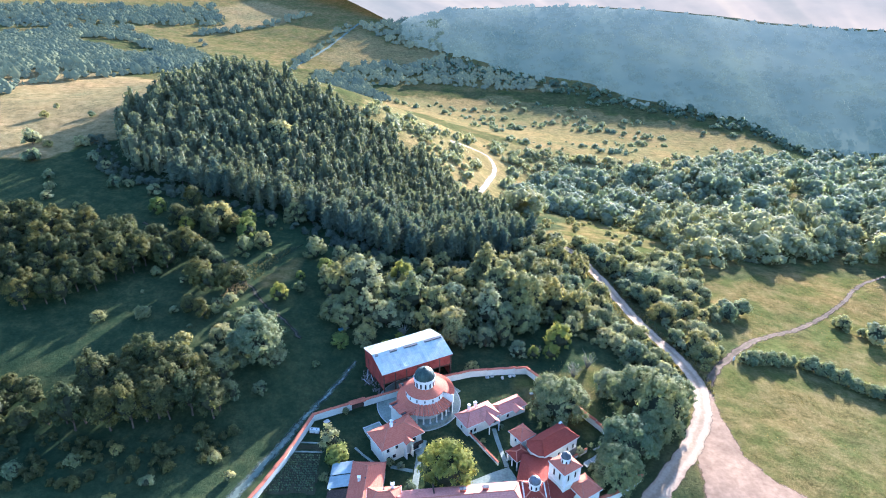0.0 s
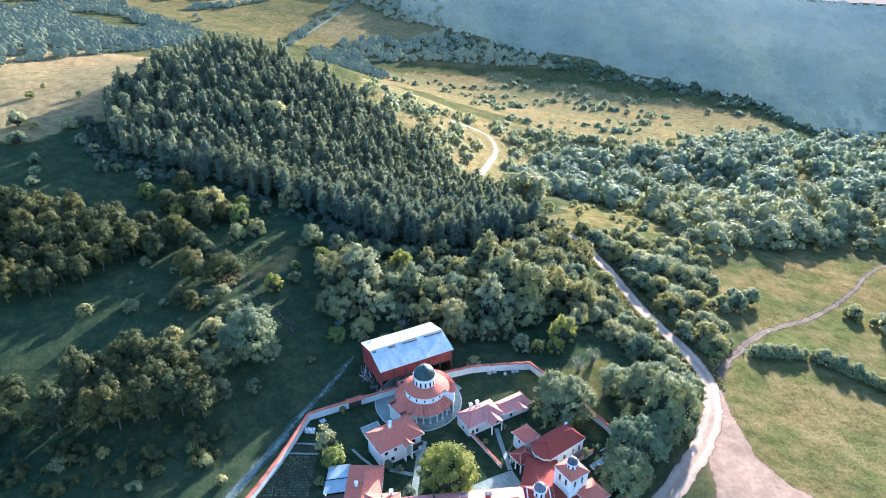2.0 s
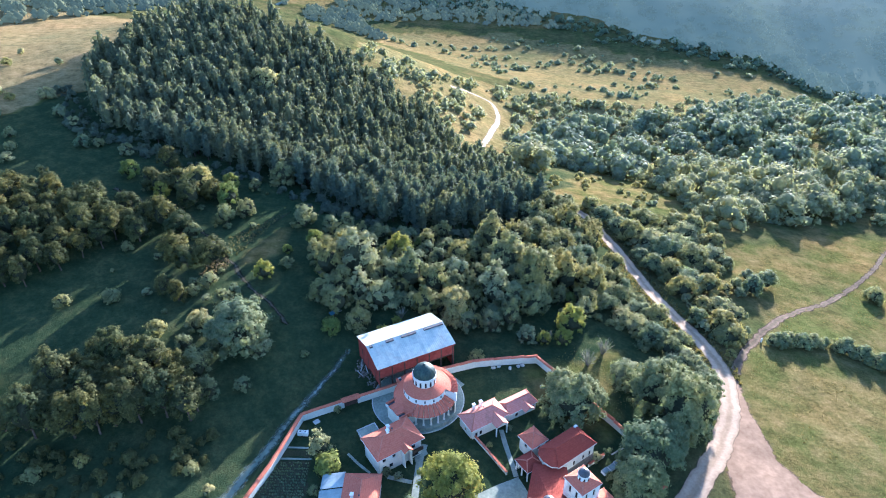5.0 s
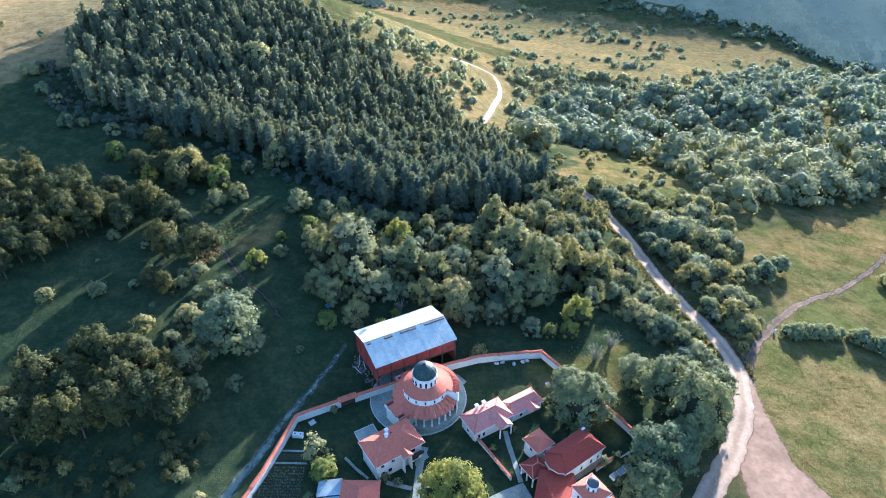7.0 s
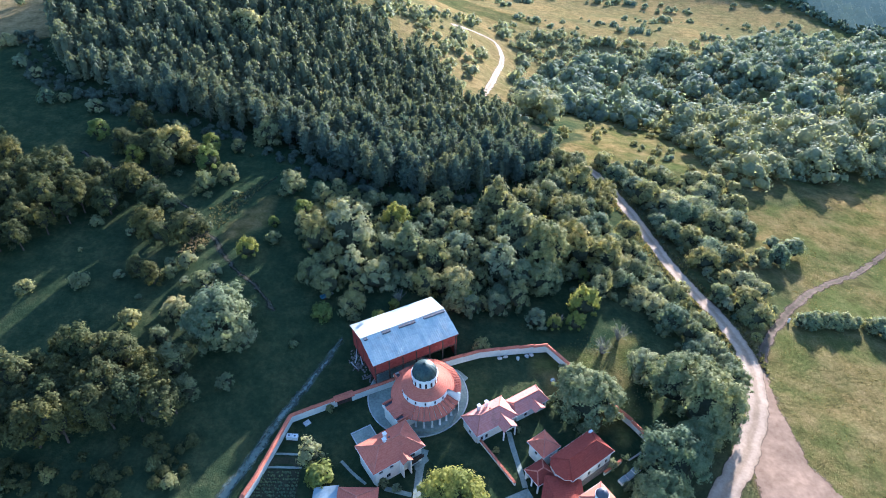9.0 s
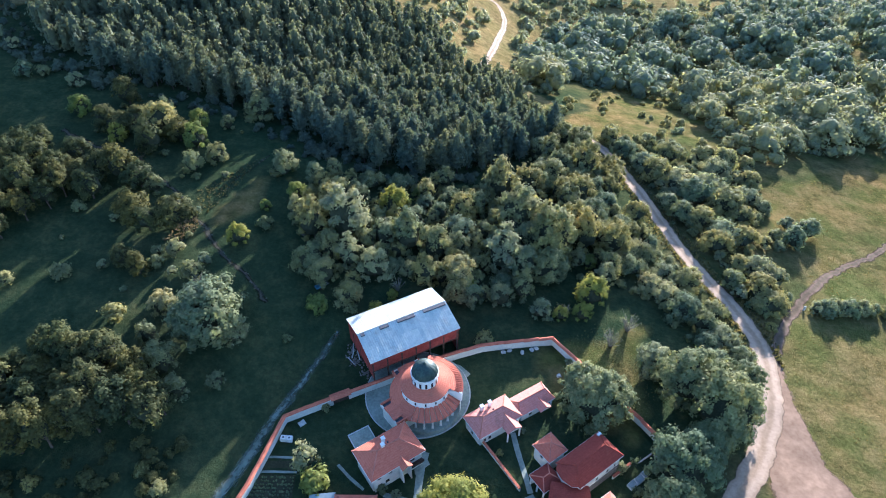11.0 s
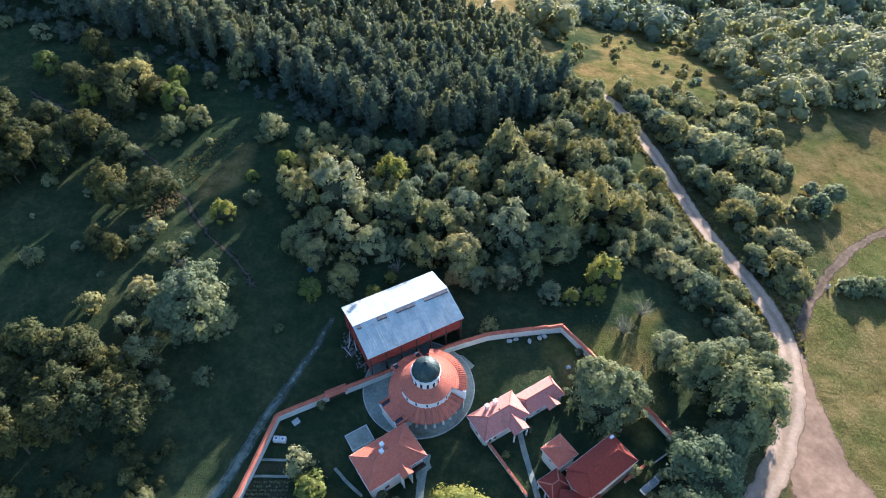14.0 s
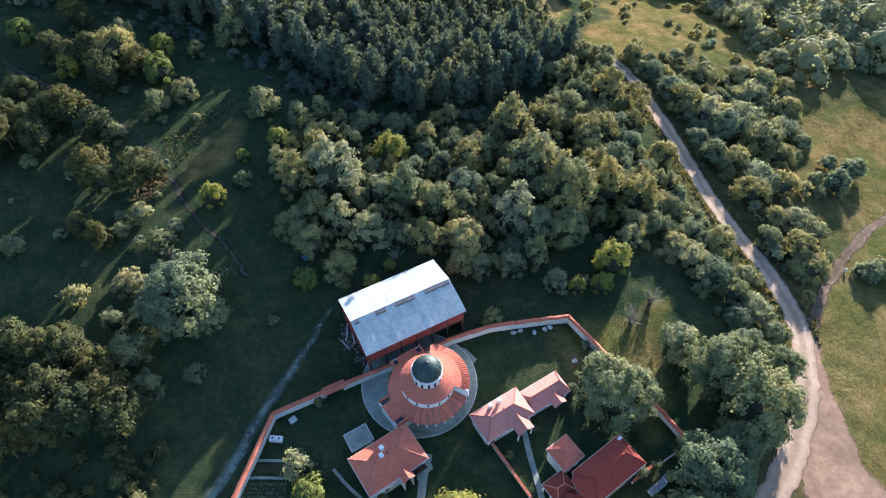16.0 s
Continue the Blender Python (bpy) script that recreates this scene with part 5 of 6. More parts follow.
def wall_run(parent, m, length, z0, z1, openings=(), thick=0.4, mat=None, name="wall", glaze=True):
    """A straight wall centred on the pose m, with openings (u, sill, width, height) cut right through and glazed."""
    us = sorted({-length / 2, length / 2, *(u - w / 2 for u, _, w, _ in openings), *(u + w / 2 for u, _, w, _ in openings)})
    zs = sorted({z0, z1, *(max(a, z0) for _, a, _, _ in openings), *(a + h for _, a, _, h in openings)})
    solid = lambda i, k: 0 <= i < len(us) - 1 and 0 <= k < len(zs) - 1 and not any(abs((us[i] + us[i + 1]) / 2 - u) < w / 2 and a < (zs[k] + zs[k + 1]) / 2 < a + h for u, a, w, h in openings)
    s, ids = Shape(), {}

    def pt(i, side, k):
        if (i, side, k) not in ids:
            ids[i, side, k] = len(s.v)
            s.v.append((us[i], (side - .5) * thick, zs[k]))
        return ids[i, side, k]
    for i in range(len(us) - 1):
        for k in range(len(zs) - 1):
            if not solid(i, k):
                continue
            s.f.append((pt(i, 0, k), pt(i + 1, 0, k), pt(i + 1, 0, k + 1), pt(i, 0, k + 1)))
            s.f.append((pt(i, 1, k + 1), pt(i + 1, 1, k + 1), pt(i + 1, 1, k), pt(i, 1, k)))
            for di, dk, a, b in ((-1, 0, (i, k), (i, k + 1)), (1, 0, (i + 1, k + 1), (i + 1, k)), (0, -1, (i + 1, k), (i, k)), (0, 1, (i, k + 1), (i + 1, k + 1))):
                if not solid(i + di, k + dk):
                    s.f.append((pt(a[0], 1, a[1]), pt(a[0], 0, a[1]), pt(b[0], 0, b[1]), pt(b[0], 1, b[1])))
    ob = part(name, s, mat or PLASTER, parent, m=m)
    if glaze:
        for u, sill, w, h in openings:
            window(parent, u, sill, w, h, m)
    return ob


def four_walls(parent, L, W, z0, z1, front=(), back=(), left=(), right=(), mat=None):
    wall_run(parent, pose(0, -W / 2, 0), L, z0, z1, front, mat=mat)
    wall_run(parent, pose(0, W / 2, 0, 0, 0, 180), L, z0, z1, back, mat=mat)
    wall_run(parent, pose(-L / 2, 0, 0, 0, 0, -90), W - 0.4, z0, z1, left, mat=mat)
    wall_run(parent, pose(L / 2, 0, 0, 0, 0, 90), W - 0.4, z0, z1, right, mat=mat)
    part("floor_slab", Shape().box(-L / 2 + .2, L / 2 - .2, -W / 2 + .2, W / 2 - .2, z0, z0 + .2), CONCRETE, parent)


def caps(parent, lines, r=0.14, mat=None):
    for p, q in lines:
        part("ridge_cap", Shape().tube(p, q, r), mat or CAP, parent)


def hip_roof(parent, L, W, z, rise, mat, ridge=None, thick=0.16, cx=0, cy=0, cap=None):
    """Four slopes to a ridge along x. L, W: the eaves."""
    r = (L - W) / 2 if ridge is None else ridge / 2
    r = max(r, 0.01)
    A, B, C, D = [(cx + sx * L / 2, cy + sy * W / 2, z) for sx, sy in ((-1, -1), (1, -1), (1, 1), (-1, 1))]
    P, Q = (cx - r, cy, z + rise), (cx + r, cy, z + rise)
    for pts in ([A, B, Q, P], [C, D, P, Q], [B, C, Q], [D, A, P]):
        part("roof_slope", Shape().slab(pts, thick), mat, parent)
    lines = [(A, P), (D, P), (B, Q), (C, Q)] + ([(P, Q)] if r > 0.05 else [])
    caps(parent, lines, 0.13, cap)
    e = Shape()
    for a, b in ((A, B), (B, C), (C, D), (D, A)):
        e.tube(Vector(a) - Vector((0, 0, .12)), Vector(b) - Vector((0, 0, .12)), 0.07, 5)
    part("eaves_board", e, WHITE, parent)


def porch_roof(parent, x, y0, y1, w, z, rise, mat):
    """A small gable that comes forward (to -y) out of a roof, on two posts."""
    for s in (-1, 1):
        part("porch_slope", Shape().slab([(x, y0, z + rise), (x, y1, z + rise), (x + s * w / 2, y1, z), (x + s * w / 2, y0, z)], 0.14), mat, parent)
    part("porch_gable", Shape().prism([(x - w / 2 + .2, y0 + .25), (x + w / 2 - .2, y0 + .25), (x + w / 2 - .2, y0 + .4), (x - w / 2 + .2, y0 + .4)], z - .45, z - .12), PLASTER, parent)
    caps(parent, [((x, y0, z + rise), (x, y1, z + rise))], 0.11)


def chimney(parent, x, y, z0, z1, w=0.55, mat=None):
    c = part("chimney", Shape().box(x - w / 2, x + w / 2, y - w / 2, y + w / 2, z0, z1), mat or WHITE, parent, "white rendered chimney")
    k = w / 2 + .12
    part("chimney_cap", Shape().box(x - k, x + k, y - k, y + k, z1, z1 + .1), mat or WHITE, c)
    part("flue", Shape().ring(w / 3.2, z1 + .1, w / 3.6, z1 + .32, n=12).ring(w / 3.6, z1 + .32, .02, z1 + .3, n=12), SLATE, c)


def dome_parts(parent, cx, cy, r, z0, drum_h, windows, mat, rise=1.0, ribs=16):
    """A windowed drum with a ribbed dome."""
    d = part("drum", Shape().ring(r * 1.0, z0, r * 1.0, z0 + drum_h, n=32).ring(r * 1.07, z0 + drum_h - .14, r * 1.07, z0 + drum_h, n=32).ring(r * 1.0, z0 + drum_h - .14, r * 1.07, z0 + drum_h - .14, n=32).ring(r * 1.07, z0 + drum_h, 0.05, z0 + drum_h + .02, n=32), WHITE, parent, "white drum", m=pose(cx, cy, 0))
    w, h = r * 2 * math.pi / windows * 0.36, drum_h * 0.62
    pane = Shape().prism([(-w / 2, -.05), (w / 2, -.05), (w / 2, .05), (-w / 2, .05)], 0, h * .8)
    for k in range(5):
        a, b = math.pi * k / 5, math.pi * (k + 1) / 5
        pane.face([(0, -.05, h * .8), (w / 2 * math.cos(a), -.05, h * .8 + w / 2 * math.sin(a)), (w / 2 * math.cos(b), -.05, h * .8 + w / 2 * math.sin(b))])
    pm = pane.mesh("pane", GLASS)
    arch = Shape()
    for k in range(8):
        a, b = math.pi * k / 8, math.pi * (k + 1) / 8
        R = w * 0.78
        arch.tube((R * math.cos(a), -.06, h * .8 + R * math.sin(a)), (R * math.cos(b), -.06, h * .8 + R * math.sin(b)), r * 0.028, 5)
    am = arch.mesh("arch_moulding", WHITE)
    for k in range(windows):
        m = pose(0, 0, z0 + drum_h * .14, 0, 0, 360 * k / windows + 7) @ pose(0, -r * 1.0, 0)
        part("drum_window", pm, None, d, m=m)
        part("arch_moulding", am, None, d, m=m)
    s, n, rows = Shape(), ribs * 4, 10
    for j in range(rows):
        for k in range(n):
            q = []
            for jj, kk in ((j, k), (j, k + 1), (j + 1, k + 1), (j + 1, k)):
                f = jj / rows * math.pi / 2
                a = kk / n * 2 * math.pi
                R = r * 0.985 * math.cos(f) * (1 + 0.03 * abs(math.cos(a * ribs / 2)) - .015)
                q.append((R * math.cos(a), R * math.sin(a), z0 + drum_h + r * rise * math.sin(f)))
            s.face(q)
    part("dome", s, mat, parent, "ribbed metal dome", m=pose(cx, cy, 0))
    top = z0 + drum_h + r * rise
    part("finial", Shape().ring(.16 * r, top - .05, .05 * r, top + .12 * r, n=10).ring(.05 * r, top + .12 * r, 0.01, top + .14 * r, n=10), mat, parent, m=pose(cx, cy, 0))


# ---- the round church ----
def round_church():
    c = thing("round_church", -4.75, 132.4, 0.15, 0, "round white church with clay roofs and green-black dome", "church")
    body = Shape().ring(4.75, -.6, 4.75, 6.1)
    part("nave_wall", body, PLASTER, c)
    part("plinth_step", Shape().ring(7.3, 1.1, 7.3, -.4).ring(7.3, 1.1, 4.7, 1.12), CONCRETE, c)
    col = Shape().ring(.2, 1.1, .17, 3.9, n=10).box(-.27, .27, -.27, .27, 3.9, 4.1).box(-.26, .26, -.26, .26, 1.1, 1.3).mesh("column", WHITE, False)
    for k in range(9):
        a = radians(-14 - 15.6 * k)
        part("column", col, None, c, m=pose(6.4 * math.cos(a), 6.4 * math.sin(a), 0))
    part("arcade_beam", Shape().ring(6.6, 4.1, 6.6, 4.5, -146, -12, 36).ring(6.3, 4.5, 6.3, 4.1, -146, -12, 36).ring(6.3, 4.1, 6.6, 4.1, -146, -12, 36), WHITE, c)
    # low roof over the arcade, in stepped wedges on the sunny side
    for k in range(9):
        a0, a1 = -18 - 10.5 * k, -18 - 10.5 * (k + 1)
        w = Shape()
        A, B, M = radians(a0), radians(a1 + .9), radians((a0 + a1) / 2)
        P = lambda r, a, z: (r * math.cos(a), r * math.sin(a), z)
        w.slab([P(4.9, A, 6.0), P(7.5, A, 4.5), P(7.55, M, 4.75), P(4.9, M, 6.25)], .14)
        w.slab([P(4.9, M, 6.25), P(7.55, M, 4.75), P(7.5, B, 4.5), P(4.9, B, 6.0)], .14)
        part("roof_wedge", w, TILE, c)
    part("low_roof", Shape().ring(7.5, 4.55, 4.9, 6.1, -148, -112, 14).ring(7.5, 4.4, 7.5, 4.55, -148, -112, 14), TILE, c)
    part("low_roof", Shape().ring(7.4, 4.7, 4.8, 6.1, 95, 214, 30).ring(7.4, 4.5, 7.4, 4.7, 95, 214, 30), TILE, c)
    part("outer_wall", Shape().ring(6.9, -.5, 6.9, 4.6, 60, 216, 40), PLASTER, c)
    # white band with small windows
    band = part("window_band", Shape().ring(4.97, 5.8, 4.97, 7.75).ring(4.97, 7.75, 4.8, 7.8), WHITE, c, "white band of small windows")
    pm = Shape().box(-.16, .16, -.06, .06, 0, .62).tube((0, -.06, .62), (0, .06, .62), .16, 10).mesh("pane", GLASS)
    for k in range(13):
        a = -160 + 24 * k
        part("band_window", pm, None, band, m=pose(0, 0, 6.55, 0, 0, a + 90) @ pose(0, -4.97, 0))
    part("upper_roof", Shape().ring(5.05, 7.85, 2.4, 9.15).ring(5.05, 7.7, 5.05, 7.85), TILE, c)
    # the tall apse on the sunny side
    part("apse_wall", Shape().ring(7.35, -.5, 7.35, 6.75, -17, 84, 30), PLASTER, c)
    part("apse_roof", Shape().ring(7.75, 6.85, 4.6, 7.9, -17, 86, 34).ring(7.75, 6.68, 7.75, 6.85, -17, 86, 34), TILE, c)
    for a in (-17,):
        A = radians(a)
        e = Shape().prism([(4.6 * math.cos(A), 4.6 * math.sin(A)), (7.75 * math.cos(A), 7.75 * math.sin(A)), (7.75 * math.cos(A + .05), 7.75 * math.sin(A + .05)), (4.6 * math.cos(A + .05), 4.6 * math.sin(A + .05))], 4.6, 7.05)
        part("apse_end_wall", e, WHITE, c)
    rib = Shape().tube((7.78, 0, 6.9), (6.3, 0, 7.42), .07, 5).mesh("roof_rib", TILE)
    for k in range(26):
        part("roof_rib", rib, None, c, m=pose(0, 0, 0, 0, 0, -14 + 3.85 * k))
    dome_parts(c, 0, 0, 2.68, 8.8, 2.55, 14, PATINA, 0.95, 16)
    # porch to one side and chancel block behind, each between sunk gutters
    for turn, r0, r1, half, z in ((217, 4.4, 9.1, 3.0, 4.95), (122, 4.6, 8.3, 3.3, 4.7)):
        m = pose(0, 0, 0, 0, 0, turn)
        part("wing_wall", Shape().box(r0, r1 - .3, -half + .2, half - .2, -.5, z - 1.0), PLASTER, c, m=m)
        part("wing_roof", Shape().slab([(r0, -half * .62, z + .1), (r1, -half * .62, z - .25), (r1, 0, z + .1), (r0, 0, z + .5)], .14).slab([(r0, 0, z + .5), (r1, 0, z + .1), (r1, half * .62, z - .25), (r0, half * .62, z + .1)], .14), TILE, c, m=m)
        for s in (-1, 1):
            y0, y1 = sorted((s * half * .6, s * half * .9))
            part("gutter", Shape().box(r0 + 1.2, r1 - .2, y0, y1, z - .9, z - .55), SLATE, c, m=m)
            y0, y1 = sorted((s * half * .9, s * half))
            part("parapet", Shape().box(r0 + .6, r1, y0, y1, z - 1.1, z), TILE, c, m=m)
        part("end_parapet", Shape().box(r1 - .2, r1 + .05, -half, half, z - 1.1, z - .3), PLASTER, c, m=m)
    return c


round_church()


def disc(name, cx, cy, r, label, up=.1, n=72):
    """A paved round, in ring courses, laid on the ground."""
    s = Shape()
    for k in range(n):
        a, b = 2 * math.pi * k / n, 2 * math.pi * (k + 1) / n
        pts = [(cx + R * math.cos(t), cy + R * math.sin(t)) for R, t in ((r, a), (r, b), (r * .55, b), (r * .55, a))]
        s.face([(x, y, at(x, y, up)) for x, y in pts])
        s.face([(x, y, at(x, y, up)) for x, y in (pts[0], pts[1])][::-1] + [(x, y, at(x, y, -.3)) for x, y in (pts[0], pts[1])])
    return tagged(new(name, s.mesh(name, CONCRETE, True)), label, "pavement", kind="structure")


disc("pavement", -6.5, 135.2, 11.1, "pale concrete paving round the church")
kerb = Shape()
for k in range(90):
    a, b = 2 * math.pi * k / 90, 2 * math.pi * (k + 1) / 90
    kerb.tube((-6.5 + 11.15 * math.cos(a), 135.2 + 10.95 * math.sin(a), at(-6.5 + 11.15 * math.cos(a), 135.2 + 10.95 * math.sin(a), .12)), (-6.5 + 11.15 * math.cos(b), 135.2 + 10.95 * math.sin(b), at(-6.5 + 11.15 * math.cos(b), 135.2 + 10.95 * math.sin(b), .12)), .13, 6)
tagged(new("kerb", kerb.mesh("kerb", STONE)), "pale kerb round the church paving", "kerb", kind="structure")


def flat_patch(name, poly, z, mat, label, thick=.25, kind="structure", category="pavement"):
    return tagged(new(name, Shape().prism(poly, z - thick, z).mesh(name, mat)), label, category, kind=kind)


flat_patch("pavement", [(.3, 143.2), (2.7, 142.6), (4.9, 140.2), (2.6, 137.6), (.2, 139)], .34, CONCRETE, "pale square of paving behind the church", .6)


# ---- the barn ----
def barn():
    b = thing("barn", -9.95, 148.1, 1.0, 27.2, "long barn with dented tin roof and red boarded walls", "barn")
    L, W, e, r = 20.7, 13.6, 7.1, 9.15
    # tin sheets, two courses on each slope
    n, half = 22, (W + .6) / 2
    slope = math.hypot(half, r - e)
    ang = math.degrees(math.atan2(r - e, half))
    w = (L + .5) / n
    sh = Shape()
    k = 8
    for c in range(k):
        x0, x1 = -w / 2 * 1.04 + w * 1.04 * c / k, -w / 2 * 1.04 + w * 1.04 * (c + 1) / k
        z0, z1 = .014 * math.sin(c * math.pi / 2), .014 * math.sin((c + 1) * math.pi / 2)
        sh.face([(x0, 0, z0), (x1, 0, z1), (x1, slope / 2 + .12, z1), (x0, slope / 2 + .12, z0)])
        sh.face([(x0, 0, z0 - .03), (x0, slope / 2 + .12, z0 - .03), (x1, slope / 2 + .12, z1 - .03), (x1, 0, z1 - .03)])
    sm = sh.mesh("roof_sheet", METAL)
    rnd = random.Random(4)
    for s in (-1, 1):
        roof = part("roof_slope", Shape().slab([(-L / 2 - .2, s * half, e - .12), (L / 2 + .2, s * half, e - .12), (L / 2 + .2, 0, r - .12), (-L / 2 - .2, 0, r - .12)], .1), SLATE, b)
        for i in range(n):
            for row in range(2):
                x = -L / 2 - .25 + w * (i + .5)
                m = pose(0, 0, 0, 0, 0, 0 if s < 0 else 180) @ pose(x, -half, e, ang) @ pose(rnd.uniform(-.03, .03), row * slope / 2, row * .02 + .02, rnd.uniform(-.4, .4), rnd.uniform(-.5, .5), rnd.uniform(-.5, .5))
                part("roof_sheet", sm, None, roof, m=m)
    for x0, x1 in ((-10.0, -9.2), (-5.6, -3.6), (-1.5, 2.6), (4.8, 10.2)):
        part("ridge_vent", Shape().box(x0, x1, -.95, -.25, r - .35, r + .12), SLATE, b, "dark gap in the ridge")
    part("ridge_cap", Shape().tube((-L / 2 - .2, 0, r + .04), (L / 2 + .2, 0, r + .04), .13), METAL, b)
    # boarded walls
    board = Shape().box(-.22, .22, -.03, .03, 0, 1).mesh("board", OXIDE)

    def boards(m, length, low, high):
        for i in range(int(length / .46)):
            u = -length / 2 + .23 + i * .46
            part("board", board, None, b, m=m @ pose(u, rnd.uniform(-.012, .012), low(u)) @ Matrix.Diagonal((1, 1, high(u) - low(u), 1)))
    gable = lambda u: e + (r - e) * (1 - abs(u) / (W / 2)) - .2
    boards(pose(0, -W / 2 + .1, 0), L, lambda u: 3.9, lambda u: e - .1)
    boards(pose(0, W / 2 - .1, 0), L, lambda u: -.6, lambda u: e - .1)
    boards(pose(-L / 2 + .1, 0, 0, 0, 0, 90), W, lambda u: 1.8 if u < 0 else .9, gable)
    boards(pose(L / 2 - .1, 0, 0, 0, 0, 90), W, lambda u: -.6, gable)
    for i in range(7):
        x = -L / 2 + .3 + i * (L - .6) / 6
        part("post", Shape().box(x - .16, x + .16, -W / 2 + .05, -W / 2 + .37, -1, e - .1), DARKWOOD, b)
        part("post", Shape().box(x - .16, x + .16, -.16, .16, -1, r - .3), DARKWOOD, b)
    for y in (-4.2, 0.2, 4.2):
        part("post", Shape().box(-L / 2 + .05, -L / 2 + .37, y - .16, y + .16, -1, 5), DARKWOOD, b)
    part("beam", Shape().box(-L / 2, L / 2, -W / 2 + .02, -W / 2 + .3, 3.6, 3.9), DARKWOOD, b)
    part("eaves_board", Shape().box(-L / 2 - .2, L / 2 + .2, -half - .04, -half + .08, e - .32, e - .06), OXIDE, b)


barn()


# ---- houses ----
def house():
    h = thing("house", -11.5, 118.65, .2, 33.5, "two-storey white house with a hipped clay roof", "house")
    four_walls(h, 10.4, 6.4, -.7, 5.1, front=[(-4.0, .8, .9, 1.2), (-2.4, .8, .9, 1.2), (-4.0, 3.3, .8, 1.1), (-1.6, 3.3, .8, 1.1), (2.9, 3.0, 1.6, 1.4), (3.6, .3, 1.8, 2.1)],
               left=[(-1.2, 3.3, .8, 1.1), (1.3, 3.3, .8, 1.1)], right=[(0, 3.1, 1.6, 1.4), (-1.2, .2, 1.1, 2.1)], back=[(-2, 3.3, .8, 1.1), (2, 3.3, .8, 1.1)])
    hip_roof(h, 11.7, 7.7, 5.1, 2.1, TILE, 4.6)
    porch_roof(h, 1.15, -5.1, -1.7, 2.3, 5.0, .75, TILE)
    part("porch_wall", Shape().box(.2, .4, -4.8, -3.2, -.6, 4.9).box(1.9, 2.1, -4.8, -3.2, -.6, 4.9), PLASTER, h)
    part("balcony", Shape().box(2.1, 5.2, -4.3, -3.4, 2.4, 2.6).box(2.1, 5.2, -4.35, -4.25, 2.6, 3.4), DARKWOOD, h)
    chimney(h, -.3, 1.35, 5.6, 7.9)
    chimney(h, -1.0, .2, 6.0, 8.0)


def side_house():
    s = thing("house", 8.85, 127.4, -.35, 31, "low white house with hipped clay roof and porch", "house")
    four_walls(s, 9.4, 5.0, -.8, 3.6, front=[(-3.6, .9, .7, 1.3), (-2.4, .9, .7, 1.3), (3.6, .9, .8, 1.2)], left=[(0, 1, .8, 1.2)], back=[(-2, 1, .8, 1.2), (2, 1, .8, 1.2)], right=[])
    hip_roof(s, 10.4, 6.1, 3.65, 1.75, TILE_PINK, 4.8)
    porch_roof(s, 1.9, -5.1, -.6, 3.4, 3.6, 1.15, TILE_PINK)
    for x in (.45, 3.35):
        part("porch_post", Shape().box(x - .12, x + .12, -4.9, -4.66, -.6, 3.5), WHITE, s)
    chimney(s, -1.4, 1.9, 3.8, 5.9)
    chimney(s, .5, 1.9, 3.8, 5.9)
    k = thing("annexe", 17.2, 132.2, -.5, 31, "low outbuilding with clay roof joined to the house", "outbuilding")
    four_walls(k, 8.0, 3.9, -.8, 2.7, front=[(-1.6, .8, .8, 1.1), (3.2, .9, .7, 1.0)], right=[(0, .9, .8, 1.0)], back=[(1.5, 1, .7, .9)])
    hip_roof(k, 8.9, 4.8, 2.75, 1.3, TILE_PINK, 6.8)
    porch_roof(k, 1.1, -3.7, -.4, 2.8, 2.7, .9, TILE_PINK)


house()
side_house()

terrace = thing("shed", -17.4, 124.0, .2, 30.5, "small flat-roofed shed with a pale concrete top", "shed")
part("shed_wall", Shape().box(-2.1, 2.1, -1.6, 1.6, -.6, 1.0), PLASTER, terrace)
part("flat_roof", Shape().box(-2.3, 2.3, -1.8, 1.8, 1.0, 1.14), CONCRETE, terrace)
part("roof_kerb", Shape().box(-2.3, 2.3, -1.8, -1.62, 1.14, 1.3).box(-2.3, 2.3, 1.62, 1.8, 1.14, 1.3).box(-2.3, -2.12, -1.62, 1.62, 1.14, 1.3).box(2.12, 2.3, -1.62, 1.62, 1.14, 1.3), STONE, terrace)


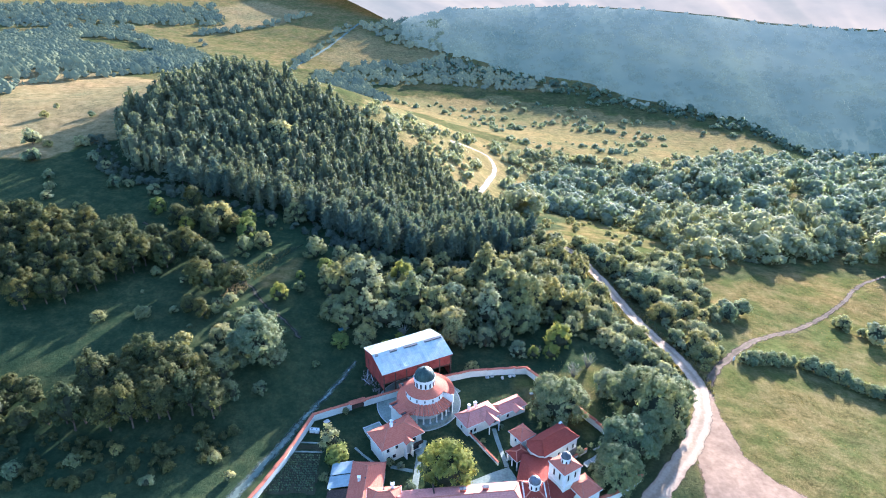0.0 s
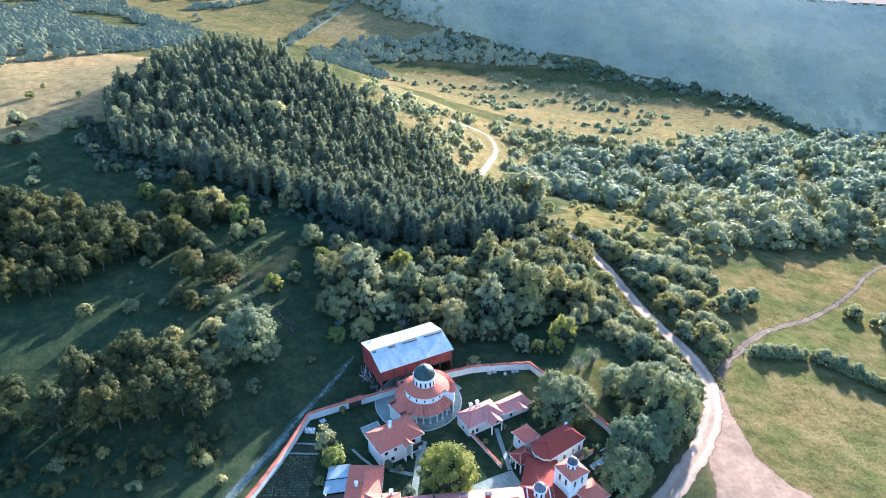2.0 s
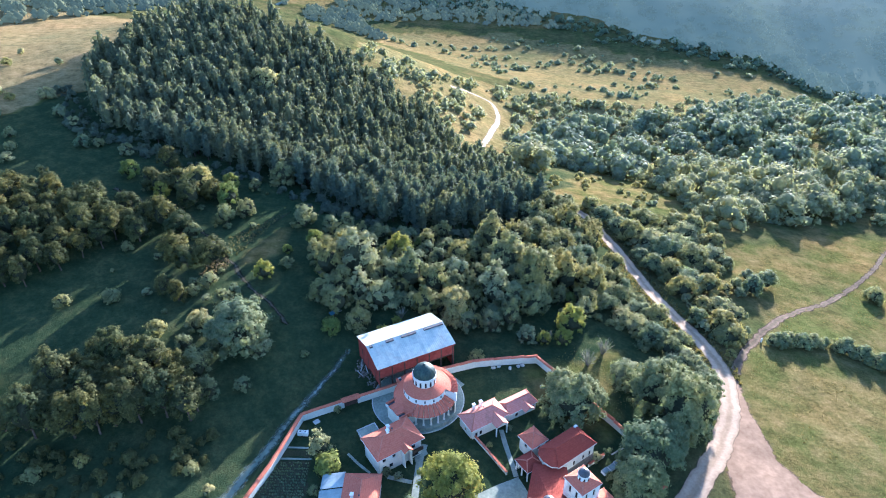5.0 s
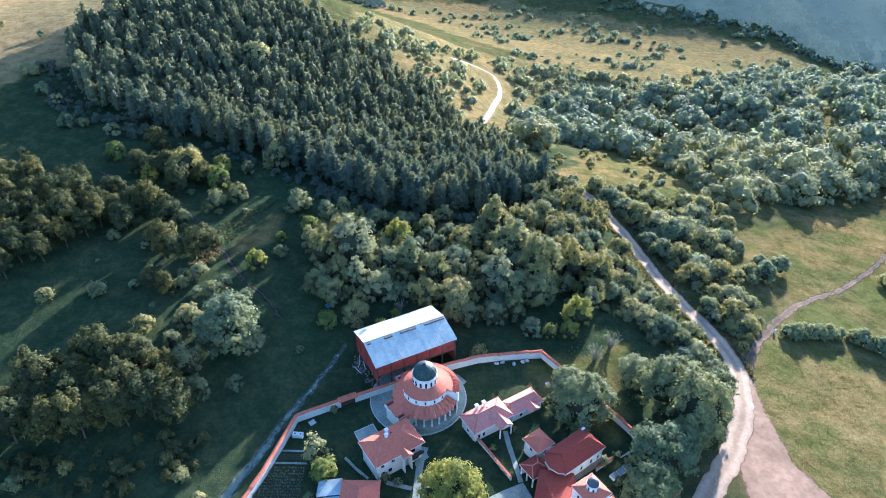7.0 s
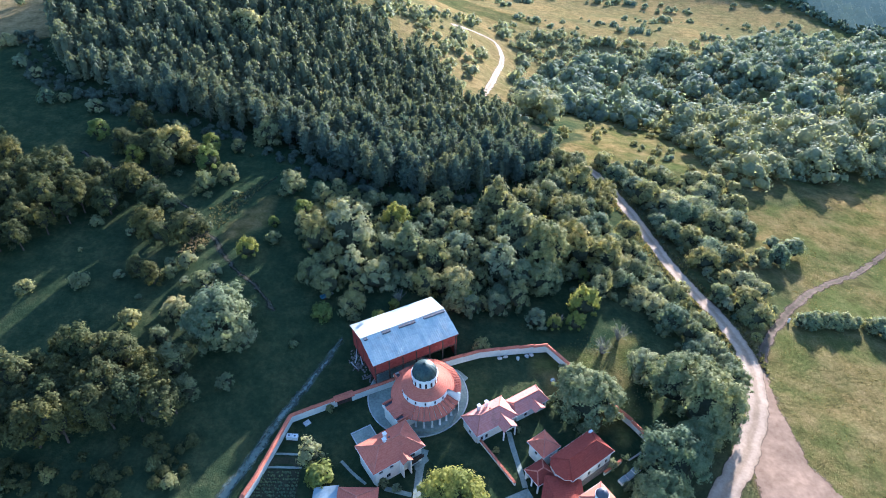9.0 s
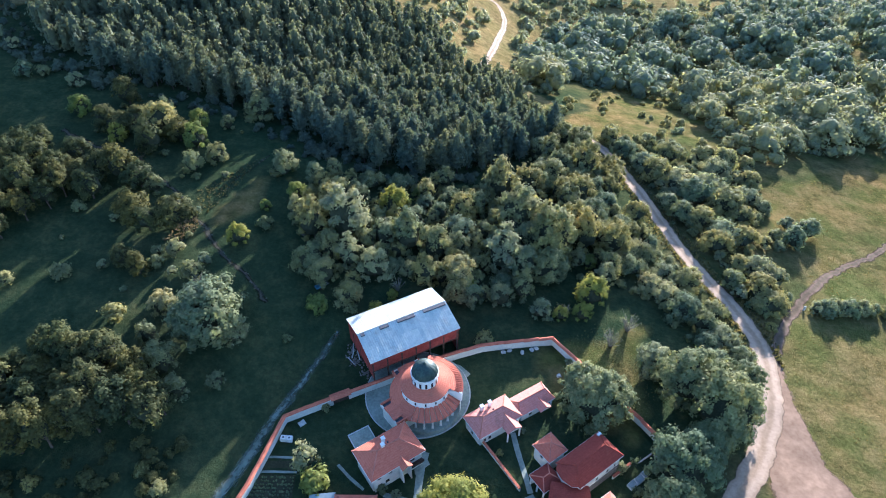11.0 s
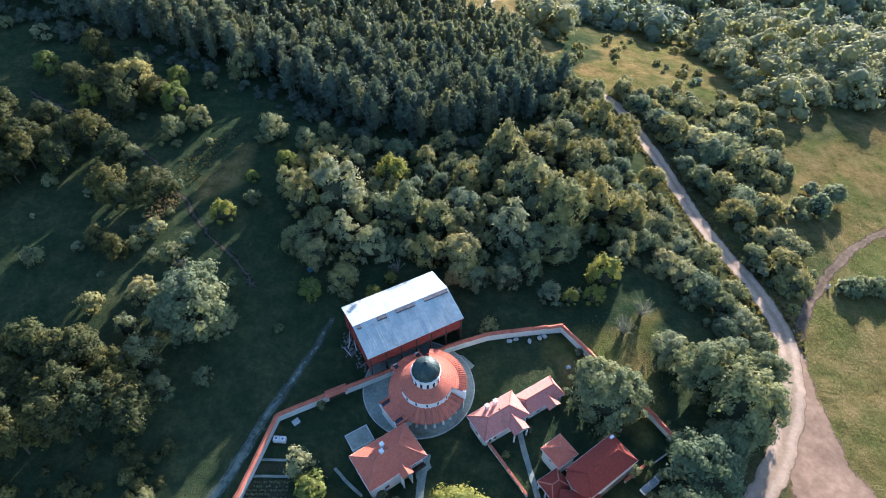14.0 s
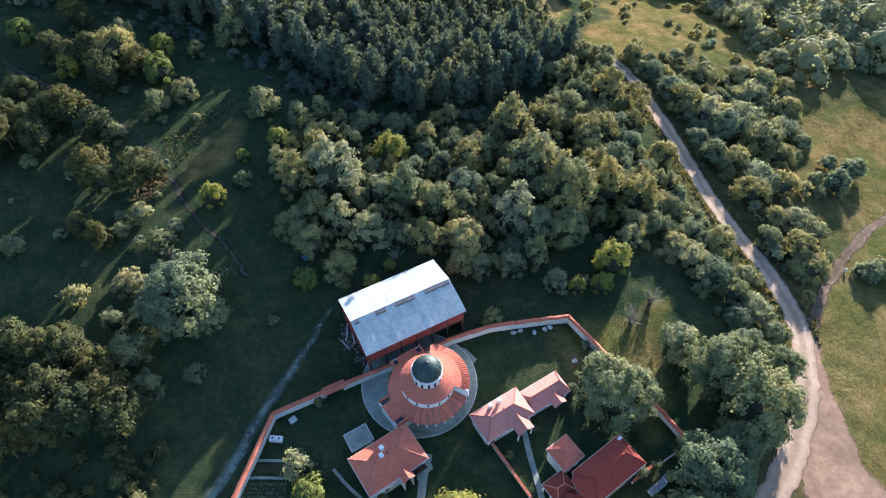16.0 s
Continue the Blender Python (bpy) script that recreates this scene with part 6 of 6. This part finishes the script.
# ---- chapel, bell tower and the long range ----
def chapel():
    c = thing("chapel", 26.4, 116.9, -.9, 35.5, "white chapel with a dark red roof", "chapel")
    four_walls(c, 10.6, 5.5, -.8, 5.7, front=[(-3.4, 2.6, .7, 1.5), (-.6, 2.6, .7, 1.5), (2.2, 2.6, .7, 1.5), (4.2, 2.6, .7, 1.5)], right=[(0, 2.6, .8, 1.5)], back=[(-2, 2.6, .7, 1.5), (2, 2.6, .7, 1.5)])
    part("stone_base", Shape().box(-5.36, 5.36, -3.05, -2.95, -.8, 2.5).box(5.5, 5.6, -2.95, 2.9, -.8, 2.5), RUBBLE, c, "grey rubble stone facing")
    part("cornice", Shape().box(-5.6, 5.6, -3.0, -2.78, 5.1, 5.55).box(5.32, 5.55, -3.0, 3.0, 5.1, 5.55), WHITE, c)
    hip_roof(c, 11.5, 6.4, 5.75, 1.5, TILE_DARK, 7.4, cap=TILE_DARK)
    part("roof_hatch", Shape().box(4.6, 5.4, 2.3, 2.8, 5.9, 6.4), WHITE, c, "white roof hatch")
    part("apse", Shape().prism([(-5.2, -2.7), (-6.3, -1.9), (-6.8, 0), (-6.3, 1.9), (-5.2, 2.7)], -.8, 5.75), PLASTER, c)
    part("apse_roof", Shape().slab([(-5.4, -3.1, 5.78), (-6.7, -2.1, 5.78), (-3.7, 0, 7.2)], .12).slab([(-6.7, -2.1, 5.78), (-7.2, 0, 5.78), (-3.7, 0, 7.2)], .12).slab([(-7.2, 0, 5.78), (-6.7, 2.1, 5.78), (-3.7, 0, 7.2)], .12).slab([(-6.7, 2.1, 5.78), (-5.4, 3.1, 5.78), (-3.7, 0, 7.2)], .12), TILE_DARK, c)
    t = thing("turret", 19.4, 119.9, -.8, 35.5, "square stair turret with a pyramid clay roof", "turret")
    four_walls(t, 3.8, 3.8, -.8, 4.8, front=[(0, 3.0, .7, 1.0)], left=[(0, 3.0, .7, 1.0)])
    hip_roof(t, 4.8, 4.8, 4.8, 1.7, TILE, 0.05)
    p = thing("portico", 18.0, 114.2, -.7, 33, "low clay roof on white columns before the chapel", "portico")
    hip_roof(p, 4.6, 4.4, 3.7, .9, TILE_DARK, 1.5)
    for x, y in ((-1.9, -1.8), (0, -1.8), (1.9, -1.8), (-1.9, 0), (-1.9, 1.8)):
        part("column", Shape().ring(.2, -.5, .17, 3.3, n=12).box(x * 0 - .26, .26, -.26, .26, 3.3, 3.6), WHITE, p, m=pose(x, y, 0))
    part("back_wall", Shape().box(-1.5, 2.2, 1.6, 1.9, -.6, 3.6), PLASTER, p)
    part("porch_floor", Shape().box(-2.2, 2.2, -2.1, 2.1, -.6, .15), CONCRETE, p)
    w = thing("linking_range", 0, 0, -.8, 0, "low range with broad red roof between chapel and tower", "building")
    poly = [(16.6, 104.6), (18.8, 112.6), (25.3, 111.6), (25.2, 106.0), (29.2, 102.0), (24.5, 95.5), (16.2, 95.5)]
    part("wall", Shape().prism(poly, -.5, 4.6), PLASTER, w)
    mid = Vector((20.6, 103.8))
    for a, b in zip(poly, poly[1:] + poly[:1]):
        A, B = mid + (Vector(a) - mid) * 1.06, mid + (Vector(b) - mid) * 1.06
        part("roof_slope", Shape().slab([(*A, 4.6), (*B, 4.6), (mid.x, mid.y, 6.1)], .16), TILE_DARK, w)
    q = thing("cupola", 19.7, 100.0, -.8, 0, "pyramid-roofed bay carrying a small grey dome", "cupola")
    four_walls(q, 4.6, 4.6, 4.6, 7.0, front=[(0, 5.3, .7, 1.1)])
    hip_roof(q, 6.6, 6.6, 6.4, 1.8, TILE_DARK, .05)
    dome_parts(q, 0, 0, 1.3, 7.9, 1.7, 8, LEAD, .95, 10)


def bell_tower():
    t = thing("bell_tower", 26.9, 104.4, -.8, 33, "square white bell tower with small dark dome", "tower")
    w = 4.3
    four_walls(t, w, w, -.6, 10.3, front=[(-1.0, 7.4, .6, 1.9), (1.0, 7.4, .6, 1.9)], back=[(0, 7.4, .7, 1.9)], left=[(-.9, 7.4, .6, 1.9), (.9, 7.4, .6, 1.9)], right=[(0, 7.4, .7, 1.9)])
    for k, (x, y) in enumerate(((-w / 2, -w / 2), (w / 2, -w / 2), (w / 2, w / 2), (-w / 2, w / 2))):
        part("corner_pilaster", Shape().box(x - .28, x + .28, y - .28, y + .28, -.6, 10.3), WHITE, t)
    part("string_course", Shape().box(-w / 2 - .34, w / 2 + .34, -w / 2 - .34, -w / 2 - .2, 6.4, 6.7).box(-w / 2 - .34, -w / 2 - .2, -w / 2 - .2, w / 2 + .34, 6.4, 6.7), WHITE, t)
    hip_roof(t, 5.3, 5.3, 10.3, 1.35, TILE, .05)
    dome_parts(t, 0, 0, 1.15, 11.0, 1.35, 8, SLATE, .95, 10)
    g = thing("tower_wing", 31.2, 102.6, -.9, 33, "small white wing with a hipped clay roof", "building")
    four_walls(g, 4.6, 4.6, -.6, 5.4, front=[(0.6, 2.2, .8, 1.5)], right=[(0, 2.2, .8, 1.4)])
    hip_roof(g, 5.7, 5.6, 5.4, 1.6, TILE, 1.8)


def long_range():
    g = thing("long_range", 3.2, 97.4, -.4, 6.2, "long two-storey range with faded clay tile roof", "building")
    four_walls(g, 27.5, 7.6, -.8, 5.8, back=[(-11 + 2.75 * k, 3.6, .9, 1.3) for k in range(9)], front=[(-11 + 2.75 * k, 3.6, .9, 1.3) for k in range(9)])
    hip_roof(g, 28.6, 8.8, 5.85, 2.1, TILE_PINK, 24)
    part("fire_wall", Shape().prism([(-5.1, -.2), (-4.8, -.2), (-4.8, 4.3), (-5.1, 4.3)], 5.4, 7.2), DARKWOOD, g, "dark fire wall over the roof")
    for x in (1.2, 6.1):
        c = part("chimney", Shape().box(x - .6, x + .6, 1.1, 1.6, 6.4, 8.2), COPING, g, "wide brick chimney")
        part("chimney_cap", Shape().box(x - .75, x + .75, .95, 1.75, 8.2, 8.32), SLATE, c)
    d = thing("corner_bay", -12.6, 98.3, -.4, 4, "raised corner bay with hipped clay roof", "building")
    four_walls(d, 6.4, 4.4, 3.5, 6.5, back=[(0, 4.6, .9, 1.2)], left=[(0, 4.6, .9, 1.2)])
    hip_roof(d, 7.4, 5.4, 6.5, 1.5, TILE, 2.6)
    chimney(d, 1.9, 1.4, 6.9, 8.6, .6)
    e = thing("outbuilding", -17.2, 103.9, -.2, -1, "low outbuilding with a broad weathered clay roof", "outbuilding")
    four_walls(e, 6.8, 12.6, -.6, 3.7, back=[(0, 1.2, .9, 1.2)], right=[(-3, 1.2, .9, 1.2), (2, 1.2, .9, 1.2)])
    for pts in ([(-3.9, 6.9, 3.75), (3.9, 6.9, 3.75), (0, 4.2, 5.2)], [(-3.9, -6.9, 3.75), (-3.9, 6.9, 3.75), (0, 4.2, 5.2), (0, -6.9, 5.2)], [(3.9, 6.9, 3.75), (3.9, -6.9, 3.75), (0, -6.9, 5.2), (0, 4.2, 5.2)]):
        part("roof_slope", Shape().slab(pts, .15), TILE, e)
    caps(e, [((0, -6.9, 5.2), (0, 4.2, 5.2)), ((0, 4.2, 5.2), (3.9, 6.9, 3.75)), ((0, 4.2, 5.2), (-3.9, 6.9, 3.75))])
    chimney(e, -1.5, .4, 4.2, 5.7)
    f = thing("lean_to", -23.4, 107.6, -.1, -1, "lean-to shed with blue-grey sheet roof", "shed")
    part("upper_sheet", Shape().slab([(-2.5, .2, 2.4), (2.4, .2, 3.4), (2.4, 3.9, 3.4), (-2.5, 3.9, 2.4)], .08), BLUEROOF, f)
    part("lower_sheet", Shape().slab([(-2.6, -3.5, 2.15), (2.4, -3.5, 3.15), (2.4, .1, 3.15), (-2.6, .1, 2.15)], .08), BLUEROOF, f)
    part("shed_wall", Shape().box(-2.3, -2.15, -3.3, 3.7, -.6, 2.2).box(-2.15, 2.3, 3.55, 3.7, -.6, 2.4), PLASTER, f)
    g2 = thing("lean_to", -23.4, 101.2, -.1, -1, "lean-to shed with a brown board roof", "shed")
    part("board_roof", Shape().slab([(-2.5, -3.2, 1.9), (2.4, -3.2, 2.9), (2.4, 2.6, 2.9), (-2.5, 2.6, 1.9)], .1), DARKWOOD, g2)
    part("shed_wall", Shape().box(-2.3, -2.15, -3, 2.4, -.6, 1.9).box(2.0, 2.15, -3, 2.4, -.6, 2.7), PLASTER, g2)


chapel()
bell_tower()
long_range()


# ---- the outer wall ----
def outer_wall(points, height, label, gate=None):
    """Plastered wall in stepped sections, each under its own run of clay coping."""
    w = tagged(new("outer_wall"), label, "wall", kind="structure")
    rnd = random.Random(3)
    for p, q in zip(points, points[1:]):
        p, q = Vector(p), Vector(q)
        n = max(1, round((q - p).length / 4.0))
        d = (q - p) / n
        ang = math.degrees(math.atan2(d.y, d.x))
        L = d.length
        for k in range(n):
            mid = p + d * (k + .5)
            z = at(mid.x, mid.y) + rnd.uniform(-.14, .14)
            sec = part("section", Shape().box(-L / 2, L / 2, -.19, .19, -.8, height), PLASTER, w, m=pose(mid.x, mid.y, z, 0, rnd.uniform(-1.6, 1.6), ang))
            for s in (-1, 1):
                part("coping", Shape().slab([(-L / 2 - .06, s * .48, height + .02), (L / 2 + .06, s * .48, height + .02), (L / 2 + .06, 0, height + .3), (-L / 2 - .06, 0, height + .3)], .08), COPING, sec)
    return w


outer_wall([(-46, 92), (-37.6, 113.3), (-33.4, 128.2), (-24.4, 132.5)], 2.2, "white plastered outer wall with stepped clay coping")
outer_wall([(-20.9, 134.1), (-10.9, 138.6), (-.1, 143.7), (7.8, 146.5), (17.3, 148.1), (24.2, 149.2), (31.9, 138.5)], 2.2, "white plastered outer wall with clay coping")
outer_wall([(31.9, 138.5), (39.8, 128.1), (45.5, 119.5), (46.5, 110), (40.2, 105), (33.8, 101.9)], 2.0, "white plastered outer wall under the trees")
gate = thing("gate", -22.65, 133.3, at(-22.6, 133.3), 24.5, "brown wooden double gate under a clay roof", "gate")
for s in (-1, 1):
    leaf_ = part("gate_leaf", Shape().box(-.82, .82, -.05, .05, .1, 2.0), DARKWOOD, gate, m=pose(s * .86, 0, 0))
    for z in (.4, 1.5):
        part("rail", Shape().box(-.8, .8, -.09, -.05, z, z + .15), DARKWOOD, leaf_)
    part("pier", Shape().box(-.2, .2, -.25, .25, -.5, 2.3), PLASTER, gate, m=pose(s * 1.9, 0, 0))
    part("gate_roof", Shape().slab([(-2.2, s * .9, 2.3), (2.2, s * .9, 2.3), (2.2, 0, 2.65), (-2.2, 0, 2.65)], .1), COPING, gate)

# ---- the yard ----
tagged(strip("garden_path", [(13.0, 125.6), (13.4, 122.5), (14.4, 117), (15.2, 112.6)], 1.1, CONCRETE, .1, 4, .04), "narrow concrete garden path", "path", kind="structure")
tagged(strip("garden_path", [(-4.6, 121.2), (-5.4, 118), (-5.9, 113.8), (-6.3, 108), (-6.6, 103)], 1.5, CONCRETE, .1, 4, .05), "concrete path beside the house", "path", kind="structure")
flat_patch("pavement", [(-6.6, 116.4), (-3.8, 118.6), (-4.6, 120.4), (-7, 119)], at(-5, 118, .14), CONCRETE, "paved step at the house corner", .5)
flat_patch("pavement", [(2, 104.6), (6, 107.8), (11, 110.4), (15.6, 112.4), (17.5, 108), (16, 104), (9, 102.6)], at(10, 107, .16), CONCRETE, "grey paved court before the chapel", .6)
flat_patch("pavement", [(-12.5, 112.0), (-7.2, 110.6), (-7.0, 111.5), (-12.2, 112.9)], at(-9, 112, .1), CONCRETE, "narrow paved strip before the house", .4)


def yard_wall(points, h, label):
    w = tagged(new("garden_wall"), label, "wall", kind="structure")
    for p, q in zip(points, points[1:]):
        p, q = Vector(p), Vector(q)
        m = (p + q) / 2
        L = (q - p).length
        s = part("section", Shape().box(-L / 2, L / 2, -.15, .15, -.5, h), PLASTER, w, m=pose(m.x, m.y, at(m.x, m.y), 0, 0, math.degrees(math.atan2(q.y - p.y, q.x - p.x))))
        part("coping", Shape().box(-L / 2, L / 2, -.26, .26, h, h + .1), COPING, s)


yard_wall([(6.6, 123.3), (9.9, 118.2), (13.2, 113.1)], .9, "low garden wall with clay coping")
yard_wall([(31.4, 116.0), (35.5, 118.9)], 1.0, "low wall at the chapel's end")
SOIL_BEDS = [[(-36.6, 119.9), (-29.6, 119.9), (-29.4, 117.5), (-36.8, 117.5)], [(-37.0, 116.9), (-29.2, 116.9), (-28.8, 104), (-41.5, 104)]]
for bed in SOIL_BEDS:
    tagged(sheet("vegetable_bed", bed, SOIL, .06, .5, .1), "dug vegetable bed of dark weedy soil", "garden bed", kind="structure")
for x0, x1, y in ((-36.3, -30.6, 120.25), (-36.6, -29.4, 117.15)):
    tagged(strip("garden_path", [(x0, y), ((x0 + x1) / 2, y), (x1, y - .1)], .5, CONCRETE, .12, 2, .04), "thin concrete edge between beds", "path", kind="structure")
tagged(strip("garden_path", [(-21.6, 118.6), (-19.4, 116.2), (-16.2, 113.4)], .6, CONCRETE, .12, 2, .05), "thin concrete path to the outbuilding", "path", kind="structure")
rows = Shape()
rnd = random.Random(2)
for k in range(16):
    y = 116 - k * .72
    x = -36.6 - (116 - y) * .38
    while x < -29.6:
        r = rnd.uniform(.14, .3)
        z = at(x, y, .06)
        if rnd.random() < .8:
            rows.ring(r, z, r * .7, z + r, n=5).ring(r * .7, z + r, .02, z + r * 1.4, n=5)
            for q in range(len(rows.v) - 40, len(rows.v)):
                rows.v[q] = (rows.v[q][0] + x, rows.v[q][1] + y + .1 * math.sin(7 * x + k), rows.v[q][2])
        x += rnd.uniform(.25, .6)
tagged(new("vegetable_rows", rows.mesh("vegetable_rows", LEAF)), "rows of low green vegetables", "vegetables", kind="stuff")

for k in (-.62, .62):
    t = thing("water_tank", -32.5 + k, 124.0 - k * .1, at(-32.4, 124), -4, "white plastic water tank in a cage", "water tank", "water tanks by the wall")
    part("tank", Shape().box(-.55, .55, -.5, .5, .15, 1.1), WHITE, t)
    part("pallet", Shape().box(-.58, .58, -.52, .52, 0, .13), DARKWOOD, t)
    part("lid", Shape().ring(.2, 1.1, .2, 1.17, n=14).ring(.2, 1.17, .02, 1.18, n=14), SLATE, t)
    for z in (.4, .75, 1.1):
        part("cage_bar", Shape().box(-.58, .58, -.54, -.5, z - .02, z + .02), METAL, t)
slab_ = thing("stone_slab", -30.1, 127.9, at(-30.1, 127.9), 40, "pale flat stone slab lying on the grass", "stone")
part("slab", Shape().box(-.7, .7, -.6, .6, -.1, .18), STONE, slab_)


def rock(seed, r):
    rs = np.random.RandomState(seed)
    V = ICO2[0] * (r * (1 + rs.uniform(-.22, .22, (len(ICO2[0]), 1)))) * np.array([1.1, .85, .7])
    return build("rock", V, T=ICO2[1], mats=[STONE])


for k, (x, y) in enumerate(((12.6, 146.2), (14.0, 146.7), (16.9, 146.3), (19.2, 147.2), (20.3, 147.7), (24.4, 140.0))):
    o = tagged(new("boulder", rock(k, .55)), "pale boulder on the lawn by the wall", "boulder", "boulders by the wall")
    o.matrix_basis = pose(x, y, at(x, y, .2), 0, 0, 40 * k)
rs = np.random.RandomState(31)
V, T, n = [], [], 0
for k in range(110):
    cx, cy = ((-18.1, 140.7), (-21.7, 145.9), (-20.4, 143.7))[k % 3]
    x, y = cx + rs.normal(0, .7), cy + rs.normal(0, .8)
    W = ICO1[0] * rs.uniform(.1, .3) * (1 + rs.uniform(-.3, .3, (len(ICO1[0]), 1))) + np.array([x, y, at(x, y, .1)])
    V.append(W)
    T.append(ICO1[1] + n)
    n += len(W)
tagged(new("rubble_heap", build("rubble_heap", np.concatenate(V), T=np.concatenate(T), mats=[RUBBLE])), "heap of grey rubble beside the barn", "rubble", kind="stuff")

rnd = random.Random(21)
for k in range(7):
    x, y = -20.4 + rnd.uniform(-1.2, .6), 143.7 + rnd.uniform(-2.5, 3.5)
    plank = tagged(new("plank", Shape().box(-1.3, 1.3, -.12, .12, 0, .06).mesh("plank", (STONE, DARKWOOD)[k % 2])), "weathered loose plank lying beside the barn", "plank", "planks beside the barn")
    plank.matrix_basis = pose(x, y, at(x, y, .25 + .05 * k), rnd.uniform(-6, 6), rnd.uniform(-5, 5), 27 + rnd.uniform(40, 120))

for x, y, a in ((35.0, 114.7, 36), (36.7, 115.9, 36), (38.2, 117.2, 36)):
    f = thing("cold_frame", x, y, at(x, y), a, "white-framed cold frame with glass lid", "cold frame", "cold frames")
    part("box", Shape().box(-.9, .9, -.6, -.5, -.2, .5).box(-.9, .9, .5, .6, -.2, .7).box(-.9, -.8, -.5, .5, -.2, .6).box(.8, .9, -.5, .5, -.2, .6), WHITE, f)
    part("lid", Shape().slab([(-.85, -.55, .52), (.85, -.55, .52), (.85, .55, .72), (-.85, .55, .72)], .03), BLUEROOF, f)
pit = tagged(new("garden_wall"), "low retaining wall of the sunken plot", "wall", kind="structure")
for (ax, ay), (bx, by) in (((37.4, 119.6), (40.6, 121.6)), ((40.6, 121.6), (42.6, 119.4))):
    L = math.hypot(bx - ax, by - ay)
    part("section", Shape().box(-L / 2, L / 2, -.12, .12, -.4, .45), STONE, pit, m=pose((ax + bx) / 2, (ay + by) / 2, at(40, 120), 0, 0, math.degrees(math.atan2(by - ay, bx - ax))))
post = thing("marker_post", 93.3, 167.4, at(93.3, 167.4), 0, "white marker post beside the track", "post")
part("shaft", Shape().box(-.22, .22, -.15, .15, -.3, 1.3), WHITE, post)
part("cap", Shape().box(-.26, .26, -.19, .19, 1.3, 1.38), STONE, post)


# the blue handcart left at the edge of the wood
BLUEPAINT = surface("faded_blue_paint", (0.06, 0.16, 0.24), (0.12, 0.25, 0.34), 3, 0.8, 0.6)
cart = thing("handcart", -30.6, 161.8, at(-30.6, 161.8), 35, "faded blue two-wheeled handcart beside the trees", "handcart")
part("tub", Shape().box(-.9, .9, -.6, .6, .55, .65).box(-.9, .9, -.6, -.54, .65, 1.0).box(-.9, .9, .54, .6, .65, 1.0).box(-.9, -.84, -.54, .54, .65, 1.0).box(.84, .9, -.54, .54, .65, 1.0), BLUEPAINT, cart)
for y in (-.72, .72):
    part("wheel", Shape().tube((0, y - .06, .36), (0, y + .06, .36), .36), DARKWOOD, cart)
for y in (-.4, .4):
    part("handle", Shape().tube((.85, y, .7), (2.6, y * .6, .55), .05), STONE, cart, "pale wooden handle")
part("axle", Shape().tube((0, -.7, .36), (0, .7, .36), .05), SLATE, cart)

for root in PROTOTYPES:
    for ob in (*root.children_recursive, root):
        bpy.data.objects.remove(ob)
